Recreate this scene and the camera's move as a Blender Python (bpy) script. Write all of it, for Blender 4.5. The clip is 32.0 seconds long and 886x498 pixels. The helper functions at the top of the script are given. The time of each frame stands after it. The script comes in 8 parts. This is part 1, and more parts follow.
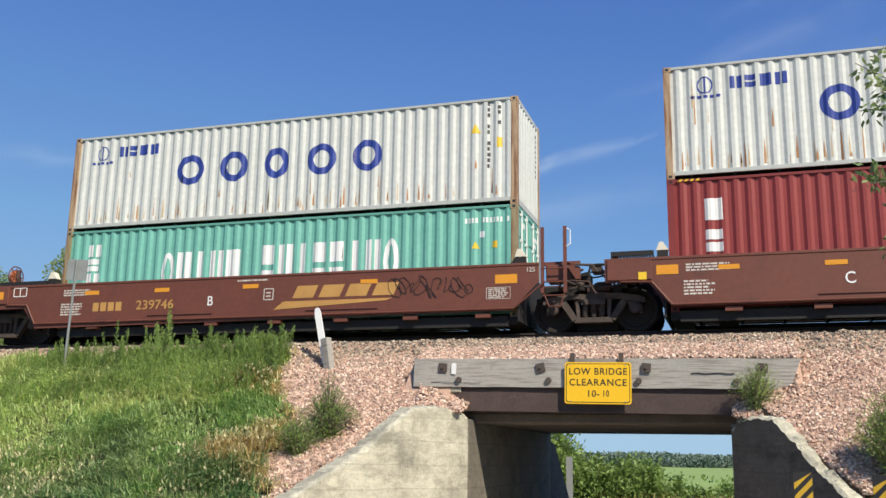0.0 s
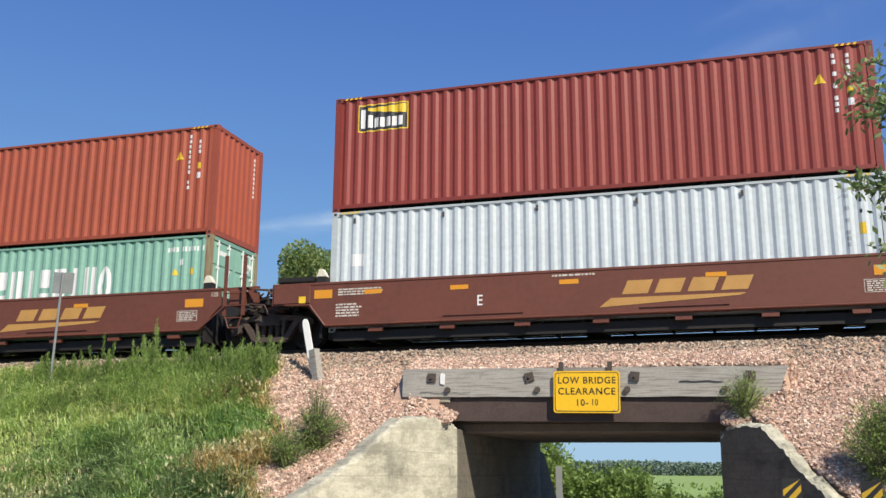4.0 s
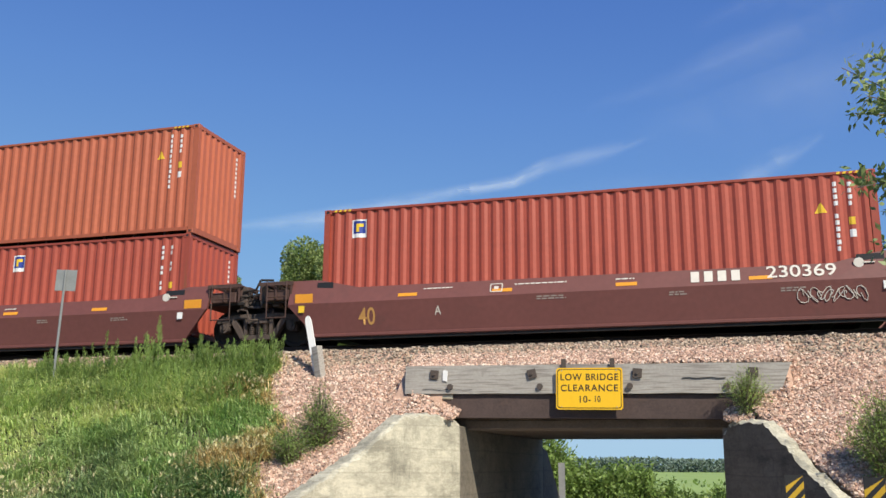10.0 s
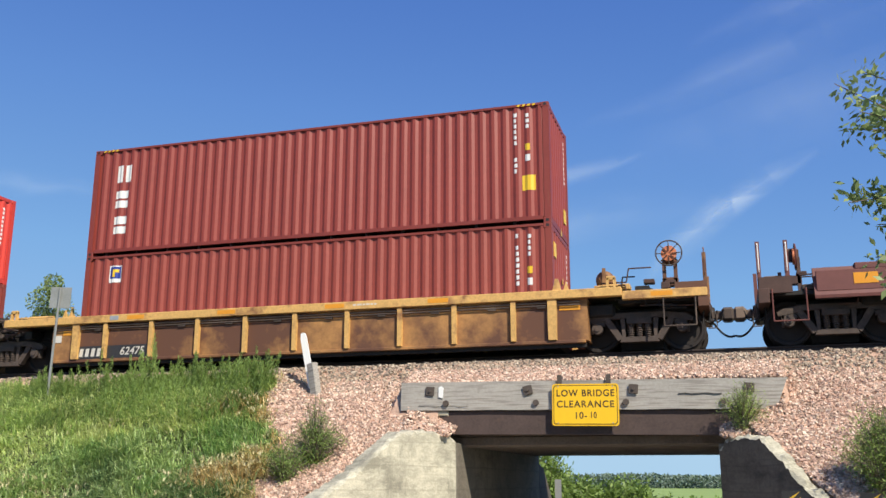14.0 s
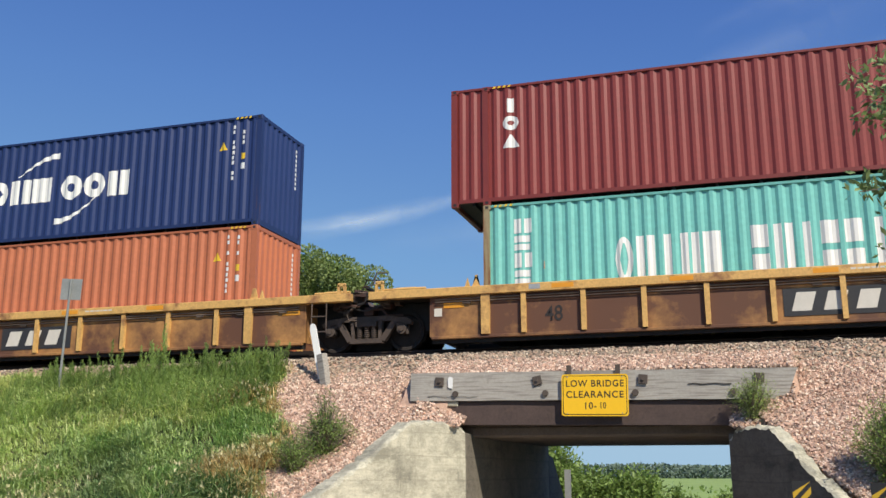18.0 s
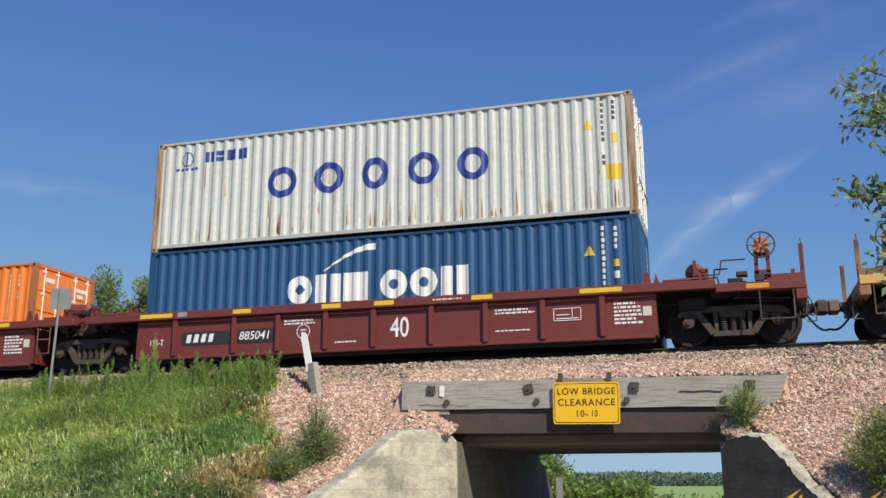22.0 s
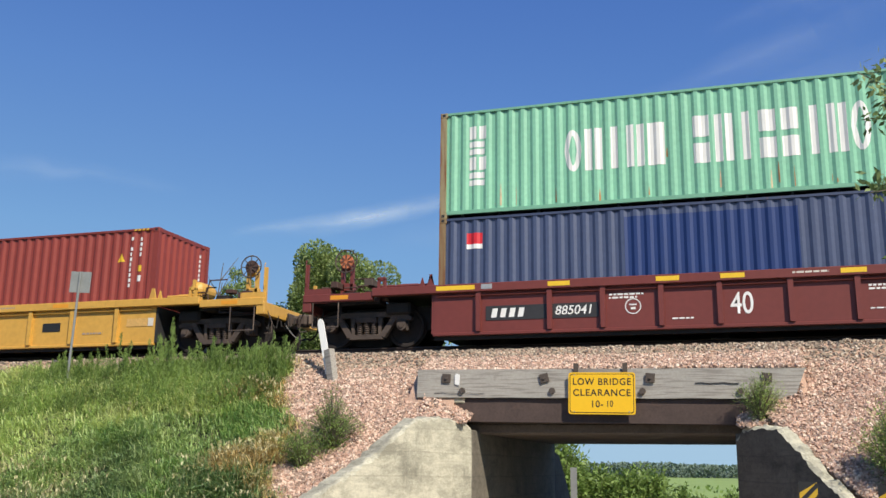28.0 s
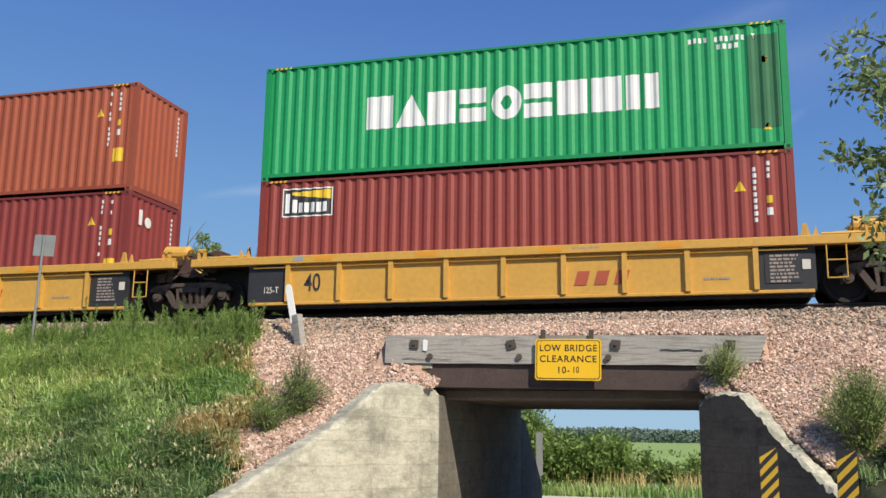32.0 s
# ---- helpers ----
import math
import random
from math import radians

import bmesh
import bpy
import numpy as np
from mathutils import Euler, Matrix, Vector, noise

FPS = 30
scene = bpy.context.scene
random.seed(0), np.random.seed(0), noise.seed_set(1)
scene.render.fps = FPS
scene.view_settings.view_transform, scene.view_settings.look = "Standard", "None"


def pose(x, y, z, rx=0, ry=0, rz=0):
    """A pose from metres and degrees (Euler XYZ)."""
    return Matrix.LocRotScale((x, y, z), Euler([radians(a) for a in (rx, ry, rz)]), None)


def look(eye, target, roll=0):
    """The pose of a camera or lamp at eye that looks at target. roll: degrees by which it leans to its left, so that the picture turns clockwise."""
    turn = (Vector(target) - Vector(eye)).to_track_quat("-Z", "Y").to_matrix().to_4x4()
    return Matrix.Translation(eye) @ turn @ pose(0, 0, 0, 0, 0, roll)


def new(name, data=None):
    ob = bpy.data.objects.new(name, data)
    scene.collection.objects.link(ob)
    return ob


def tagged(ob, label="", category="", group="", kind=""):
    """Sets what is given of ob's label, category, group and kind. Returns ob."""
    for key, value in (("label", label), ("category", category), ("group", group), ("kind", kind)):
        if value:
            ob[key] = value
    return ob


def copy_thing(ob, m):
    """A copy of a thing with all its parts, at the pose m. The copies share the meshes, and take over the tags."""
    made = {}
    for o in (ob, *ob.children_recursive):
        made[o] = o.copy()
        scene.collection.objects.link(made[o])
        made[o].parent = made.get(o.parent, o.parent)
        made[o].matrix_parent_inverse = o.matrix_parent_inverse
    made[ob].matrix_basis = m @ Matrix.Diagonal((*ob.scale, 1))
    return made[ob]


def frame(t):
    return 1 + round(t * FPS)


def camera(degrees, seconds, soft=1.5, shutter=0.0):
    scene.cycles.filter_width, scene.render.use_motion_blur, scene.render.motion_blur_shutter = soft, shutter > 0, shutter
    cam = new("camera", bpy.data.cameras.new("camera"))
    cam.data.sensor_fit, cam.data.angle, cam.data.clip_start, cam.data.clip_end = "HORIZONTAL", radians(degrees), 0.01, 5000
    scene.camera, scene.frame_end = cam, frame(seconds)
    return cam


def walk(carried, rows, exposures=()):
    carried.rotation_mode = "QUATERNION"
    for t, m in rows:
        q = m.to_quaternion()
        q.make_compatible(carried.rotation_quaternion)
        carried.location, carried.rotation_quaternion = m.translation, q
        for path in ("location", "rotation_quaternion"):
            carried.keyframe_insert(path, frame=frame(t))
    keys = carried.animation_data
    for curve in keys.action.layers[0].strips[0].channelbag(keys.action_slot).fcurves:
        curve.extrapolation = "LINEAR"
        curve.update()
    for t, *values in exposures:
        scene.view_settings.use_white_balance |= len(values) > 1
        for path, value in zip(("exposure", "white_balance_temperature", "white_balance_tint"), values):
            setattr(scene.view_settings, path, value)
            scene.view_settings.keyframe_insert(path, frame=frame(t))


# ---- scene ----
EYE = Vector((0.0, 0.0, 2.65))
# seconds, turn from the track's normal, tilt up, lean
TURNS = [
    (0, 17.65, 12.38, -0.98), (0.5, 17.47, 12.69, -0.88), (1, 17.37, 12.90, -0.63), (1.5, 17.36, 12.92, -0.73), (2, 17.26, 12.85, -0.79),
    (2.5, 17.14, 13.00, -0.55), (4.5, 16.88, 12.99, -0.39), (5, 16.89, 13.04, -0.43), (5.5, 16.84, 13.10, -0.38), (6, 16.84, 12.97, -0.46),
    (6.5, 16.92, 12.78, -0.45), (7, 16.92, 12.74, -0.32), (7.5, 16.93, 12.78, -0.40), (8, 16.85, 12.79, -0.48), (8.5, 16.87, 12.80, -0.56),
    (9, 16.86, 12.74, -0.60), (9.5, 16.88, 12.70, -0.60), (10, 17.05, 12.81, -0.34), (10.5, 17.08, 13.03, -0.21), (11, 17.02, 13.27, -0.22),
    (11.5, 16.96, 13.38, -0.24), (12, 16.87, 13.59, -0.29), (12.5, 16.93, 13.77, -0.27), (13, 16.91, 13.86, -0.17), (13.5, 16.88, 13.83, -0.11),
    (14, 16.77, 13.79, -0.11), (14.5, 16.81, 13.69, -0.19), (16.5, 16.66, 12.84, 0.19), (17, 16.83, 13.05, -0.06), (17.5, 17.06, 13.37, -0.01),
    (18, 17.33, 13.23, -0.08), (18.5, 17.47, 13.15, -0.08), (19, 17.55, 13.19, 0.09), (19.5, 17.54, 13.22, 0.17), (20, 17.42, 13.27, 0.28),
    (20.5, 17.27, 13.22, 0.30), (21, 17.05, 13.33, 0.40), (21.5, 16.90, 13.44, 0.22), (22, 16.78, 13.73, 0.18), (22.5, 16.75, 13.92, 0.22),
    (23, 16.64, 13.91, 0.32), (23.5, 16.53, 13.85, 0.26), (24, 16.43, 13.80, 0.17), (24.5, 16.36, 13.80, 0.17), (25, 16.58, 13.64, -0.01),
    (25.5, 16.83, 13.59, 0.11), (27.5, 17.91, 13.74, -0.67), (28, 17.84, 13.02, -0.77), (28.5, 18.06, 12.18, -0.85), (29, 18.22, 11.84, -0.69),
    (29.5, 17.80, 11.76, -0.61), (30, 17.44, 11.59, -0.67), (30.5, 16.99, 11.43, -0.61), (31, 16.42, 11.29, -0.64), (31.5, 16.15, 10.99, -0.84),
    (32, 15.88, 11.01, -0.83),
]
cam = camera(50.12, 32.0, shutter=0.0)
walk(cam, [(t, Matrix.Translation(EYE) @ (pose(0, 0, 0, 90 + tilt, 0, turn) @ pose(0, 0, 0, 0, 0, -lean))) for t, turn, tilt, lean in TURNS],
     [(0, 0.0), (2, 0.05), (5, 0.0), (9, 0.0), (10.5, 0.08), (12, 0.18), (13, 0.18), (14, 0.12), (17, -0.06), (18, -0.10), (19, -0.08), (20, 0.04), (21, 0.16), (22, -0.18), (23, -0.18), (24, -0.12), (25, -0.10), (28, -0.05), (29, -0.02), (31, -0.08), (32, -0.08)])

# ---- world, sun ----
SUN_AZ, SUN_EL = radians(47), radians(43)   # from the track's normal towards the right, height
SUN_WAY = Vector((math.sin(SUN_AZ) * math.cos(SUN_EL), -math.cos(SUN_AZ) * math.cos(SUN_EL), math.sin(SUN_EL)))
sun_data = bpy.data.lights.new("sun", "SUN")
sun_data.energy, sun_data.angle, sun_data.color = 5.7, radians(0.53), (1.0, 0.92, 0.79)
sun = new("sun", sun_data)
sun.matrix_world = look(SUN_WAY * 100, (0, 0, 0))
world = bpy.data.worlds.new("sky")
scene.world = world
world.use_nodes = True
wn, wl = world.node_tree.nodes, world.node_tree.links
wn.clear()
w_out = wn.new("ShaderNodeOutputWorld")
w_bg = wn.new("ShaderNodeBackground")
w_sky = wn.new("ShaderNodeTexSky")
w_sky.sky_type, w_sky.sun_disc = "NISHITA", False
w_sky.sun_elevation, w_sky.sun_rotation = SUN_EL, math.pi / 2 + (math.pi / 2 - SUN_AZ) + 0.0
w_sky.air_density, w_sky.dust_density, w_sky.ozone_density = 0.9, 0.0, 3.0
w_bg.inputs["Strength"].default_value = 0.125
# the sky's brightness, set to the clear summer blue of the place
w_grey, w_part, w_ramp, w_gain = wn.new("ShaderNodeRGBToBW"), wn.new("ShaderNodeMath"), wn.new("ShaderNodeValToRGB"), wn.new("ShaderNodeVectorMath")
w_part.operation, w_part.inputs[1].default_value = "MULTIPLY", 0.125
w_gain.operation, w_gain.inputs[1].default_value = "MULTIPLY", (8.0, 8.0, 8.0)
blues = ((0.11, (0.052, 0.135, 0.41)), (0.19, (0.073, 0.178, 0.515)), (0.27, (0.114, 0.257, 0.61)), (0.45, (0.195, 0.395, 0.71)), (1.0, (0.39, 0.585, 0.77)))
while len(w_ramp.color_ramp.elements) < len(blues):
    w_ramp.color_ramp.elements.new(0.5)
for e, (p, c) in zip(w_ramp.color_ramp.elements, blues):
    e.position, e.color = p, (*c, 1)
for a, b in ((w_sky.outputs[0], w_grey.inputs[0]), (w_grey.outputs[0], w_part.inputs[0]), (w_part.outputs[0], w_ramp.inputs[0]), (w_ramp.outputs[0], w_gain.inputs[0]), (w_gain.outputs[0], w_bg.inputs["Color"]), (w_bg.outputs[0], w_out.inputs["Surface"])):
    wl.new(a, b)
scene.view_settings.exposure = 0.0


# ---- materials ----
def mat(name, colour, rough=0.6, metal=0.0, vary=0.12, scale=3.0, bump=0.0, bump_scale=40.0, stain=None, stain_amount=0.0, stain_scale=1.5, streak=False, island=False):
    """A painted, dusty or mineral surface: base colour, broad and fine variation, stains, and relief."""
    m = bpy.data.materials.new(name)
    m.use_nodes = True
    n, l = m.node_tree.nodes, m.node_tree.links
    b = n["Principled BSDF"]
    co = n.new("ShaderNodeTexCoord")
    big = n.new("ShaderNodeTexNoise")
    big.inputs["Scale"].default_value, big.inputs["Detail"].default_value = scale, 5
    fine = n.new("ShaderNodeTexNoise")
    fine.inputs["Scale"].default_value, fine.inputs["Detail"].default_value = scale * 14, 3
    l.new(co.outputs["Object"], big.inputs["Vector"])
    l.new(co.outputs["Object"], fine.inputs["Vector"])
    add = n.new("ShaderNodeMath")
    add.operation = "ADD"
    l.new(big.outputs["Fac"], add.inputs[0])
    l.new(fine.outputs["Fac"], add.inputs[1])
    value = n.new("ShaderNodeMapRange")
    value.inputs["From Min"].default_value, value.inputs["From Max"].default_value = 0.6, 1.4
    value.inputs["To Min"].default_value, value.inputs["To Max"].default_value = 1 - vary, 1 + vary
    l.new(add.outputs[0], value.inputs["Value"])
    hsv = n.new("ShaderNodeHueSaturation")
    hsv.inputs["Color"].default_value = (*colour, 1)
    l.new(value.outputs[0], hsv.inputs["Value"])
    colour_out = hsv.outputs[0]
    if island:
        geo = n.new("ShaderNodeNewGeometry")
        hsv2 = n.new("ShaderNodeHueSaturation")
        tone = n.new("ShaderNodeMapRange")
        tone.inputs["To Min"].default_value, tone.inputs["To Max"].default_value = 0.62, 1.42
        l.new(geo.outputs["Random Per Island"], tone.inputs["Value"])
        l.new(tone.outputs[0], hsv2.inputs["Value"])
        l.new(colour_out, hsv2.inputs["Color"])
        colour_out = hsv2.outputs[0]
    if stain:
        mp = n.new("ShaderNodeMapping")
        mp.inputs["Scale"].default_value = (5, 5, 0.55) if streak else (1, 1, 1)
        l.new(co.outputs["Object"], mp.inputs["Vector"])
        sp = n.new("ShaderNodeTexNoise")
        sp.inputs["Scale"].default_value, sp.inputs["Detail"].default_value, sp.inputs["Roughness"].default_value = stain_scale, 7, 0.62
        l.new(mp.outputs[0], sp.inputs["Vector"])
        ramp = n.new("ShaderNodeMapRange")
        ramp.inputs["From Min"].default_value, ramp.inputs["From Max"].default_value = 0.72 - 0.35 * stain_amount, 0.86 - 0.35 * stain_amount
        l.new(sp.outputs["Fac"], ramp.inputs["Value"])
        mix = n.new("ShaderNodeMix")
        mix.data_type = "RGBA"
        l.new(ramp.outputs[0], mix.inputs["Factor"])
        l.new(colour_out, mix.inputs["A"])
        mix.inputs["B"].default_value = (*stain, 1)
        colour_out = mix.outputs["Result"]
    l.new(colour_out, b.inputs["Base Color"])
    b.inputs["Roughness"].default_value, b.inputs["Metallic"].default_value = rough, metal
    if bump:
        bn = n.new("ShaderNodeTexNoise")
        bn.inputs["Scale"].default_value, bn.inputs["Detail"].default_value = bump_scale, 4
        l.new(co.outputs["Object"], bn.inputs["Vector"])
        bp = n.new("ShaderNodeBump")
        bp.inputs["Strength"].default_value, bp.inputs["Distance"].default_value = bump, 0.02
        l.new(bn.outputs["Fac"], bp.inputs["Height"])
        l.new(bp.outputs[0], b.inputs["Normal"])
    return m


RUST = (0.20, 0.085, 0.035)
M = dict(
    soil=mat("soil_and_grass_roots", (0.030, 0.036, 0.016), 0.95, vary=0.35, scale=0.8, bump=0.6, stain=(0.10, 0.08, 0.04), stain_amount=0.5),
    gravel_bed=mat("pink_gravel_bed", (0.46, 0.30, 0.215), 0.95, vary=0.3, scale=5, bump=1.0, bump_scale=18),
    road_pale=mat("pale_dry_gravel", (0.55, 0.50, 0.40), 0.95, vary=0.15, scale=2, bump=0.4),
    girder=mat("brown_rusted_girder", (0.070, 0.046, 0.038), 0.8, vary=0.3, scale=2, stain=(0.14, 0.08, 0.05), stain_amount=0.3),
    soffit=mat("dark_timber_soffit", (0.13, 0.10, 0.075), 0.95, vary=0.3, scale=2),
    iron=mat("dark_iron", (0.026, 0.023, 0.021), 0.7, metal=0.3, vary=0.3, scale=8),
    old_iron=mat("weathered_bolt_iron", (0.080, 0.062, 0.050), 0.85, vary=0.3, scale=9),
    rail_top=mat("worn_rail_steel", (0.050, 0.036, 0.030), 0.7, metal=0.2, vary=0.25, scale=6),
    sleeper=mat("dark_sleeper_wood", (0.07, 0.055, 0.045), 0.9, vary=0.3, scale=4),
    yellow_sign=mat("yellow_sign_sheet", (0.86, 0.50, 0.012), 0.45, vary=0.04, scale=2),
    # hazard stripes: a darker yellow than the clearance sign's
    yellow_dull=mat("dull_yellow_sheet", (0.52, 0.32, 0.02), 0.5, vary=0.1, scale=3),
    black=mat("black_paint", (0.018, 0.017, 0.016), 0.5, vary=0.2),
    white=mat("white_paint", (0.80, 0.79, 0.75), 0.6, vary=0.06, scale=4),
    bare=mat("galvanised_back", (0.42, 0.43, 0.42), 0.5, metal=0.4, vary=0.15, scale=3),
    sign_back=mat("dull_sign_back", (0.25, 0.26, 0.25), 0.6, metal=0.2, vary=0.2, scale=3),
    bark=mat("grey_bark", (0.16, 0.13, 0.10), 0.9, vary=0.3, scale=4),
    field=mat("green_field", (0.24, 0.33, 0.085), 0.95, vary=0.2, scale=0.05),
    road=mat("pale_gravel_road", (0.46, 0.42, 0.35), 0.95, vary=0.15, scale=2, bump=0.4),
    # aerial haze is mixed into this leaf colour: lighter, greyer green
    far_wood=mat("distant_woods", (0.135, 0.185, 0.145), 1.0, vary=0.25, scale=0.12),
    steel_dark=mat("truck_steel", (0.075, 0.055, 0.044), 0.85, metal=0.0, vary=0.35, scale=5, stain=(0.19, 0.14, 0.105), stain_amount=0.55),
    grime=mat("grimy_brown_steel", (0.070, 0.036, 0.027), 0.75, vary=0.35, scale=4, stain=(0.15, 0.095, 0.065), stain_amount=0.35),
    wheel=mat("wheel_steel", (0.026, 0.020, 0.017), 0.8, metal=0.1, vary=0.25, scale=5),
    orange_mark=mat("orange_reflector", (0.72, 0.30, 0.02), 0.4, vary=0.06),
    yellow_mark=mat("yellow_reflector", (0.80, 0.52, 0.03), 0.4, vary=0.06),
)


# ---- building helpers ----
FINE = {"stencil", "serial_mark", "door_stencil", "scrawl", "rust_run", "stalk", "height_stripe", "hose", "underframe"}      # too small to pick apart

def part(name, bm, material, parent=None, label="", smooth=False):
    """Links a bmesh as one mesh object, under a thing or part."""
    me = bpy.data.meshes.new(name)
    bm.to_mesh(me)
    bm.free()
    for mt in material if isinstance(material, (list, tuple)) else [material]:
        me.materials.append(mt)
    if smooth:
        for p in me.polygons:
            p.use_smooth = True
    ob = new(name, me)
    if parent:
        ob.parent = parent
    if label:
        ob["label"] = label
    if name in FINE:
        ob["kind"] = "stuff"
    return ob


def share(name, me, parent, m=None, label=""):
    """One more part on a mesh that is already there."""
    ob = new(name, me)
    ob.parent = parent
    if m is not None:
        ob.matrix_basis = m
    if label:
        ob["label"] = label
    return ob


def box(bm, x0, x1, y0, y1, z0, z1, bevel=0.0, mi=0):
    vs = [bm.verts.new(p) for p in ((x0, y0, z0), (x1, y0, z0), (x1, y1, z0), (x0, y1, z0), (x0, y0, z1), (x1, y0, z1), (x1, y1, z1), (x0, y1, z1))]
    fs = [bm.faces.new([vs[i] for i in q]) for q in ((3, 2, 1, 0), (4, 5, 6, 7), (0, 1, 5, 4), (1, 2, 6, 5), (2, 3, 7, 6), (3, 0, 4, 7))]
    for q in fs:
        q.material_index = mi
    if bevel:
        bmesh.ops.bevel(bm, geom=list({e for q in fs for e in q.edges}), offset=bevel, segments=1, affect="EDGES")
    return bm


def boxes(*specs, bevel=0.0):
    bm = bmesh.new()
    for s in specs:
        box(bm, *s, bevel=bevel)
    return bm


def rod(bm, p, q, r, sides=8, r2=None):
    """A round bar from p to q."""
    p, q = Vector(p), Vector(q)
    d = (q - p).normalized()
    a = d.orthogonal().normalized()
    b = d.cross(a)
    r2 = r if r2 is None else r2
    rings = []
    for c, rr in ((p, r), (q, r2)):
        rings.append([bm.verts.new(c + (a * math.cos(k * math.tau / sides) + b * math.sin(k * math.tau / sides)) * rr) for k in range(sides)])
    for k in range(sides):
        bm.faces.new((rings[0][k], rings[0][(k + 1) % sides], rings[1][(k + 1) % sides], rings[1][k]))
    bm.faces.new(rings[0][::-1])
    bm.faces.new(rings[1])
    return bm


def bent(bm, pts, r, sides=6):
    for p, q in zip(pts, pts[1:]):
        rod(bm, p, q, r, sides)
    return bm


def slab(bm, outline, y0, y1, axis="y"):
    """A plate: an outline in x and z, from y0 to y1."""
    a = [bm.verts.new((x, y0, z)) for x, z in outline]
    b = [bm.verts.new((x, y1, z)) for x, z in outline]
    n = len(a)
    bm.faces.new(a)
    bm.faces.new(b[::-1])
    for k in range(n):
        bm.faces.new((a[k], b[k], b[(k + 1) % n], a[(k + 1) % n]))
    return bm


def thing(name, label, category, group="", m=None):
    ob = new(name)
    ob.empty_display_size = 0.2
    if m is not None:
        ob.matrix_basis = m
    return tagged(ob, label, category, group)



def concrete_mat(name, base, mildew, amount):
    """Old board-marked concrete: pale film, black mildew in broad patches and runs, rough blotches, form lines."""
    m = mat(name, base, 0.93, vary=0.22, scale=1.2, bump=0.45, bump_scale=30)
    n, l = m.node_tree.nodes, m.node_tree.links
    b = n["Principled BSDF"]
    out = b.inputs["Base Color"].links[0].from_socket
    co = next(q for q in n if q.type == "TEX_COORD")

    def layer(out, colour, stretch, scale, lo, hi, most, rough=0.68):
        mp = n.new("ShaderNodeMapping")
        mp.inputs["Scale"].default_value = stretch
        l.new(co.outputs["Object"], mp.inputs["Vector"])
        tex = n.new("ShaderNodeTexNoise")
        tex.inputs["Scale"].default_value, tex.inputs["Detail"].default_value, tex.inputs["Roughness"].default_value = scale, 9, rough
        l.new(mp.outputs[0], tex.inputs["Vector"])
        r = n.new("ShaderNodeMapRange")
        r.inputs["From Min"].default_value, r.inputs["From Max"].default_value, r.inputs["To Max"].default_value = lo, hi, most
        l.new(tex.outputs["Fac"], r.inputs["Value"])
        mx = n.new("ShaderNodeMix")
        mx.data_type = "RGBA"
        mx.inputs["B"].default_value = (*colour, 1)
        l.new(r.outputs[0], mx.inputs["Factor"])
        l.new(out, mx.inputs["A"])
        return mx.outputs["Result"]

    out = layer(out, tuple(1.25 * c for c in base), (1, 1, 1.6), 1.1, 0.50, 0.62, 0.7)
    out = layer(out, mildew, (0.7, 0.7, 1.5), 1.0, 0.68 - 0.25 * amount, 0.84 - 0.25 * amount, 0.75, 0.82)
    out = layer(out, mildew, (2.2, 2.2, 0.4), 0.9, 0.72 - 0.2 * amount, 0.86 - 0.2 * amount, 0.75, 0.80)
    out = layer(out, tuple(0.7 * c for c in base), (0.5, 0.5, 9), 1.6, 0.54, 0.62, 0.45, 0.7)
    out = layer(out, tuple(0.55 * c for c in base), (1, 1, 1), 4.0, 0.50, 0.62, 0.55, 0.85)
    out = layer(out, tuple(1.35 * c for c in base), (1, 1, 1.4), 9.0, 0.56, 0.66, 0.5, 0.85)
    wave = n.new("ShaderNodeTexWave")
    wave.bands_direction, wave.wave_profile = "Z", "SAW"
    wave.inputs["Scale"].default_value, wave.inputs["Distortion"].default_value, wave.inputs["Detail"].default_value = 0.75, 0.9, 4
    l.new(co.outputs["Object"], wave.inputs["Vector"])
    wr = n.new("ShaderNodeMapRange")
    wr.inputs["From Min"].default_value, wr.inputs["From Max"].default_value, wr.inputs["To Max"].default_value = 0.90, 1.0, 0.36
    l.new(wave.outputs["Fac"], wr.inputs["Value"])
    mx2 = n.new("ShaderNodeMix")
    mx2.data_type = "RGBA"
    mx2.inputs["B"].default_value = (*mildew, 1)
    l.new(wr.outputs[0], mx2.inputs["Factor"])
    l.new(out, mx2.inputs["A"])
    l.new(mx2.outputs["Result"], b.inputs["Base Color"])
    return m


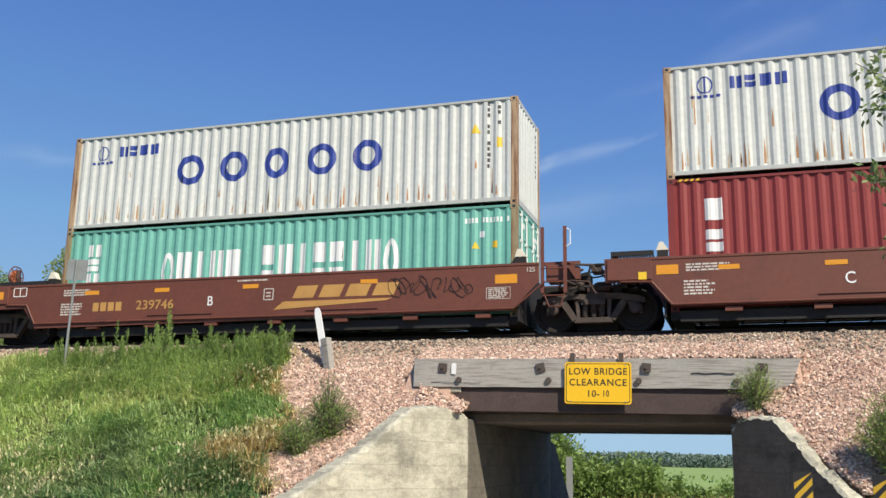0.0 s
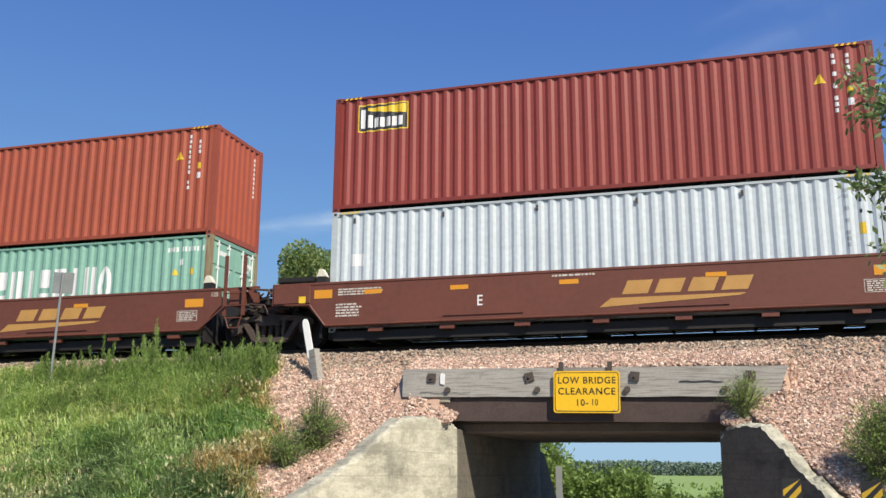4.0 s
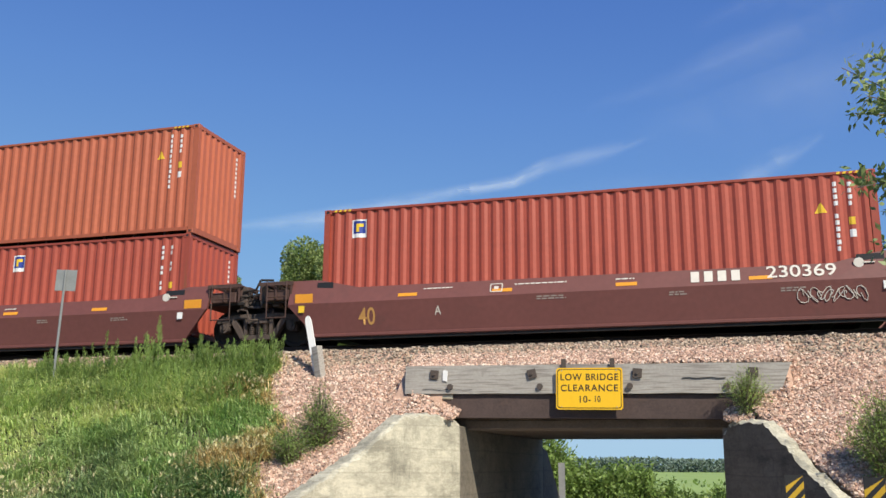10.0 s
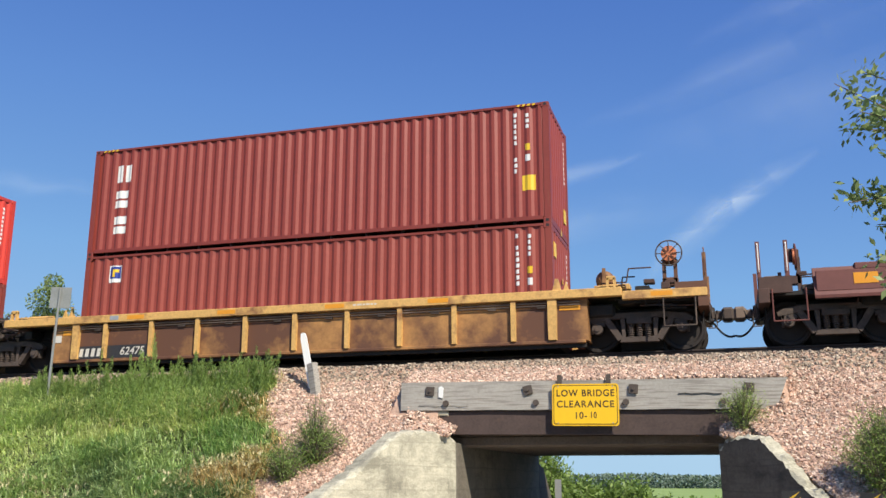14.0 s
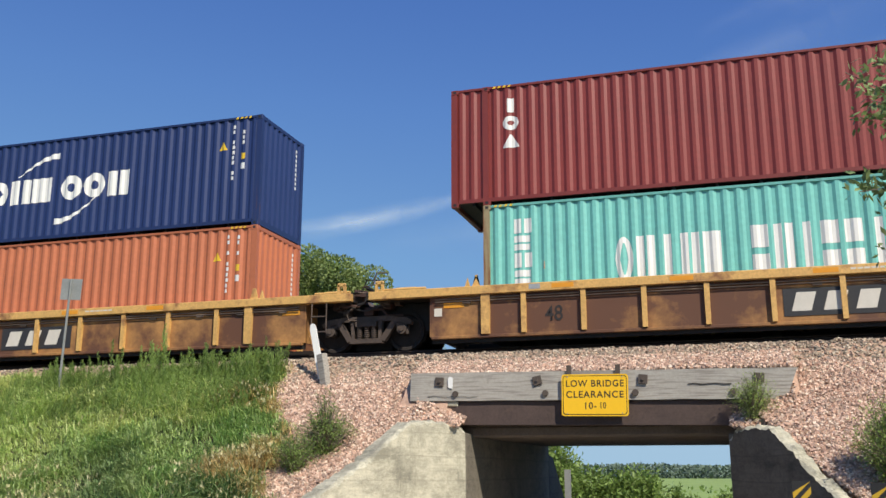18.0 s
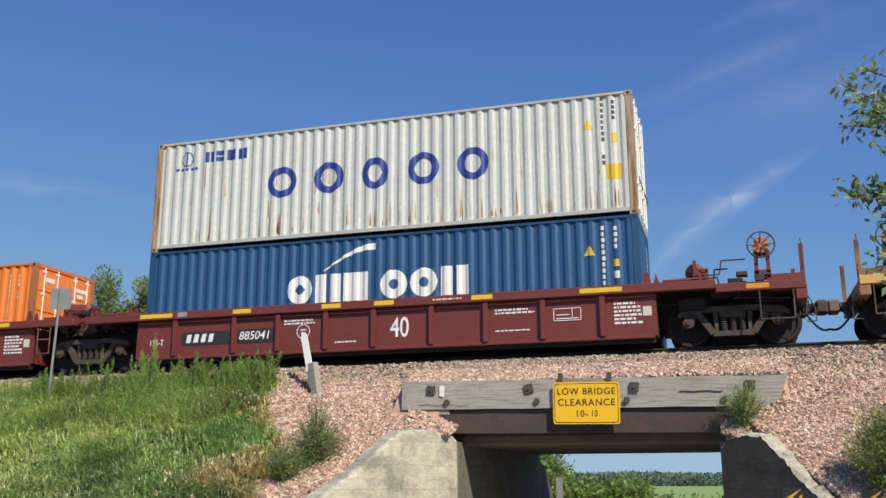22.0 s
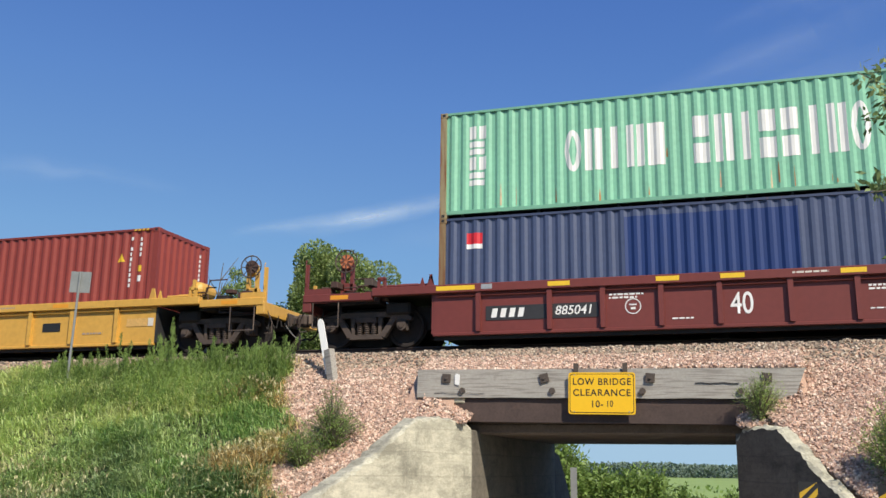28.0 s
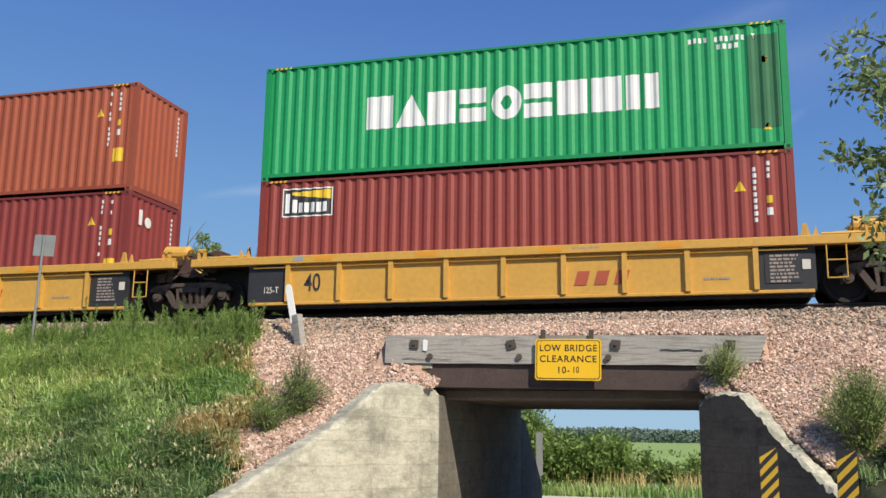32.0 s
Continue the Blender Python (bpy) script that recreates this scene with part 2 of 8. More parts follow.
def timber_mat():
    """Silvered timber with long grain and brown checks."""
    m = mat("grey_weathered_timber", (0.37, 0.345, 0.30), 0.92, vary=0.15, scale=1.5, bump=0.25, bump_scale=50, stain=(0.17, 0.145, 0.12), stain_amount=0.3, stain_scale=1.2)
    n, l = m.node_tree.nodes, m.node_tree.links
    b = n["Principled BSDF"]
    src = b.inputs["Base Color"].links[0].from_socket
    co = next(q for q in n if q.type == "TEX_COORD")
    mp = n.new("ShaderNodeMapping")
    mp.inputs["Scale"].default_value = (0.7, 12, 12)
    l.new(co.outputs["Object"], mp.inputs["Vector"])
    g = n.new("ShaderNodeTexNoise")
    g.inputs["Scale"].default_value, g.inputs["Detail"].default_value = 2.5, 6
    l.new(mp.outputs[0], g.inputs["Vector"])
    r = n.new("ShaderNodeMapRange")
    r.inputs["From Min"].default_value, r.inputs["From Max"].default_value, r.inputs["To Max"].default_value = 0.48, 0.66, 0.75
    l.new(g.outputs["Fac"], r.inputs["Value"])
    mx = n.new("ShaderNodeMix")
    mx.data_type = "RGBA"
    mx.inputs["B"].default_value = (0.20, 0.175, 0.15, 1)
    l.new(r.outputs[0], mx.inputs["Factor"])
    l.new(src, mx.inputs["A"])
    l.new(mx.outputs["Result"], b.inputs["Base Color"])
    return m


# one concrete in three tones: pale for sunlit walls, darker for shaded ones
M["concrete"] = concrete_mat("pale_concrete", (0.52, 0.485, 0.365), (0.17, 0.16, 0.12), 0.92)
# grey copy: shade under the deck put into the base colour
M["concrete_grey"] = concrete_mat("deck_shaded_concrete", (0.19, 0.165, 0.125), (0.055, 0.05, 0.04), 0.75)
# black copy: mildew, plus the shade of the sunless wing in the colour
M["concrete_black"] = concrete_mat("mildewed_shaded_concrete", (0.125, 0.105, 0.080), (0.030, 0.027, 0.022), 0.8)
M["timber"] = timber_mat()

# ---- ground, embankment, track ----
YC, RAIL, FLOOR = 21.47, 5.38, 5.70      # track centre, rail top, well floor
XL, XR, YN, YF = -5.0, -0.25, 17.45, 25.5    # the underpass between its abutments
FLARE = radians(55)


def corridor(x, y):
    """How far inside the road's cutting between the wing walls a place lies (negative outside)."""
    d = YN - y if y < YN else (y - YF if y > YF else 0.0)
    return min(x - XL, XR - x) * 1.0 if d == 0 else min(x - (XL - d / math.tan(FLARE)), (XR + d / math.tan(FLARE)) - x)


def smooth(v):
    v = min(max(v, 0.0), 1.0)
    return v * v * (3 - 2 * v)


def bank(x, y):
    d = abs(y - YC)
    if d < 2.17:
        return 5.07
    return 5.07 - 0.72 * (d - 2.17)


def plain(x, y):
    if y < YC:
        s = smooth((y - 2) / 14.0)
        return 1.05 * (1 - s) + s * 0.35 * smooth((abs(x + 2.6) - 4) / 4)
    return -0.05 - 0.25 * smooth((y - 30) / 30)


def on_deck(x, y):
    return XL - 1.2 < x < XR + 1.2 and YN + 0.3 < y < YF - 0.3


def height(x, y):
    base, top = plain(x, y), bank(x, y)
    if on_deck(x, y):
        e = min(y - 17.7, 25.25 - y)
        return min(5.07, max(4.46 + e * 0.38, top))
    c = corridor(x, y) * math.sin(FLARE)
    if c > -0.30:
        return base
    z = max(base, top)
    return z + 0.04 * noise.noise((x * 0.9, y * 0.9, 0)) + 0.02 * noise.noise((x * 3, y * 3, 5))


def bank_edge(y):
    """Where the grass of the bank gives way to stone."""
    return -9.35 + 0.42 * max(0.0, 18.4 - y) + 0.42 * math.exp(-((y - 16.9) / 0.5) ** 2)


def gravelly(x, y):
    """Where the slope is bare pink stone."""
    edge = bank_edge(y) + 0.4 * noise.noise((x, y * 1.3, 3)) + 0.25 * noise.noise((x * 3, y * 3.5, 9))
    right = 2.8 - 1.8 * max(0.0, 16.0 - y) + 0.4 * noise.noise((x, y, 7))
    return edge < x < 12 if y > 16.6 else edge < x < right


def spaced(a, b, step):
    n = max(1, round((b - a) / step))
    return [a + (b - a) * k / n for k in range(n)]


def make_ground():
    xs = [-3000, -1500, -700, -350, -180, -100] + spaced(-60, -32, 2) + spaced(-32, 12, 0.2) + spaced(12, 40, 2) + [40, 80, 160, 350, 800, 1600, 3000]
    ys = [-600, -200, -80] + spaced(-30, 6, 2) + spaced(6, 32, 0.2) + spaced(32, 70, 2) + [70, 110, 170, 260, 400, 700, 1300, 2400, 4000]
    bm = bmesh.new()
    grid = [[bm.verts.new((x, y, height(x, y))) for x in xs] for y in ys]
    for j in range(len(ys) - 1):
        for i in range(len(xs) - 1):
            cx, cy = 0.5 * (xs[i] + xs[i + 1]), 0.5 * (ys[j] + ys[j + 1])
            corners = (grid[j][i], grid[j][i + 1], grid[j + 1][i + 1], grid[j + 1][i])
            zs = [v.co.z for v in corners]
            if XL - 0.5 < cx < XR + 0.5 and YN - 1 < cy < YF + 1 and max(zs) - min(zs) > 1.5:
                continue          # the mouth of the underpass
            q = bm.faces.new(corners)
            mi = 0
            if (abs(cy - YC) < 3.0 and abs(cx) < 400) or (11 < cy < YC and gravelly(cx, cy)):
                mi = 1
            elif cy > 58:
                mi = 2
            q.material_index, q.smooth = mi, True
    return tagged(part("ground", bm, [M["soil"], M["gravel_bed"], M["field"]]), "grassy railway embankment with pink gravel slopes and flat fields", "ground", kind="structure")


make_ground()


def make_road():
    bm = bmesh.new()
    prev = None
    for y in spaced(-120, 90, 1.5):
        z = plain(-2.6, y) + 0.012 if y < YN - 3 or y > YF + 3 else 0.012
        row = [bm.verts.new((-2.62 + s * (2.3 if abs(s) == 1 else 1.2), y, z + (0.04 if abs(s) < 1 else 0.0))) for s in (-1, -0.5, 0.5, 1)]
        if prev:
            for k in range(3):
                bm.faces.new((prev[k], prev[k + 1], row[k + 1], row[k]))
        prev = row
    bm2 = bmesh.new()
    prev = None
    for x in spaced(-60, 60, 1.5):
        row = [bm2.verts.new((x, y, height(x, y) + 0.03)) for y in (38.5 + 0.2 * math.sin(x), 42.0, 45.4 + 0.15 * math.sin(x * 0.7))]
        if prev:
            for k in range(2):
                bm2.faces.new((prev[k], row[k], row[k + 1], prev[k + 1]))
        prev = row
    tagged(part("crossroad", bm2, M["road_pale"]), "pale gravel crossroad beyond the underpass", "road", kind="structure")
    tagged(part("road", bm, M["road"]), "pale gravel road running through the underpass", "road", kind="structure")


make_road()


def make_track():
    for side in (-1, 1):
        y = YC + side * 0.755
        prof = [(-0.07, 0), (0.07, 0), (0.07, 0.014), (0.012, 0.04), (0.012, 0.125), (0.036, 0.14), (0.036, 0.17), (-0.036, 0.17), (-0.036, 0.14), (-0.012, 0.125), (-0.012, 0.04), (-0.07, 0.014)]
        bm = bmesh.new()
        a = [bm.verts.new((-420, y + u, RAIL - 0.17 + w)) for u, w in prof]
        b = [bm.verts.new((420, y + u, RAIL - 0.17 + w)) for u, w in prof]
        for i in range(len(prof)):
            bm.faces.new((a[i], b[i], b[(i + 1) % len(prof)], a[(i + 1) % len(prof)]))
        bmesh.ops.recalc_face_normals(bm, faces=bm.faces)
        tagged(part("rail", bm, M["rail_top"]), "long rust-brown steel rail on wooden sleepers", "rail", "railway track", kind="structure")
    base = part("sleeper", boxes((-0.115, 0.115, -1.3, 1.3, -0.16, 0), bevel=0.01), M["sleeper"])
    base.matrix_basis = pose(-32, YC, RAIL - 0.17)
    tagged(base, "dark creosoted wooden sleeper in grey ballast", "sleeper", "railway track", kind="structure")
    for k in range(1, 90):
        copy_thing(base, pose(-32 + 0.5 * k, YC, RAIL - 0.17, 0, 0, random.uniform(-1, 1)))


make_track()


def scatter(name, label, category, material, spots, size, tilt=0.9):
    """Loose stones as one joined mesh: each an uneven six-sided lump."""
    rng = np.random.default_rng(len(spots))
    n = len(spots)
    cube = np.array([(-1, -1, -1), (1, -1, -1), (1, 1, -1), (-1, 1, -1), (-1, -1, 1), (1, -1, 1), (1, 1, 1), (-1, 1, 1)], float)
    quads = np.array([(3, 2, 1, 0), (4, 5, 6, 7), (0, 1, 5, 4), (1, 2, 6, 5), (2, 3, 7, 6), (3, 0, 4, 7)])
    v = np.repeat(cube[None], n, 0) * rng.uniform(0.5, 1.0, (n, 8, 3))
    v *= rng.uniform(0.6, 1.25, (n, 1, 1)) * size * np.array((1.0, 0.8, 0.65))
    a, b = rng.uniform(0, math.tau, n), rng.uniform(-tilt, tilt, n)
    ca, sa, cb, sb = np.cos(a)[:, None], np.sin(a)[:, None], np.cos(b)[:, None], np.sin(b)[:, None]
    x, y, z = v[..., 0], v[..., 1], v[..., 2]
    x, z = x * cb - z * sb, x * sb + z * cb
    x, y = x * ca - y * sa, x * sa + y * ca
    pts = np.stack((x, y, z), -1) + np.array(spots)[:, None, :]
    faces = (quads[None] + 8 * np.arange(n)[:, None, None]).reshape(-1, 4)
    me = bpy.data.meshes.new(name)
    me.from_pydata(pts.reshape(-1, 3).tolist(), [], faces.tolist())
    me.materials.append(material)
    return tagged(new(name, me), label, category, kind="stuff")


def stone_mat(name, tones):
    m = mat(name, (0.5, 0.4, 0.35), 0.92, vary=0.15, scale=9, bump=0.3, bump_scale=60)
    n, l = m.node_tree.nodes, m.node_tree.links
    geo, ramp = n.new("ShaderNodeNewGeometry"), n.new("ShaderNodeValToRGB")
    ramp.color_ramp.interpolation = "CONSTANT"
    while len(ramp.color_ramp.elements) < len(tones):
        ramp.color_ramp.elements.new(0.5)
    for k, (e, t) in enumerate(zip(ramp.color_ramp.elements, tones)):
        e.position, e.color = k / len(tones), (*t, 1)
    l.new(geo.outputs["Random Per Island"], ramp.inputs["Fac"])
    hsv = next(q for q in n if q.type == "HUE_SAT")
    l.new(ramp.outputs["Color"], hsv.inputs["Color"])
    return m


def make_stones():
    rnd = random.Random(4)
    top, pink = [], []
    while len(top) < 26000:
        x, y = rnd.uniform(-21, 5.5), rnd.uniform(18.35, 20.5)
        if y > 20.2 and rnd.random() < 0.5:
            continue
        top.append((x, y, height(x, y) + rnd.uniform(-0.015, 0.03)))
    for k in range(3000):
        x, y = rnd.uniform(-20, 5.5), rnd.uniform(20.2, 22.8)
        top.append((x, y, 5.09 + rnd.uniform(-0.02, 0.03)))
    tries = 0
    while len(pink) < 50000 and tries < 400000:
        tries += 1
        x, y = rnd.uniform(-10, 6), rnd.uniform(13.6, 18.7)
        c = corridor(x, y) * math.sin(FLARE)
        deck_edge = on_deck(x, y) and y > 17.76
        if (c > (-0.5 if x < -2 else -0.27) and not deck_edge) or not gravelly(x, y):
            continue
        pink.append((x, y, height(x, y) + rnd.uniform(-0.02, 0.035)))
    # stone that has run down past the ends of the beam onto the wing walls
    for x0, x1, lo, hi in ((XL - 1.0, XL - 0.05, 3.50, 4.15), (XR + 0.05, XR + 1.15, 3.42, 4.2)):
        for k in range(800):
            f, u = rnd.random(), rnd.random()
            x = x0 + (x1 - x0) * u
            reach = 1.0 - 0.75 * (u if x0 < -2 else 1 - u)
            pink.append((x, 17.12 + 0.62 * f, lo + (hi - lo) * f * reach + rnd.uniform(-0.04, 0.03)))
    scatter("ballast_stones", "loose grey and pinkish crushed stone along the track", "gravel", stone_mat("ballast_stone", [(0.39, 0.31, 0.225), (0.29, 0.235, 0.175), (0.48, 0.36, 0.26), (0.19, 0.16, 0.125), (0.44, 0.30, 0.22), (0.55, 0.455, 0.345), (0.31, 0.24, 0.18)]), top, 0.036)
    scatter("slope_stones", "loose pink crushed stone on the bank beside the bridge", "gravel", stone_mat("pink_stone", [(0.57, 0.38, 0.285), (0.46, 0.305, 0.23), (0.66, 0.475, 0.365), (0.38, 0.275, 0.21), (0.53, 0.345, 0.255), (0.73, 0.58, 0.455), (0.29, 0.20, 0.15)]), pink, 0.034)


make_stones()


# ---- bridge ----
def wing_wall(name, x0, sign, y0, ydir, profile, thick, face):
    """A flared wing wall whose top follows the bank; sign -1 runs left, ydir -1 runs towards the viewer."""
    n, length = 110, 6.6
    out = Vector((sign * math.cos(FLARE), ydir * math.sin(FLARE), 0))
    back = Vector((sign * math.sin(FLARE), -ydir * math.cos(FLARE), 0))   # into the bank
    bm = bmesh.new()
    cols = []
    for k in range(n + 1):
        s = length * k / n
        p = Vector((x0, y0, 0)) + out * s
        top = np.interp(s, [q[0] for q in profile], [q[1] for q in profile])
        top += 0.035 * noise.noise((s * 2.2, x0, 0)) + 0.02 * noise.noise((s * 7, x0, 2))
        chip = 0.03 + 0.13 * abs(noise.noise((s * 6, x0, 9))) + 0.05 * noise.noise((s * 17, x0, 1))
        q = p + back * thick
        ring = [(p.x, p.y, -0.6)] + [(p.x + 0.012 * noise.noise((s * 2, z, x0)), p.y + 0.012 * noise.noise((s * 2, z, x0 + 3)), z) for z in np.linspace(0.1, top - chip, 6)]
        ring += [(p.x + back.x * 0.05, p.y + back.y * 0.05, top - 0.01), (p.x + back.x * 0.09, p.y + back.y * 0.09, top + 0.06 * noise.noise((s * 9, x0, 4))), (q.x + 0.05 * noise.noise((s * 6, x0, 5)), q.y, top + 0.01 + 0.05 * noise.noise((s * 11, x0, 8))), (q.x, q.y, -0.6)]
        cols.append([bm.verts.new(r) for r in ring])
    for a, b in zip(cols, cols[1:]):
        for i in range(len(a) - 1):
            f = bm.faces.new((a[i], a[i + 1], b[i + 1], b[i]))
            # tops take the pale sunlit tone, also over a shade-darkened face
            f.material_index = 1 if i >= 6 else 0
    bm.faces.new(cols[0][::-1])
    bm.faces.new(cols[-1])
    bmesh.ops.recalc_face_normals(bm, faces=bm.faces)
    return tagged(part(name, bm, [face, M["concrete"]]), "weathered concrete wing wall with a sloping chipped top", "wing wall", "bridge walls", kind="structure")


LEFT_TOP = [(0, 3.40), (0.07, 3.47), (0.28, 3.53), (0.79, 3.56), (1.29, 3.52), (1.67, 3.24), (2.22, 2.82), (2.91, 2.40), (4.31, 1.62), (6.6, 0.42)]
RIGHT_TOP = [(0, 3.22), (0.17, 3.38), (0.68, 3.42), (1.2, 3.34), (1.46, 3.10), (1.70, 2.94), (2.15, 2.58), (2.66, 2.28), (3.30, 1.87), (6.6, -0.2)]
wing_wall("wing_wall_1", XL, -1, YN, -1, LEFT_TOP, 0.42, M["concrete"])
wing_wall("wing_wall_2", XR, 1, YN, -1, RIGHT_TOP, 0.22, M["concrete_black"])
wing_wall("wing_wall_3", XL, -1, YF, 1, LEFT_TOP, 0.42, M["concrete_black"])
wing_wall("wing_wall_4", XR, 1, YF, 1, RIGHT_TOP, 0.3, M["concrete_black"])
# abutments use the grey copy that carries the deck's shade
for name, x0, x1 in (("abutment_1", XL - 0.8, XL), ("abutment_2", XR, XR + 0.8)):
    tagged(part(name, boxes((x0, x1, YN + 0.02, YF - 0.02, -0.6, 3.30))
, M["concrete_grey"]), "stained, shade-darkened concrete bridge abutment under the deck", "abutment", "bridge walls", kind="structure")
# return added over the abutment's mouth, in the same shade-darkened grey
tagged(part("wing_return", boxes((XL - 0.4, XL + 0.012, YN, YN + 1.7, -0.6, 3.36), bevel=0.02), M["concrete_grey"]), "stained, shade-darkened concrete return of a wing wall at the mouth of the underpass", "wing wall", "bridge walls", kind="structure")
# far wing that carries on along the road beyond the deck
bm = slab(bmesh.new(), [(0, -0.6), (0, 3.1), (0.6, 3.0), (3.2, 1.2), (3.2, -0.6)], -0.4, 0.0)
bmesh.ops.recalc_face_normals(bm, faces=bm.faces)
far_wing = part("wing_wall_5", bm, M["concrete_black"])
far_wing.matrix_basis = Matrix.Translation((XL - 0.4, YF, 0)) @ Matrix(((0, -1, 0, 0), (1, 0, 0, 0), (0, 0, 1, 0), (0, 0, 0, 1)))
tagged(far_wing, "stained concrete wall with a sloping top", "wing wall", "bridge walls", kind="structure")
deck = tagged(part("bridge_deck", boxes((XL - 0.6, XR + 0.6, YN + 0.5, YF - 0.3, 3.56, 4.3)), M["soffit"]), "dark timber underside of a low railway bridge", "bridge deck", kind="structure")
for k in range(13):
    y = YN + 0.55 + 0.57 * k
    part("stringer", boxes((XL - 0.35, XR + 0.35, y, y + 0.36, 3.31, 3.555), bevel=0.012), M["soffit"], deck)

BEAM = pose(-2.59, 17.6, 4.49, 0, 0.75, 0)     # middle of the fascia's top edge
beam = thing("fascia_beam", "grey weathered timber fascia beam with black bolt plates", "beam", m=BEAM)
bm = bmesh.new()
rows = []
for k in range(41):
    x = -3.56 + 7.12 * k / 40
    w = 0.012 * noise.noise((x * 0.8, 0, 0))
    rows.append([bm.verts.new((x, w, -0.55 + 0.012 * noise.noise((x * 1.5, 1, 0)))), bm.verts.new((x, 0.012 + w, -0.012 + 0.01 * noise.noise((x * 2, 2, 0)))), bm.verts.new((x, 0.26, 0.0)), bm.verts.new((x, 0.26, -0.55))])
for a, b in zip(rows, rows[1:]):
    for i in range(4):
        bm.faces.new((a[i], b[i], b[(i + 1) % 4], a[(i + 1) % 4]))
for row, cut in ((rows[-1], 0.20),):
    row[0].co.x -= cut
    row[3].co.x -= cut
for row, cut in ((rows[-2], 0.08), (rows[-3], 0.0)):
    row[0].co.x -= cut
    row[3].co.x -= cut
bm.faces.new(rows[0])
bm.faces.new(rows[-1][::-1])
bmesh.ops.recalc_face_normals(bm, faces=bm.faces)
part("timber", bm, M["timber"], beam)
for x, turn in ((-2.96, 3), (-1.04, -14), (0.91, 5), (2.92, 4)):
    pl = part("bolt_plate", boxes((-0.085, 0.085, -0.022, 0.0, -0.085, 0.085), bevel=0.006), M["old_iron"], beam)
    pl.matrix_basis = pose(x, -0.012, -0.185, 0, turn, 0)
    nut = bmesh.new()
    rod(nut, (0, -0.05, 0), (0, -0.02, 0), 0.028, 6)
    part("nut", nut, M["old_iron"], pl)
for x in (-2.64, -0.89, 0.77, 2.47):
    bm = bmesh.new()
    rod(bm, (x, -0.045, -0.42), (x, 0.0, -0.42), 0.055, 12, 0.06)
    part("bolt_head", bm, M["old_iron"], beam)

mk = part("paint_mark", slab(bmesh.new(), [(-2.79, -0.30), (-2.70, -0.32), (-2.69, -0.12), (-2.75, -0.09), (-2.79, -0.12)], -0.02, -0.013), M["white"], beam, "chipped white paint mark")
for x0, x1, z in ((1.7, 2.45, -0.28), (-3.2, -2.2, -0.47), (-0.4, 0.5, -0.12)):
    ck = bmesh.new()
    bent(ck, [Vector((x0 + (x1 - x0) * k / 6, -0.012, z + 0.01 * math.sin(k * 2.1))) for k in range(7)], 0.009 if z == -0.28 else 0.004, 4)
    part("crack", ck, M["black"], beam)
for x in (-0.44, 0.46):
    part("hanger_strap", boxes((x - 0.045, x + 0.045, -0.03, -0.014, -0.35, 0.09)), M["old_iron"], beam)
girder = thing("bridge_girder", "dark brown rusted steel bridge girder", "girder", m=pose(-2.6, 17.72, 3.93, 0, 0.75, 0))
part("web", boxes((-2.95, 2.75, -0.055, -0.02, -0.40, -0.02)), M["girder"], girder)
part("bottom_flange", boxes((-2.95, 2.75, -0.075, 0.20, -0.44, -0.40)), M["girder"], girder)
part("top_flange", boxes((-2.95, 2.75, -0.045, 0.20, -0.02, 0.005)), M["girder"], girder)
part("bearing_pad", boxes((-3.25, -2.6, -0.08, 0.3, -0.10, 0.06), bevel=0.02), M["concrete"], girder)
ledge = tagged(part("bearing_ledge", boxes((XL - 0.7, XR + 0.7, 17.98, 18.5, 3.30, 3.5), bevel=0.03), M["soffit"]), "dark squared timber resting on the abutments", "timber", kind="structure")


def flat_words(text, high, material, parent, x, y, z, squeeze):
    cu = bpy.data.curves.new("lettering", "FONT")
    cu.body, cu.size, cu.align_x, cu.align_y = text, high * 1.38, "CENTER", "CENTER"
    cu.space_character, cu.offset = 1.14, 0.0025
    ob = bpy.data.objects.new("lettering", cu)
    scene.collection.objects.link(ob)
    me = bpy.data.meshes.new_from_object(ob.evaluated_get(bpy.context.evaluated_depsgraph_get()))
    bpy.data.objects.remove(ob)
    me.transform(Matrix.Diagonal((squeeze, 1, 1, 1)))
    me.transform(Matrix.Rotation(math.pi / 2, 4, "X"))
    me.materials.clear()
    me.materials.append(material)
    share("lettering", me, parent, pose(x, y, z))


def rounded(w, h, r, n=5):
    pts = []
    for cx, cz, a0 in ((w / 2 - r, h / 2 - r, 0), (-w / 2 + r, h / 2 - r, 90), (-w / 2 + r, -h / 2 + r, 180), (w / 2 - r, -h / 2 + r, 270)):
        for k in range(n + 1):
            a = radians(a0 + 90 * k / n)
            pts.append((cx + r * math.cos(a), cz + r * math.sin(a)))
    return pts


clearance = thing("clearance_sign", "yellow low bridge clearance sign with black lettering on a timber beam", "sign", m=pose(-2.555, 17.52, 4.02, 0, 0.9, 0))
for name, w, h, y, mt in (("plate", 1.22, 0.762, 0.0, M["yellow_sign"]), ("border", 1.17, 0.712, -0.004, M["black"]), ("face", 1.145, 0.687, -0.008, M["yellow_sign"])):
    bm = slab(bmesh.new(), rounded(w, h, 0.05), y - 0.006, y + (0.002 if y else 0.006))
    bmesh.ops.recalc_face_normals(bm, faces=bm.faces)
    part(name, bm, mt, clearance)
flat_words("LOW BRIDGE", 0.125, M["black"], clearance, 0.0, -0.016, 0.205, 0.93)
flat_words("CLEARANCE", 0.125, M["black"], clearance, 0.0, -0.016, 0.005, 0.99)
flat_words("10-", 0.125, M["black"], clearance, -0.085, -0.016, -0.20, 0.95)
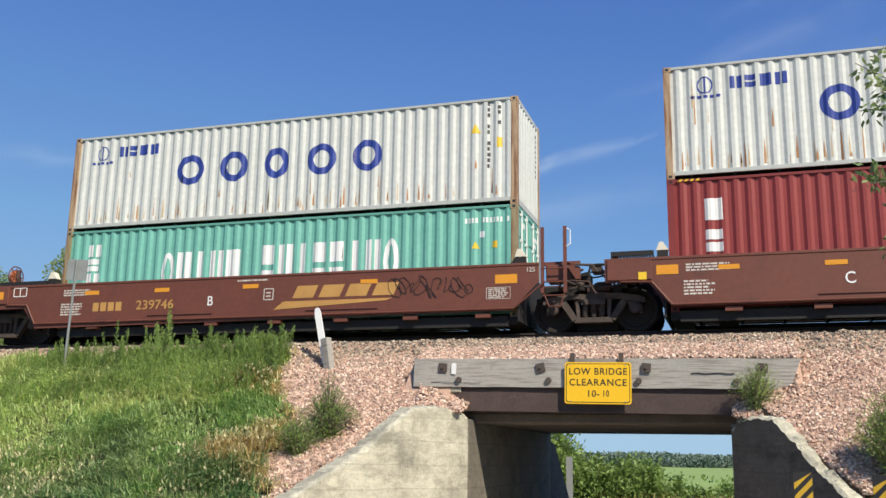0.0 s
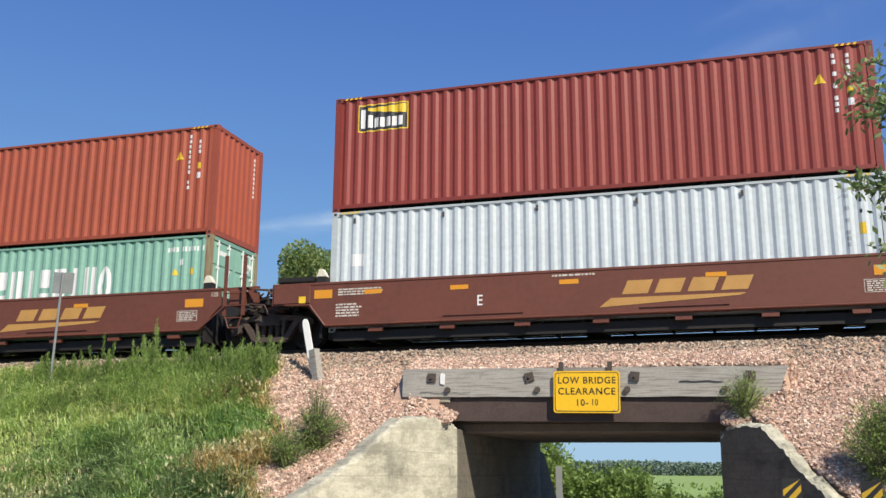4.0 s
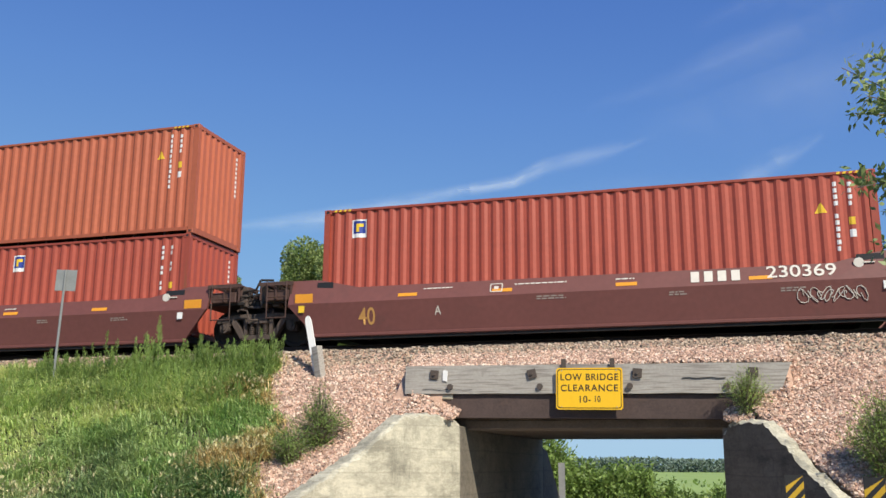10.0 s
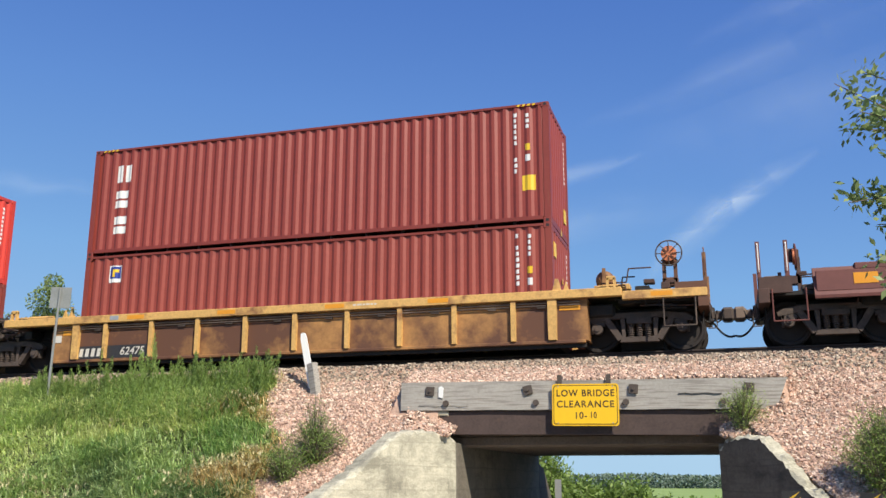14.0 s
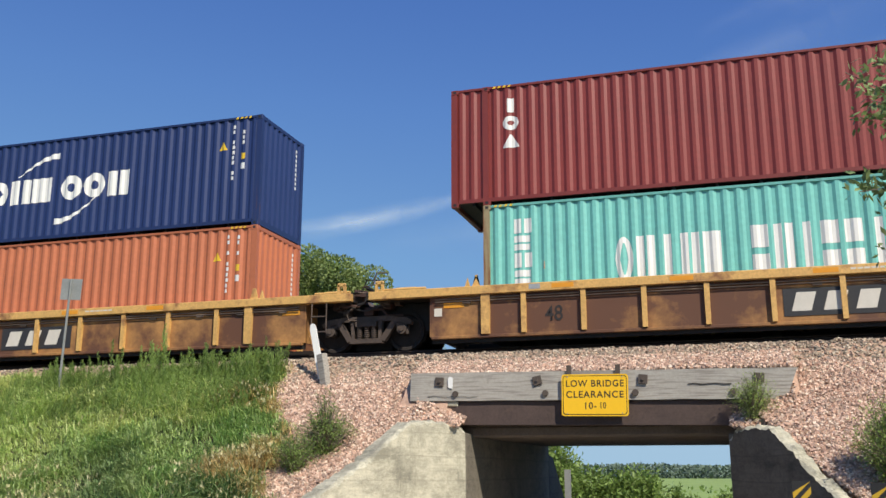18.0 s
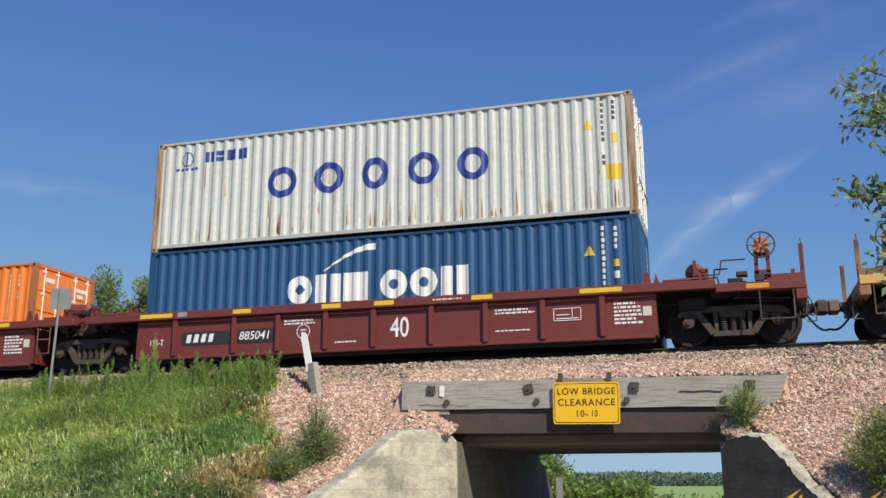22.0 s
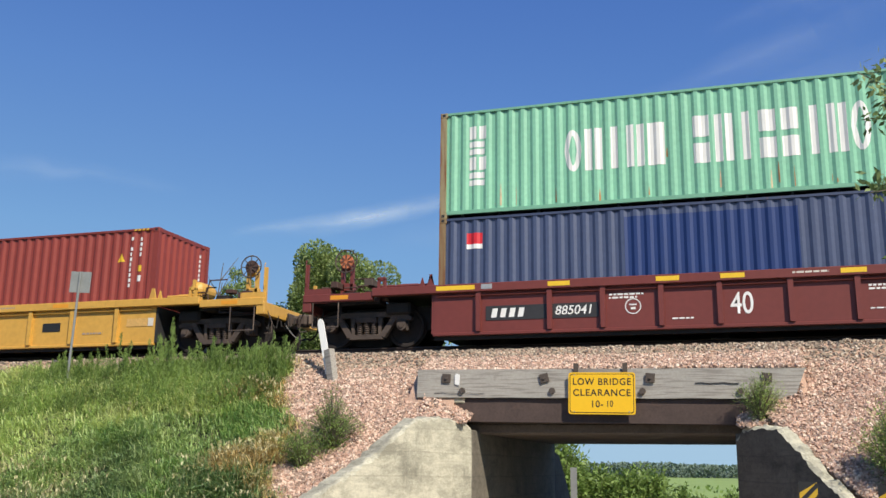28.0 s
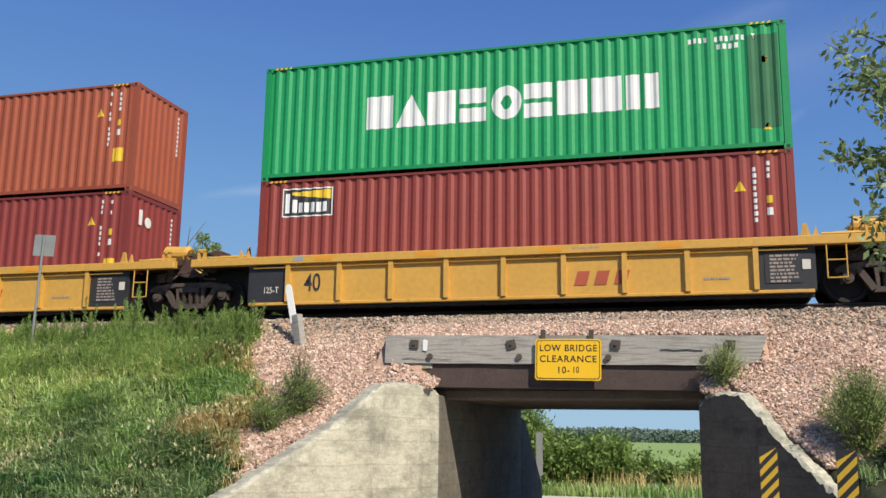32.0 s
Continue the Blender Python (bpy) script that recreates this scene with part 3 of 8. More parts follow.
flat_words("10", 0.115, M["black"], clearance, 0.145, -0.016, -0.195, 0.74)
for x, z in ((-0.50, 0.33), (0.50, 0.33), (-0.5, -0.33), (0.5, -0.33)):
    bm = bmesh.new()
    rod(bm, (x, -0.024, z), (x, -0.01, z), 0.012, 6)
    part("rivet", bm, M["bare"], clearance)

# ---- the train ----
def train_x(t):
    return 10.70 * t + 0.01957 * t * t


MOVING, ROLLING = [], []      # things that ride along, wheelsets that roll under them
WHEEL_R = 0.46


def rides(ob, x, y, z):
    ob.matrix_basis = pose(x, y, z)
    MOVING.append((ob, x, y, z))
    return ob


GLYPHS = {}


def words(text, high):
    """A flat mesh of characters of that height, centred, facing -y."""
    key = (text, high)
    if key not in GLYPHS:
        cu = bpy.data.curves.new("lettering", "FONT")
        cu.body, cu.size, cu.align_x, cu.align_y = text, high * 1.38, "CENTER", "CENTER"
        cu.offset = 0.012 * high
        ob = bpy.data.objects.new("lettering", cu)
        scene.collection.objects.link(ob)
        dg = bpy.context.evaluated_depsgraph_get()
        me = bpy.data.meshes.new_from_object(ob.evaluated_get(dg))
        bpy.data.objects.remove(ob)
        me.transform(Matrix.Rotation(math.pi / 2, 4, "X"))
        me.materials.clear()
        GLYPHS[key] = me
    return GLYPHS[key]


def lettering(text, high, material, parent, x, y, z, squeeze=1.0):
    me = words(text, high).copy()
    me.transform(Matrix.Diagonal((squeeze, 1, 1, 1)))
    me.materials.append(material)
    return share("lettering", me, parent, pose(x, y, z))


def bars(parent, material, x0, x1, z0, z1, rows, y, seed=0, name="stencil"):
    """Small writing that cannot be read: broken lines of paint."""
    rnd = random.Random(seed)
    bm = bmesh.new()
    step = (z1 - z0) / rows
    for r in range(rows):
        za = z0 + r * step + step * 0.22
        x = x0
        stop = x1 - rnd.uniform(0, 0.3) * (x1 - x0)
        while x < stop:
            w = min(rnd.uniform(0.03, 0.14), stop - x)
            vs = [bm.verts.new(p) for p in ((x, y, za), (x + w, y, za), (x + w, y, za + step * 0.55), (x, y, za + step * 0.55))]
            bm.faces.new(vs)
            x += w + 0.025
    return part(name, bm, material, parent)


def plate(parent, name, material, x0, x1, z0, z1, y, label="", thick=0.004):
    return part(name, boxes((x0, x1, y - thick, y, z0, z1)), material, parent, label)


# trucks: one set of meshes for all
def truck_meshes():
    frame_bm = bmesh.new()
    # side frame: top chord, diagonals, tension member, pedestal ends
    slab(frame_bm, [(-0.62, 0.68), (0.62, 0.68), (0.55, 0.80), (-0.55, 0.80)], -0.07, 0.07)
    for s in (-1, 1):
        slab(frame_bm, [(s * 0.55, 0.80), (s * 0.62, 0.66), (s * 1.10, 0.58), (s * 1.12, 0.66), (s * 0.98, 0.74)], -0.07, 0.07)
        slab(frame_bm, [(s * 0.62, 0.68), (s * 0.74, 0.62), (s * 0.46, 0.20), (s * 0.34, 0.26)], -0.075, 0.075)
        slab(frame_bm, [(s * 0.40, 0.70), (s * 0.30, 0.70), (s * 0.30, 0.26), (s * 0.36, 0.26)], -0.07, 0.07)
        rod(frame_bm, (s * 0.89, -0.12, 0.47), (s * 0.89, 0.06, 0.47), 0.115, 14)
        rod(frame_bm, (s * 0.89, -0.15, 0.47), (s * 0.89, -0.12, 0.47), 0.06, 8)
        box(frame_bm, s * 0.89 - 0.15, s * 0.89 + 0.15, -0.06, 0.06, 0.53, 0.62)
        box(frame_bm, s * 0.89 + s * 0.12 - 0.025, s * 0.89 + s * 0.12 + 0.025, -0.06, 0.06, 0.36, 0.6)
    slab(frame_bm, [(-0.42, 0.17), (0.42, 0.17), (0.36, 0.28), (-0.36, 0.28)], -0.09, 0.09)
    bmesh.ops.recalc_face_normals(frame_bm, faces=frame_bm.faces)
    spring_bm = bmesh.new()
    prev = None
    for k in range(27):         # a coil, as a ribbed column
        z, r = 0.27 + 0.0115 * k, 0.072 if k % 4 < 2 else 0.05
        ring = [spring_bm.verts.new((r * math.cos(i * math.tau / 10), -0.03 + r * math.sin(i * math.tau / 10), z)) for i in range(10)]
        if prev:
            for i in range(10):
                spring_bm.faces.new((prev[i], prev[(i + 1) % 10], ring[(i + 1) % 10], ring[i]))
        prev = ring
    bolster_bm = bmesh.new()
    box(bolster_bm, -0.26, 0.26, -1.12, 1.12, 0.56, 0.67)
    box(bolster_bm, -0.21, 0.21, -0.7, 0.7, 0.46, 0.78, bevel=0.02)
    rod(bolster_bm, (0, 0, 0.7), (0, 0, 0.9), 0.2, 14)
    box(bolster_bm, -0.2, 0.2, -1.06, -1.0, 0.60, 0.66)
    brake_bm = bmesh.new()
    box(brake_bm, -0.46, 0.46, -0.55, 0.88, 0.06, 0.34)
    for s in (-1, 1):
        box(brake_bm, s * 0.40 - 0.03, s * 0.40 + 0.03, -0.85, 0.85, 0.36, 0.44)
        for y in (-0.755, 0.755):
            box(brake_bm, s * 0.43 - 0.03, s * 0.43 + 0.03, y - 0.06, y + 0.06, 0.28, 0.56)
    wheel_bm = bmesh.new()
    prof = [(0.0, 0.10), (0.09, 0.10), (0.11, 0.035), (0.36, 0.02), (0.395, 0.065), (0.455, 0.065), (0.462, -0.035), (0.485, -0.045), (0.485, -0.075), (0.40, -0.075), (0.37, -0.02), (0.11, -0.03), (0.09, -0.09), (0.0, -0.09)]
    for sy in (-1, 1):
        rings = []
        for r, w in prof:
            rings.append([wheel_bm.verts.new((r * math.cos(a * math.tau / 28), sy * (0.755 + w), r * math.sin(a * math.tau / 28))) for a in range(28)] if r > 0 else None)
        for ra, rb in zip(rings, rings[1:]):
            if ra and rb:
                for a in range(28):
                    wheel_bm.faces.new((ra[a], ra[(a + 1) % 28], rb[(a + 1) % 28], rb[a]))
        wheel_bm.faces.new(rings[1])
        for k in range(3):      # bolts and chalk-worn spots that show the roll
            a = k * math.tau / 3
            rod(wheel_bm, (0.25 * math.cos(a), sy * 0.775, 0.25 * math.sin(a)), (0.25 * math.cos(a), sy * 0.80, 0.25 * math.sin(a)), 0.03, 6)
    rod(wheel_bm, (0, -1.05, 0), (0, 1.05, 0), 0.085, 12)
    bmesh.ops.recalc_face_normals(wheel_bm, faces=wheel_bm.faces)
    made = {}
    for name, bm, mt in (("side_frame", frame_bm, M["steel_dark"]), ("spring", spring_bm, M["steel_dark"]), ("truck", bolster_bm, M["steel_dark"]), ("brake_beam", brake_bm, M["iron"]), ("wheelset", wheel_bm, M["wheel"])):
        me = bpy.data.meshes.new(name)
        bm.to_mesh(me)
        bm.free()
        me.materials.append(mt)
        made[name] = me
    return made


TRUCK = truck_meshes()


def add_truck(car, x):
    t = share("truck", TRUCK["truck"], car, pose(x, 0, 0), "dusty dark steel two-axle truck with coil springs")
    for sy in (-1, 1):
        m = pose(0, sy * 1.0, 0) if sy < 0 else pose(0, 1.0, 0, 0, 0, 180)
        share("side_frame", TRUCK["side_frame"], t, m)
        for cx in (-0.18, 0.0, 0.18):
            share("spring", TRUCK["spring"], t, m @ pose(cx, 0, 0))
    share("brake_beam", TRUCK["brake_beam"], t)
    for s in (-1, 1):
        w = share("wheelset", TRUCK["wheelset"], t, pose(s * 0.89, 0, WHEEL_R))
        ROLLING.append((w, s * 0.89, 0, WHEEL_R, random.uniform(0, 360)))


CAR_PAINT = {
    "brown": mat("brown_car_paint", (0.145, 0.046, 0.027), 0.6, vary=0.16, scale=0.6, stain=(0.085, 0.035, 0.026), stain_amount=0.35, stain_scale=0.8),
    "purple": mat("purple_brown_car_paint", (0.150, 0.052, 0.042), 0.6, vary=0.14, scale=0.6, stain=(0.10, 0.045, 0.036), stain_amount=0.3, stain_scale=0.8),
    "maroon": mat("maroon_car_paint", (0.165, 0.036, 0.028), 0.5, vary=0.12, scale=0.6, stain=(0.09, 0.03, 0.026), stain_amount=0.2, stain_scale=0.8),
    "yellow": mat("yellow_car_paint", (0.60, 0.335, 0.062), 0.5, vary=0.12, scale=0.6, stain=(0.30, 0.15, 0.045), stain_amount=0.22, stain_scale=1.0, streak=True),
    "rusty": mat("rusty_yellow_car_paint", (0.40, 0.20, 0.065), 0.7, vary=0.25, scale=0.9, stain=(0.120, 0.052, 0.028), stain_amount=0.85, stain_scale=0.55),
    "rusty_chord": mat("worn_yellow_chord_paint", (0.64, 0.38, 0.12), 0.6, vary=0.25, scale=1.5, stain=(0.24, 0.11, 0.045), stain_amount=0.56, stain_scale=1.5),
    "black": mat("black_car_paint", (0.030, 0.029, 0.030), 0.55, vary=0.2, scale=1.0, stain=(0.09, 0.08, 0.07), stain_amount=0.15),
}
GOLD = mat("faded_gold_paint", (0.50, 0.27, 0.075), 0.6, vary=0.15, scale=3)
PALE = mat("pale_stencil_paint", (0.62, 0.58, 0.50), 0.6, vary=0.1, scale=6)
SCRAWL = mat("faded_spray_paint", (0.33, 0.27, 0.23), 0.7, vary=0.3, scale=5)
SCRAWL_BLACK = mat("black_spray_paint", (0.025, 0.02, 0.018), 0.7, vary=0.2, scale=5)
RED_MARK = mat("faded_red_paint", (0.40, 0.085, 0.04), 0.6, vary=0.15, scale=4)
CREAM = mat("cream_guide_plastic", (0.72, 0.66, 0.52), 0.5, vary=0.1, scale=5)


def end_x(sgn, x):
    """A place counted outward from the well's middle, on either end."""
    return 6.096 + sgn * (x - 6.096)


def coupler_end(car, sgn, paint_m, style, x_body):
    """Platform, couplers, hose, posts and hand brake beyond the last truck."""
    X = lambda x: end_x(sgn, x)
    span = lambda a, b: (min(X(a), X(b)), max(X(a), X(b)))
    part("end_platform", boxes((*span(x_body, 15.45), -1.25, 1.25, 0.98, 1.06)), M["iron"], car)
    part("centre_sill", boxes((*span(12.35, 15.3), -0.28, 0.28, 0.62, 1.0), bevel=0.02), M["iron"], car)
    part("body_bolster", boxes((*span(12.5, 14.7), -0.66, 0.66, 0.40, 0.96), bevel=0.02), M["iron"], car)
    part("end_sill", boxes((*span(15.25, 15.47), -1.48, 1.48, 0.80, 1.10), bevel=0.01), paint_m if style == "ttx" else M["grime"], car)
    cp = bmesh.new()
    box(cp, *span(15.3, 15.78), -0.09, 0.09, 0.74, 0.92, bevel=0.02)
    box(cp, *span(15.70, 15.96), -0.20, 0.16, 0.68, 0.98, bevel=0.05)
    box(cp, *span(15.42, 15.52), -0.28, 0.28, 0.66, 1.0, bevel=0.02)
    part("coupler", cp, M["steel_dark"], car)
    hose = bmesh.new()
    pts = [Vector((X(15.45 + 0.5 * k / 7), -0.35 + 0.2 * k / 7, 0.72 - 0.40 * math.sin(math.pi * 0.62 * k / 7))) for k in range(8)]
    bent(hose, pts, 0.024)
    part("air_hose", hose, M["black"], car)
    lad = bmesh.new()
    for a in (14.55, 15.2):
        rod(lad, (X(a), -1.47, 0.42), (X(a), -1.47, 1.08), 0.016, 6)
    rod(lad, (X(14.55), -1.47, 0.42), (X(15.2), -1.47, 0.42), 0.016, 6)
    part("stirrup_step", lad, paint_m if style != "ttx" else M["steel_dark"], car)
    lever = bmesh.new()
    bent(lever, [Vector((X(15.47), -1.3, 0.9)), Vector((X(15.6), -1.3, 0.62)), Vector((X(15.6), -1.3, 0.36)), Vector((X(15.42), -1.3, 0.36))], 0.012)
    part("uncoupling_lever", lever, M["steel_dark"], car)
    for a in ((14.87, 15.42) if style != "ttx" else (15.42,)):
        part("end_post", boxes((*span(a - 0.04, a + 0.04), -1.42, -1.34, 1.06, 2.1 if style != "ttx" else 1.95)), paint_m, car)
        rail = bmesh.new()
        bent(rail, [Vector((X(a), -1.44, 1.45)), Vector((X(a), -1.47, 1.5)), Vector((X(a), -1.47, 2.0)), Vector((X(a), -1.44, 2.05))], 0.012)
        part("grab_iron", rail, M["white"] if style != "ttx" else paint_m, car)
        part("end_post", boxes((*span(a - 0.04, a + 0.04), 1.34, 1.42, 1.06, 2.0)), paint_m, car)
    part("step_box", boxes((*span(14.8, 15.44), -1.46, -1.38, 1.0, 1.34)), paint_m if style == "ttx" else M["grime"], car)
    gr = bmesh.new()
    for k in range(9):
        a = 14.82 + 0.07 * k
        box(gr, *span(a, a + 0.03), -1.2, 1.2, 1.07, 1.10)
    part("walkway_grating", gr, M["iron"], car)
    # grimy gear round the platform: pipes, brackets, valves, rods under the sill
    rnd = random.Random(int(100 * x_body) + sgn)
    for k in range(9):
        a, z = rnd.uniform(13.2, 15.2), rnd.uniform(1.02, 1.5)
        w, h = rnd.uniform(0.05, 0.16), rnd.uniform(0.06, 0.2)
        part("bracket", boxes((*span(a - w, a + w), -1.30 + rnd.uniform(0, 0.3), -0.85, z - h * 0.5, z + h * 0.5), bevel=0.012), rnd.choice((M["iron"], M["grime"], M["steel_dark"])), car)
    for k in range(7):
        a, z = rnd.uniform(13.0, 14.2), rnd.uniform(0.86, 1.45)
        y = rnd.uniform(-1.40, -0.9)
        b = a + rnd.uniform(0.5, 1.3)
        drop = rnd.uniform(-0.3, 0.3)
        part("pipe", bent(bmesh.new(), [Vector((X(a), y, z)), Vector((X(0.5 * (a + b)), y, z)), Vector((X(0.55 * b + 0.45 * a), y, z + drop)), Vector((X(b), y, z + drop))], 0.016, 6), rnd.choice((M["iron"], M["grime"])), car)
    for k in range(4):
        a = 15.15 + 0.13 * k
        part("hanging_chain", bent(bmesh.new(), [Vector((X(a), -0.95 + 0.2 * k, 0.95)), Vector((X(a + 0.06), -0.95 + 0.2 * k, 0.62)), Vector((X(a + 0.16), -0.95 + 0.2 * k, 0.5 + 0.06 * k)), Vector((X(a + 0.2), -0.95 + 0.2 * k, 0.85))], 0.016, 5), M["iron"], car)
    part("brake_cylinder", boxes((*span(12.9, 13.5), -1.15, -0.3, 0.72, 1.02), bevel=0.05), M["iron"], car)
    # hand brake: stand, wheel with spokes
    hub = Vector((X(14.68), -0.75 if style == "ttx" else -0.2, 2.12 if style == "ttx" else 2.0))
    stand = bmesh.new()
    box(stand, hub.x - 0.16, hub.x - 0.08, hub.y + 0.02, hub.y + 0.12, 1.05, 2.0)
    box(stand, hub.x + 0.08, hub.x + 0.16, hub.y + 0.02, hub.y + 0.12, 1.05, 2.0)
    box(stand, hub.x - 0.17, hub.x + 0.17, hub.y + 0.02, hub.y + 0.2, 1.4, 1.6, bevel=0.02)
    box(stand, hub.x - 0.15, hub.x + 0.15, hub.y, hub.y + 0.14, 1.9, 2.2, bevel=0.04)
    part("hand_brake_stand", stand, paint_m if style == "ttx" else M["grime"], car)
    wh = bmesh.new()
    turn = Matrix.Rotation(0 if style == "ttx" else math.pi / 2, 3, "Z")
    at = lambda r, a, d=0.0: hub + turn @ Vector((r * math.cos(a), -0.07 + d, r * math.sin(a)))
    for k in range(24):
        rod(wh, at(0.28, k * math.tau / 24), at(0.28, (k + 1) * math.tau / 24), 0.016, 6)
    for k in range(8):
        rod(wh, at(0.05, k * math.tau / 8), at(0.27, k * math.tau / 8), 0.011, 5)
    part("hand_brake_wheel", wh, paint_m if style != "ttx" else M["steel_dark"], car)
    disc = bmesh.new()
    rod(disc, at(0, 0, 0.02), at(0, 0, 0.06), 0.17, 20)
    part("brake_gear_cover", disc, ORANGE_RUST if paint_m is not CAR_PAINT["yellow"] else M["grime"], car, "round brake gear cover")
    if style == "brown":
        brace = slab(bmesh.new(), [(X(13.95), 1.32), (X(14.25), 1.50), (X(14.86), 1.86), (X(14.90), 1.62), (X(14.45), 1.30)], -1.18, -1.12)
        bmesh.ops.recalc_face_normals(brace, faces=brace.faces)
        part("post_brace", brace, paint_m, car)
        part("step_tread", boxes((*span(14.75, 15.40), -1.47, -1.20, 1.30, 1.34)), M["iron"], car)
    if sgn < 0 or style == "purple":
        return
    tank = bmesh.new()
    cx = 13.78 if style != "ttx" else 13.3
    top = 1.70 if style != "ttx" else 1.56
    ends = [(0.02, 0.10), (0.1, 0.19), (0.22, 0.21), (0.62, 0.21), (0.74, 0.19), (0.82, 0.10)]
    for (ya, ra), (yb, rb) in zip(ends, ends[1:]):
        rod(tank, (X(cx), -1.15 + ya, top), (X(cx), -1.15 + yb, top), ra, 16, rb)
    box(tank, X(cx) - 0.035, X(cx) + 0.035, -1.18, -1.10, 1.28, top + 0.23)
    part("air_reservoir", tank, paint_m, car, "rounded air reservoir")
    pipe = bmesh.new()
    bent(pipe, [Vector((X(cx) + sgn * 0.15, -1.0, top + 0.06)), Vector((X(cx) + sgn * 0.44, -1.0, top + 0.06)), Vector((X(cx) + sgn * 0.46, -1.0, top - 0.15)), Vector((X(cx) + sgn * 0.9, -0.9, 1.3))], 0.014)
    if style != "ttx":
        part("pipe", pipe, M["iron"], car)
    else:
        pipe.free()


ORANGE_RUST = mat("orange_rust_cover", (0.55, 0.17, 0.07), 0.6, vary=0.2, scale=4)


def joint_gear(car, x):
    """What fills the space over an articulated truck: sills, hoses, cranked levers, brackets."""
    part("articulated_joint", boxes((x - 1.2, x - 0.1, -0.5, 0.5, 0.78, 1.10), bevel=0.03), M["iron"], car)
    part("articulated_joint", boxes((x + 0.1, x + 1.2, -0.5, 0.5, 0.78, 1.10), bevel=0.03), M["iron"], car)
    part("joint_cover", boxes((x - 0.35, x + 0.35, -0.28, 0.28, 0.84, 1.16), bevel=0.06), M["steel_dark"], car)
    for y, z, dip in ((-0.95, 1.28, 0.10), (-0.8, 1.12, 0.16), (-1.05, 1.20, -0.08), (-1.15, 1.05, 0.13)):
        part("hose", bent(bmesh.new(), [Vector((x - 0.42 + 0.12 * i, y, z - dip * math.sin(math.pi * i / 7))) for i in range(8)], 0.02, 5), M["black"], car)
    rnd = random.Random(int(abs(x) * 1000))
    part("body_bolster", boxes((x - 1.35, x + 1.35, -0.62, 0.62, 0.40, 0.80), bevel=0.02), M["iron"], car)
    for k in range(9):
        a, z, y = x + rnd.uniform(-0.95, 0.2), rnd.uniform(0.9, 1.45), rnd.uniform(-1.35, -1.0)
        b, rise = rnd.uniform(0.3, 0.9), rnd.uniform(-0.3, 0.35)
        part("pipe", bent(bmesh.new(), [Vector((a, y, z)), Vector((a + 0.45 * b, y, z + 0.15 * rise)), Vector((a + 0.6 * b, y, z + rise)), Vector((a + b, y + 0.1, z + rise))], rnd.choice((0.014, 0.02, 0.028)), 6), rnd.choice((M["iron"], M["grime"], M["steel_dark"])), car)
    for k in range(13):
        a, z, w = x + rnd.uniform(-0.95, 0.95), rnd.uniform(0.92, 1.48), rnd.uniform(0.035, 0.12)
        part("bracket", boxes((a - w, a + w, -1.25 + rnd.uniform(0, 0.3), -0.7, z - w, z + w * 0.8), bevel=0.012), rnd.choice((M["iron"], M["grime"], M["steel_dark"])), car)
    part("brake_cylinder", boxes((x - 0.62, x - 0.40, -1.15, -0.8, 1.02, 1.38), bevel=0.02), M["steel_dark"], car)
    part("valve_box", boxes((x + 0.42, x + 0.60, -1.2, -0.85, 1.05, 1.36), bevel=0.02), M["steel_dark"], car)
    for p, q, r in (((-0.75, -1.1, 1.0), (-0.2, -1.1, 1.35), 0.025), ((-0.5, -1.2, 0.85), (-0.15, -1.05, 1.12), 0.03), ((0.25, -1.2, 1.15), (0.7, -1.2, 1.15), 0.03), ((0.2, -1.15, 1.34), (0.5, -1.15, 0.95), 0.022)):
        part("brake_lever", rod(bmesh.new(), (x + p[0], p[1], p[2]), (x + q[0], q[1], q[2]), r), M["steel_dark"], car)


def side_sheet(car, outline, y, paint_m, name="side_wall"):
    for sy in (-1, 1):
        bm = slab(bmesh.new(), outline, sy * y, sy * (y - 0.05))
        bmesh.ops.recalc_face_normals(bm, faces=bm.faces)
        part(name, bm, paint_m, car)


def well_floor(car, x0, x1, z0=0.10):
    for a in (0.0, 0.95, 6.096 - 0.2, 12.192 - 1.35, 12.192 - 0.4):
        part("floor_beam", boxes((a, a + 0.4, -1.23, 1.23, 0.16, 0.318)), M["iron"], car)
    part("far_side_beam", boxes((x0 + 0.2, x1 - 0.2, 0.92, 1.10, 0.03, 0.318)), M["iron"], car)
    for y in (-1.36, 1.24):
        part("well_sill", boxes((x0, x1, y, y + 0.12, z0, 0.318)), M["iron"], car)


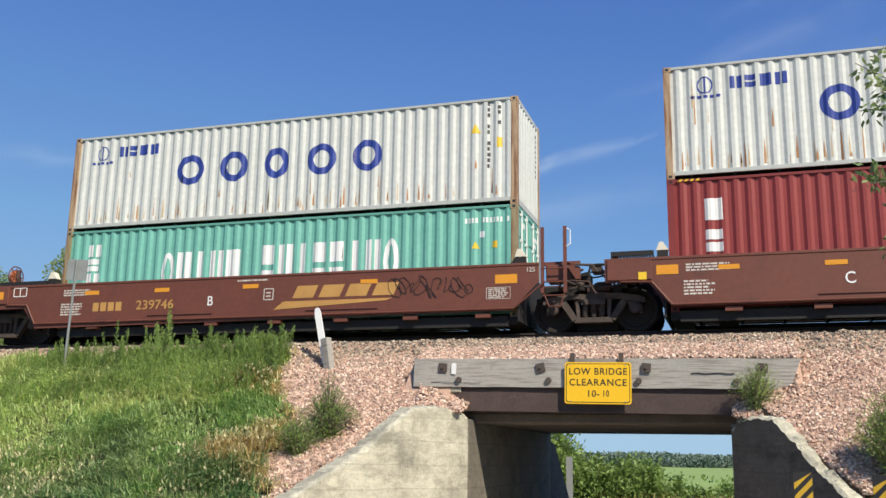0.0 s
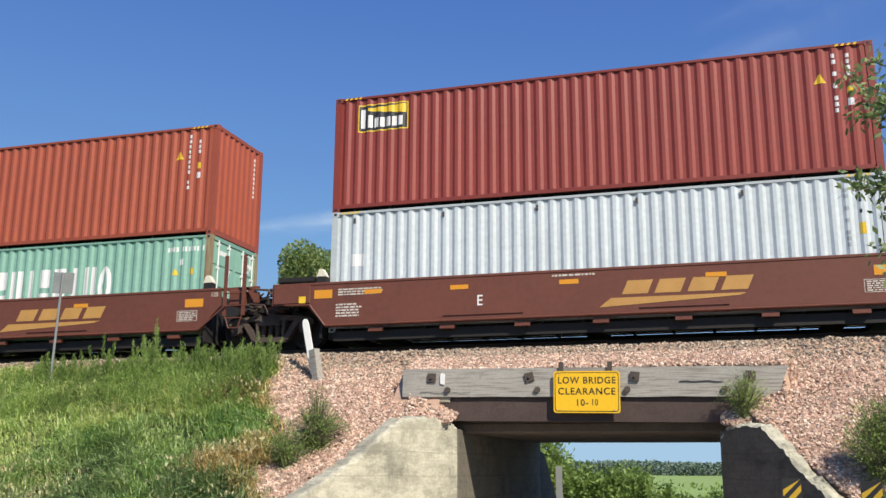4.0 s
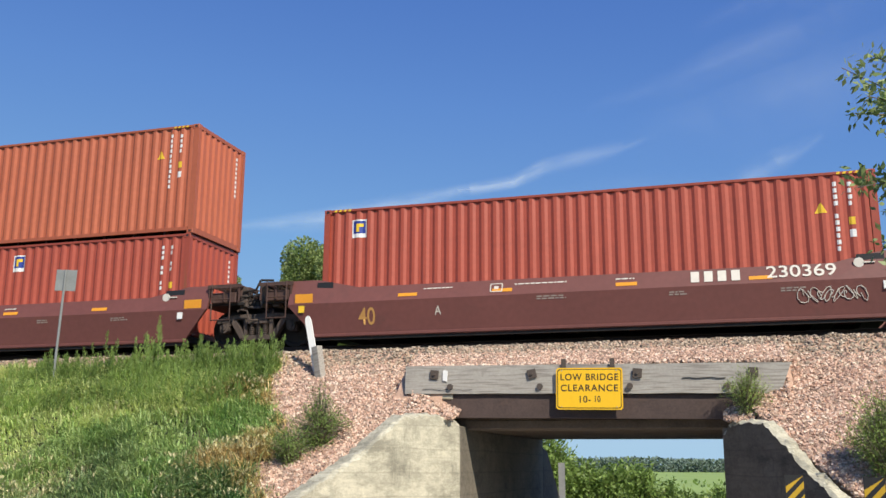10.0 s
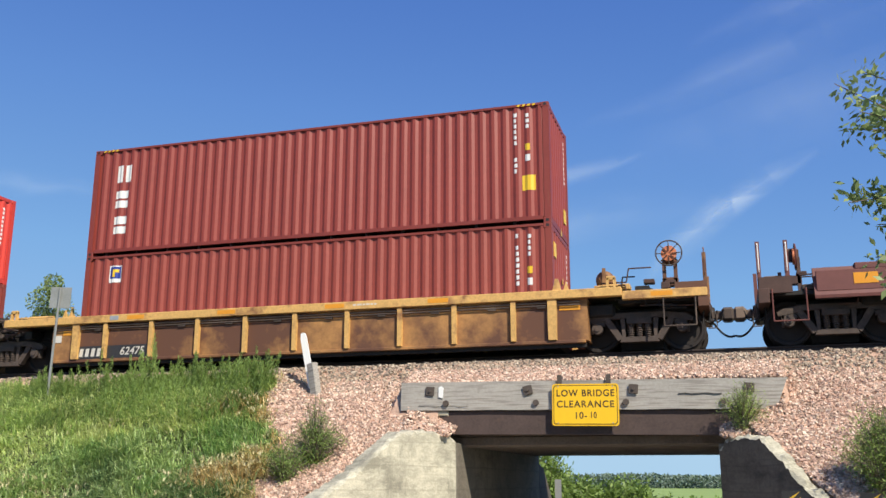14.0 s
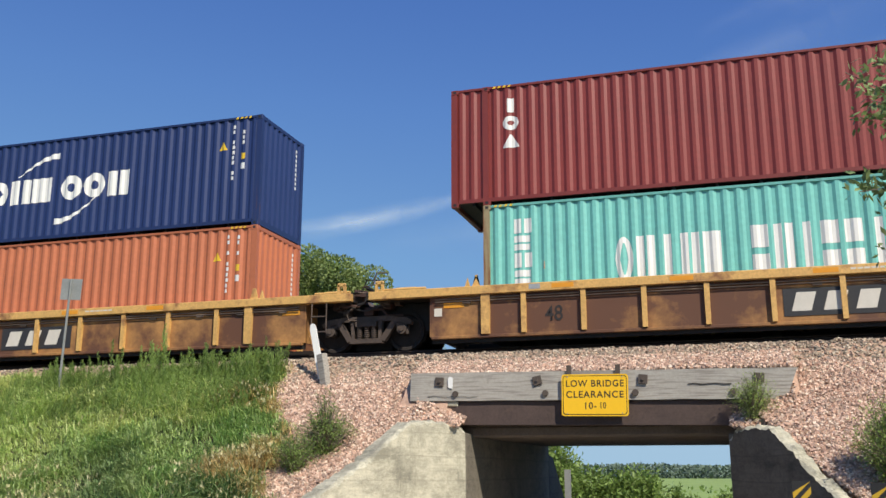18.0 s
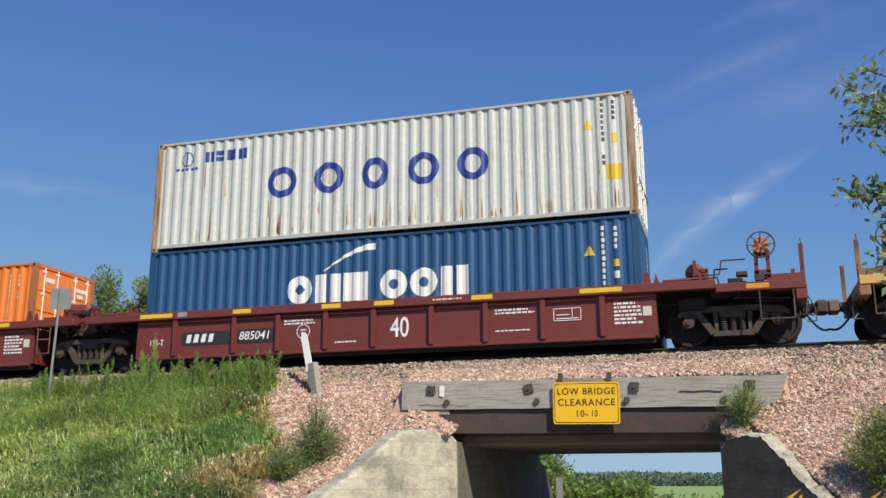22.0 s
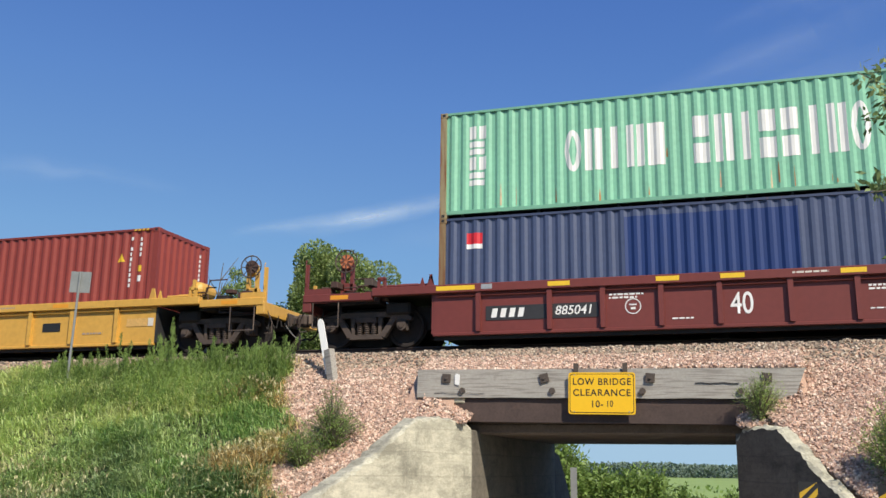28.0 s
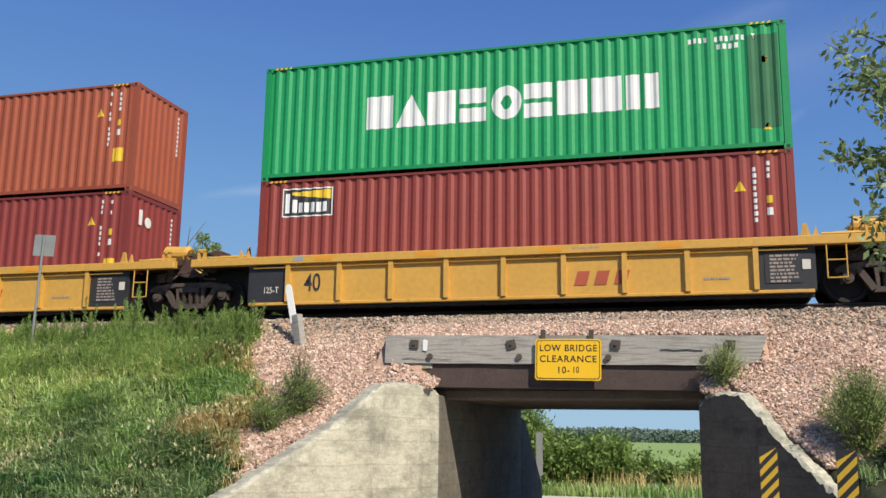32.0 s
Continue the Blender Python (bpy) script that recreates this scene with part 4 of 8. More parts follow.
def smooth_car(x, letter, left, right, number="", seed=1, scrawl=False, band=True, letter_x=3.73, number_shift=0.0):
    """Brown smooth-sided articulated well car unit."""
    pm = CAR_PAINT["brown"]
    car = thing("well_car", "rust-brown smooth-sided well car carrying stacked containers", "railway car", "cars of the train")
    xl, xr = (-1.33, 12.72)
    left_low = [(0.05, 0.40), (-0.45, 0.95), (xl, 0.95)]
    right_low = [(xr, 1.02), (12.12, 0.42)]
    if left == "coupler":
        xl = -2.0
        left_low = [(-0.45, 0.32), (-0.85, 0.85), (xl, 0.85)]
    if right == "coupler":
        xr = 14.2
        right_low = [(xr, 0.85), (13.05, 0.85), (12.65, 0.30)]
    side_sheet(car, [(xl, 1.43), (xr, 1.43)] + right_low + left_low, 1.52, pm)
    for sy in (-1, 1):
        part("top_chord", boxes((xl, xr, sy * 1.535 if sy < 0 else 1.40, -1.40 if sy < 0 else 1.535, 1.40, 1.46), bevel=0.008), pm, car)
    well_floor(car, 0.2, 12.0)
    for a in (-0.12, 12.24):
        part("end_bulkhead", boxes((a, a + 0.05, -1.44, 1.44, 0.18, 1.40)), M["iron"], car)
    pipe = bmesh.new()
    pl = [Vector((right_low[-1][0] + 0.75, -1.55, 1.02)), Vector((right_low[-1][0] + 0.05, -1.55, 0.46)), Vector((left_low[0][0], -1.55, 0.44)), Vector((left_low[1][0] + 0.1, -1.55, 0.93)), Vector((left_low[1][0] - 0.55, -1.55, 0.95))]
    bent(pipe, pl, 0.022)
    part("train_pipe", pipe, pm, car)
    for k in range(7):
        a = 1.1 + 1.7 * k
        part("sill_bracket", boxes((a, a + 0.34, -1.50, -1.38, 0.28, 0.37)), pm, car)
    for a, b in ((2.9, 4.7), (7.2, 9.0)):
        part("side_rib", boxes((a, b, -1.545, -1.51, 0.56, 0.59)), pm, car)
    for k, a in enumerate((1.0, 3.05, 5.5, 8.55)):
        plate(car, "reflector", M["orange_mark"], a, a + 0.42, 1.14, 1.24, -1.523)
    plate(car, "reflector", M["orange_mark"], 11.75, 12.25, 1.02, 1.22, -1.523)
    if left == "joint":
        part("end_locker", boxes((-1.28, -0.35, -1.56, -1.50, 0.98, 1.40), bevel=0.01), pm, car)
        plate(car, "reflector", M["orange_mark"], -0.25, 0.2, 1.08, 1.28, -1.523)
        plate(car, "placard", M["yellow_mark"], -0.62, -0.45, 0.98, 1.14, -1.565, "small yellow placard")
        g = bmesh.new()
        for k in range(12):
            box(g, -1.15 + 0.07 * k, -1.11 + 0.07 * k, -1.45, -0.4, 1.60, 1.63)
        box(g, -1.2, -0.3, -1.48, -1.42, 1.52, 1.62)
        box(g, -1.2, -0.3, -0.45, -0.38, 1.44, 1.62)
        box(g, -1.2, -1.14, -1.46, -0.4, 1.44, 1.60)
        part("walkway_grating", g, M["iron"], car)
    bars(car, PALE, 0.35, 1.45, 1.12, 1.30, 3, -1.524, seed)
    bars(car, PALE, 0.3, 0.95, 0.62, 0.95, 5, -1.524, seed + 1)
    bars(car, PALE, 5.35, 6.5, 1.30, 1.37, 1, -1.524, seed + 2)
    if number:
        for k in range(4):
            plate(car, "mark_block", GOLD, 1.55 + 0.225 * k + number_shift, 1.72 + 0.225 * k + number_shift, 0.71, 0.93, -1.522)
        lettering(number, 0.235, GOLD, car, 3.36 + number_shift, -1.527, 0.82, 1.12)
        rect = bmesh.new()
        for q in ((6.07, 6.33, 0.84, 0.86), (6.07, 6.33, 1.10, 1.12), (6.07, 6.09, 0.84, 1.12), (6.31, 6.33, 0.84, 1.12), (6.14, 6.26, 0.92, 0.95), (6.14, 6.26, 1.00, 1.03)):
            box(rect, q[0], q[1], -1.526, -1.522, q[2], q[3])
        part("plate_mark", rect, PALE, car)
    lettering(letter, 0.24, M["white"], car, 4.63 if number else letter_x, -1.527, 0.86, 0.9)
    if band:
        # the road's mark: leaning blocks over a tapering stroke
        for k in range(4):
            a = 6.83 + 0.67 * k
            part("mark_block", slab(bmesh.new(), [(a, 0.86), (a + 0.53, 0.86), (a + 0.66, 1.15), (a + 0.13, 1.15)], -1.527, -1.523), GOLD, car)
        part("mark_stroke", slab(bmesh.new(), [(6.35, 0.60), (6.60, 0.79), (9.35, 0.79), (9.2, 0.74)], -1.527, -1.523), GOLD, car)
    rect = bmesh.new()
    for q in ((11.55, 12.1, 0.68, 0.69), (11.55, 12.1, 0.93, 0.94), (11.55, 11.56, 0.68, 0.94), (12.09, 12.1, 0.68, 0.94)):
        box(rect, q[0], q[1], -1.526, -1.522, q[2], q[3])
    part("notice_frame", rect, PALE, car)
    bars(car, PALE, 11.6, 12.1, 0.70, 0.92, 5, -1.524, seed + 3)
    if scrawl:
        rnd = random.Random(seed)
        sc = bmesh.new()
        x0 = 5.0 if letter == "C" else 9.3
        p, size = None, 0.12
        for k in range(190 if letter == "C" else 110):      # looping handwriting that no one can read
            if k % 12 == 0:
                size, mid = rnd.uniform(0.06, 0.24), rnd.uniform(0.88, 1.08)
            a = k * 0.9
            q = Vector((x0 + 0.018 * k + size * 0.6 * math.cos(a), -1.53, mid + size * math.sin(a * 0.83 + 0.4 * math.sin(k * 0.37))))
            if p and k % 23:
                rod(sc, p, q, 0.007, 4)
            p = q
        part("scrawl", sc, SCRAWL_BLACK if seed == 20 else SCRAWL, car, "sprayed scrawl")
    for a in (-0.12, 12.30):
        cone = bmesh.new()
        slab(cone, [(a - 0.12, 1.46), (a + 0.12, 1.46), (a + 0.10, 1.62), (a - 0.10, 1.62)], -1.46, -1.26)
        part("guide_bracket", cone, M["iron"], car)
        cone = bmesh.new()
        slab(cone, [(a - 0.13, 1.62), (a + 0.13, 1.62), (a + 0.02, 1.80), (a - 0.06, 1.80)], -1.45, -1.28)
        part("container_guide", cone, CREAM, car, "cream corner guide")
    if right == "joint":
        lettering("125", 0.10, PALE, car, 12.55, -1.53, 1.30)
        lad = bmesh.new()
        for a in (12.80, 13.30):
            box(lad, a - 0.035, a + 0.035, -1.50, -1.43, 0.78, 2.25)
        for z in (0.72, 1.02, 1.32):
            rod(lad, (12.80, -1.50, z), (13.30, -1.50, z), 0.015, 6)
        bent(lad, [Vector((12.84, -1.5, 0.76)), Vector((12.95, -1.5, 0.48)), Vector((13.2, -1.5, 0.48)), Vector((13.28, -1.5, 0.76))], 0.015)
        part("end_ladder", lad, pm, car)
        rail = bmesh.new()
        bent(rail, [Vector((13.34, -1.47, 2.2)), Vector((13.42, -1.47, 2.16)), Vector((13.42, -1.47, 1.85)), Vector((13.34, -1.47, 1.8))], 0.012)
        part("grab_iron", rail, M["white"], car)
        part("equipment_box", boxes((12.86, 13.24, -1.38, -0.9, 1.05, 1.42), bevel=0.02), pm, car)
        fr = bmesh.new()
        box(fr, 12.75, 13.6, -1.3, -1.22, 1.42, 1.50)
        slab(fr, [(13.25, 1.50), (13.6, 1.36), (13.6, 1.1), (13.5, 1.1)], -1.3, -1.22)
        part("end_frame", fr, pm, car)
        joint_gear(car, 13.84)
        add_truck(car, 13.84)
    for end, sgn in ((left, -1), (right, 1)):
        if end == "coupler":
            coupler_end(car, sgn, pm, "brown", 13.0)
            X = lambda v: end_x(sgn, v)
            part("end_locker", boxes((min(X(13.55), X(14.25)), max(X(13.55), X(14.25)), -1.56, -1.50, 0.98, 1.42), bevel=0.01), pm, car)
            a, b = sorted((X(13.7), X(14.15)))
            plate(car, "reflector", M["orange_mark"], a, b, 1.10, 1.30, -1.565)
            a, b = sorted((X(13.0), X(13.42)))
            fr = bmesh.new()
            for q in ((a, b, 1.16, 1.18), (a, b, 1.38, 1.40), (a, a + 0.02, 1.16, 1.4), (b - 0.02, b, 1.16, 1.4), ((a + b) / 2 - 0.01, (a + b) / 2 + 0.01, 1.16, 1.4)):
                box(fr, q[0], q[1], -1.528, -1.522, q[2], q[3])
            part("card_frame", fr, M["white"], car)
            g = bmesh.new()
            for k in range(18):
                a, b = sorted((X(12.55 + 0.08 * k), X(12.59 + 0.08 * k)))
                box(g, a, b, -1.4, -0.5, 1.56, 1.59)
            a, b = sorted((X(12.5), X(14.0)))
            box(g, a, b, -1.43, -1.37, 1.46, 1.58)
            part("walkway_grating", g, M["iron"], car)
            add_truck(car, X(14.0))
    return rides(car, x, YC, RAIL)


TUCK = 0.17      # how far the lower sheets lean in, for each metre down


def tucked(z):
    return -1.525 + TUCK * (0.90 - z)


def sloped_car(x, letter, left, right, seed=1):
    """Purple-brown three-unit well car with inward-leaning upper sides."""
    pm = CAR_PAINT["purple"]
    car = thing("well_car", "purple-brown well car with leaning upper sides and pale lettering", "railway car", "cars of the train")
    xl = -0.73 if left == "joint" else -2.2
    xr = 12.9 if right == "joint" else 14.3
    for sy in (-1, 1):
        lo = slab(bmesh.new(), [(xl, 0.90), (xr, 0.90), (xr if right != "joint" else 12.84, 0.84), (12.3, 0.20), (-0.1, 0.20), (-0.7, 0.84), (xl, 0.84)], sy * 1.52, sy * 1.46)
        for v in lo.verts:
            v.co.y -= sy * TUCK * (0.90 - v.co.z)
        bmesh.ops.recalc_face_normals(lo, faces=lo.faces)
        part("lower_side", lo, pm, car)
        up = bmesh.new()
        rows = []
        for a in (xl, -0.05, 1.0, 11.2, 12.25, xr):
            top = 1.27 if 0.5 < a < 11.7 else 1.50
            lean = 0.16 if 0.5 < a < 11.7 else 0.22
            rows.append([up.verts.new((a, sy * 1.52, 0.90)), up.verts.new((a, sy * (1.52 - lean), top)), up.verts.new((a, sy * (1.40 - lean), top)), up.verts.new((a, sy * 1.44, 0.90))])
        for p, q in zip(rows, rows[1:]):
            for i in range(3):
                up.faces.new((p[i], p[i + 1], q[i + 1], q[i]))
        up.faces.new(rows[0][::-1])
        up.faces.new(rows[-1])
        bmesh.ops.recalc_face_normals(up, faces=up.faces)
        part("upper_side", up, pm, car)
    part("bottom_sill", boxes((-0.1, 12.3, -1.41, -1.33, 0.12, 0.21), bevel=0.02), pm, car)
    well_floor(car, -0.1, 12.3, 0.06)
    slope = lambda z: -1.525 + (z - 0.90) * 0.43
    for a in (2.0, 4.2, 6.9, 9.6):
        bm = bmesh.new()
        vs = [bm.verts.new(p) for p in ((a, slope(0.98) - 0.004, 0.98), (a + 0.45, slope(0.98) - 0.004, 0.98), (a + 0.45, slope(1.06) - 0.004, 1.06), (a, slope(1.06) - 0.004, 1.06))]
        bm.faces.new(vs)
        part("reflector", bm, M["orange_mark"], car)
    for a, b in ((-0.55, -0.1), (12.28, 12.75)):
        plate(car, "reflector", M["orange_mark"], a, b, 0.93, 1.14, -1.512)
        plate(car, "patch", M["black"], a + (0.5 if a < 0 else -0.62), a + (0.9 if a < 0 else -0.1), 1.22, 1.42, -1.37, "dark repainted patch")
    plate(car, "placard", M["yellow_mark"], -0.45, -0.3, 0.70, 0.86, tucked(0.86), "pale placard")
    plate(car, "placard", M["white"], 12.1, 12.25, 0.68, 0.84, tucked(0.84), "pale placard")
    arrow = bmesh.new()
    rod(arrow, (11.7, -1.40, 1.24), (11.7, -1.43, 1.24), 0.10, 12)
    box(arrow, 11.78, 12.0, -1.44, -1.41, 1.225, 1.25)
    part("painted_mark", arrow, PALE, car)
    lean = math.degrees(math.atan(TUCK))
    lettering("40", 0.40, GOLD, car, 1.25 if letter != "B" else 10.0, tucked(0.54) - 0.004, 0.54, 0.75).rotation_euler = (radians(lean), 0, 0)
    lettering(letter, 0.20, PALE, car, 2.95 if letter != "B" else 3.3, tucked(0.62) - 0.004, 0.62, 0.8).rotation_euler = (radians(lean), 0, 0)
    if letter in "AB":
        x0 = 8.45 if letter == "A" else 1.0
        digits = lettering("230369", 0.29, PALE, car, 0, 0, 0, 1.12)
        digits.matrix_basis = pose(x0 + 2.16, slope(1.115) - 0.012, 1.115, -23.3)
        for k in range(4):
            a = x0 + 0.27 * k
            bar = part("mark_block", slab(bmesh.new(), [(a, 0.0), (a + 0.17, 0.0), (a + 0.17, 0.26), (a, 0.26)], -0.004, 0.0), PALE, car)
            bar.matrix_basis = pose(0, slope(0.98) - 0.004, 0.98, -23.3)
    for k, (a, b, z) in enumerate(((5.2, 5.9, 0.76), (10.2, 10.7, 0.70), (8.0, 8.4, 0.72))):
        st = bars(car, SCRAWL, a, b, 0.0, 0.10, 2, 0.0, seed + k)
        st.matrix_basis = pose(0, tucked(z) - 0.003, z, lean)
    for k, (a, b) in enumerate(((2.6, 3.3), (4.7, 6.0), (6.9, 7.3))):
        st = bars(car, PALE, a, b, 0.0, 0.055, 1, 0.0, seed + 7 + k)
        st.matrix_basis = pose(0, slope(1.12) - 0.005, 1.12, -23.3)
    # a boxed capacity mark and a riveted seam of repair plates
    boxed = bmesh.new()
    for q in ((4.15, 4.43, 0.0, 0.02), (4.15, 4.43, 0.20, 0.22), (4.15, 4.17, 0.0, 0.22), (4.41, 4.43, 0.0, 0.22), (4.24, 4.34, 0.07, 0.15)):
        box(boxed, q[0], q[1], -0.004, 0.0, q[2], q[3])
    part("capacity_mark", boxed, PALE, car).matrix_basis = pose(0, slope(0.98) - 0.004, 0.98, -23.3)
    if letter == "A":
        sc = bmesh.new()
        p = None
        for k in range(110):      # looping handwriting that no one can read
            w = k * 0.83
            size = 0.11 + 0.05 * math.sin(k * 0.31)
            z = 0.62 + size * math.sin(w * 0.9 + 0.5 * math.sin(k * 0.41))
            q = Vector((10.55 + 0.011 * k + size * 0.6 * math.cos(w), tucked(z) - 0.006, z))
            if p and k % 19:
                rod(sc, p, q, 0.009, 4)
            p = q
        part("scrawl", sc, PALE, car, "sprayed scrawl")
    for end, sgn in ((left, -1), (right, 1)):
        X = lambda v: end_x(sgn, v)
        span = lambda a, b: (min(X(a), X(b)), max(X(a), X(b)))
        if end == "joint":
            part("end_box", boxes((*span(12.95, 13.60), -1.38, -1.0, 1.04, 1.30), bevel=0.02), M["grime"], car)
            gr = bmesh.new()
            for k in range(10):
                box(gr, *span(12.90 + 0.085 * k, 12.94 + 0.085 * k), -1.40, -0.55, 1.44, 1.48)
            box(gr, *span(12.85, 13.74), -1.43, -1.39, 1.40, 1.49)
            box(gr, *span(12.85, 13.74), -0.58, -0.54, 1.40, 1.49)
            for a in (12.9, 13.3, 13.7):
                box(gr, *span(a - 0.02, a + 0.02), -1.42, -1.39, 1.06, 1.42)
            part("walkway_grating", gr, M["grime"], car)
            lad = bmesh.new()
            for a in (13.0, 13.5):
                rod(lad, (X(a), -1.47, 0.62), (X(a), -1.47, 1.50), 0.015, 6)
            for z in (0.62, 1.12, 1.40):
                rod(lad, (X(13.0), -1.47, z), (X(13.5), -1.47, z), 0.015, 6)
            part("end_ladder", lad, M["grime"], car)
            part("end_platform", boxes((*span(12.6, 13.76), -1.3, 1.3, 1.0, 1.06)), M["iron"], car)
            part("end_bracket", boxes((*span(13.62, 13.82), -1.2, -0.9, 0.95, 1.45), bevel=0.02), M["steel_dark"], car)
        else:
            coupler_end(car, sgn, pm, "purple", 13.0)
            add_truck(car, X(14.0))
            part("end_locker", boxes((*span(13.0, 14.35), -1.50, -1.42, 0.98, 1.40), bevel=0.01), pm, car)
            part("end_hood", boxes((*span(12.5, 13.6), -1.35, -0.7, 1.42, 1.56), bevel=0.02), pm, car)
            a, b = span(13.2, 13.65)
            plate(car, "reflector", M["orange_mark"], a, b, 1.10, 1.32, -1.505)
    if right == "joint":
        joint_gear(car, 14.07)
        add_truck(car, 14.07)
    return rides(car, x, YC, RAIL)


def post_car(x, colour, left, right, pitch=15.75, posts=(), x0=-0.04, x1=12.43, seed=1, left_gap=None, dark_end=True, tank_shown=True):
    """Well car with a heavy top chord and outside posts between recessed panels."""
    chord_m = {"yellow": CAR_PAINT["yellow"], "maroon": CAR_PAINT["maroon"], "rusty": CAR_PAINT["rusty_chord"]}[colour]
    pm = CAR_PAINT[colour]
    lab = {"yellow": "bright yellow well car with outside posts and black end panels", "maroon": "maroon well car with outside posts and white stencils", "rusty": "old rust-stained yellow well car with outside posts"}[colour]
    car = thing("well_car", lab, "railway car", "cars of the train")
    gap = (pitch - 12.192) / 2
    left_gap = gap if left_gap is None else left_gap
    cl = -left_gap + 0.22 if left == "joint" else end_x(-1, 13.7)
    cr = 12.192 + gap - 0.22 if right == "joint" else 13.7
    for sy in (-1, 1):
        ya, yb = (-1.535, -1.36) if sy < 0 else (1.36, 1.535)
        part("top_chord", boxes((cl, cr, ya, yb, 1.10, 1.29), bevel=0.012), chord_m, car)
    xs = sorted(posts)
    edges = [x0] + [p for p in xs if x0 + 0.3 < p < x1 - 0.3] + [x1]
    dark = CAR_PAINT["black"] if colour == "yellow" else pm
    for sy in (-1, 1):
        for k, (a, b) in enumerate(zip(edges, edges[1:])):
            end = k == 0 or (k == len(edges) - 2 and dark_end)
            bm = bmesh.new()
            low, deep = (0.20, 1.405) if not end else (0.16, 1.405)
            vs = [bm.verts.new(p) for p in ((a, sy * deep, low), (b, sy * deep, low), (b, sy * 1.412, 1.10), (a, sy * 1.412, 1.10))]
            bm.faces.new(vs if sy < 0 else vs[::-1])
            vs2 = [bm.verts.new(v.co - Vector((0, sy * 0.03, 0))) for v in vs]
            bm.faces.new(vs2[::-1] if sy < 0 else vs2)
            part("side_panel", bm, dark if end else pm, car, "black end panel" if end and colour == "yellow" else "")
        ya, yb = (-1.46, -1.34) if sy < 0 else (1.34, 1.46)
        part("bottom_sill", boxes((x0, x1, ya, yb, 0.14, 0.21), bevel=0.01), pm, car)
        for p in xs:
            bm = bmesh.new()
            w0, w1 = (0.055, 0.05) if not (colour == "rusty" and abs(p - round(p, 1)) < 1e-6 and p in (0.1, 12.2)) else (0.10, 0.09)
            slab(bm, [(p - w0, 1.10), (p + w0, 1.10), (p + w1, 0.22), (p - w1, 0.22)], sy * 1.50, sy * 1.36)
            bmesh.ops.recalc_face_normals(bm, faces=bm.faces)
            part("side_post", bm, pm if colour != "rusty" else CAR_PAINT["rusty_chord"], car)
    well_floor(car, x0, x1, 0.06)
    part("end_bulkhead", boxes((x0 - 0.05, x0, -1.4, 1.4, 0.2, 1.1)), dark, car)
    part("end_bulkhead", boxes((x1, x1 + 0.05, -1.4, 1.4, 0.2, 1.1)), dark, car)
    pipes = bmesh.new()
    rod(pipes, (x0 + 0.1, -1.46, 1.03), (x1 - 0.1, -1.46, 1.03), 0.018, 6)
    if colour == "rusty":
        rod(pipes, (x0 + 0.1, -1.46, 0.97), (x1 - 0.1, -1.46, 0.97), 0.014, 6)
    part("train_pipe", pipes, M["steel_dark"] if colour == "rusty" else pm, car)
    rnd = random.Random(seed)
    marks = (0.05, 2.6, 4.9, 6.2, 8.5, 10.9) if colour == "maroon" else (1.6, 4.1, 6.9, 9.4)
    for a in marks:
        plate(car, "reflector", M["yellow_mark"] if colour == "maroon" else M["orange_mark"], a, a + (0.9 if colour == "maroon" and a in (0.05, 10.9) else 0.48), 1.15, 1.25, -1.536)
    bars(car, PALE if colour != "yellow" else SCRAWL, 7.6, 8.4, 1.17, 1.24, 1, -1.537, seed)
    plate(car, "label_plate", M["bare"], 1.1, 1.35, 1.15, 1.26, -1.536, "scuffed metal label")
    for k in range(len(edges) - 1):
        hk = (edges[k] + edges[k + 1]) / 2
        if rnd.random() < 0.6 and colour == "rusty":
            bm = bmesh.new()
            box(bm, hk + 0.1, hk + 0.28, -1.46, -1.41, 0.92, 0.99)
            rod(bm, (hk + 0.1, -1.45, 0.95), (hk - 0.02, -1.45, 0.99), 0.012, 5)
            part("latch", bm, M["steel_dark"] if colour != "yellow" else pm, car)
    # corner guides and brackets on the chord
    for a, s in ((-0.12, -1), (12.31, 1)):
        bm = bmesh.new()
        slab(bm, [(a - 0.10, 1.29), (a + 0.10, 1.29), (a + 0.03 * s, 1.56), (a - 0.04 * s, 1.56)], -1.44, -1.40)
        slab(bm, [(a - 0.06 + 0.2 * s, 1.29), (a + 0.06 + 0.2 * s, 1.29), (a + 0.2 * s, 1.50)], -1.44, -1.38)
        bmesh.ops.recalc_face_normals(bm, faces=bm.faces)
        part("container_guide", bm, chord_m, car)
    for end, sgn in ((left, -1), (right, 1)):
        X = lambda v: end_x(sgn, v)
        span = lambda a, b: (min(X(a), X(b)), max(X(a), X(b)))
        edge = x1 if sgn > 0 else 12.192 - x0
        stop = (12.192 + (gap if sgn > 0 else left_gap) - 0.25) if end == "joint" else 13.7
        part("end_platform", boxes((*span(edge, stop), -1.36, 1.36, 1.12, 1.17)), M["iron"], car)
        ring = bmesh.new()
        c = X(stop - 0.22)
        box(ring, c - 0.10, c - 0.045, -1.50, -1.42, 1.29, 1.50)
        box(ring, c + 0.045, c + 0.10, -1.50, -1.42, 1.29, 1.50)
        box(ring, c - 0.10, c + 0.10, -1.50, -1.42, 1.45, 1.54, bevel=0.012)
        part("lifting_eye", ring, chord_m, car)
        top = bmesh.new()
        box(top, *span(edge + 0.45, edge + 0.95), -1.2, -0.8, 1.29, 1.42, bevel=0.015)
        rod(top, (X(edge + 0.2), -1.25, 1.36), (X(stop - 0.1), -1.25, 1.36), 0.035, 8)
        part("deck_gear", top, chord_m if colour != "maroon" else pm, car)
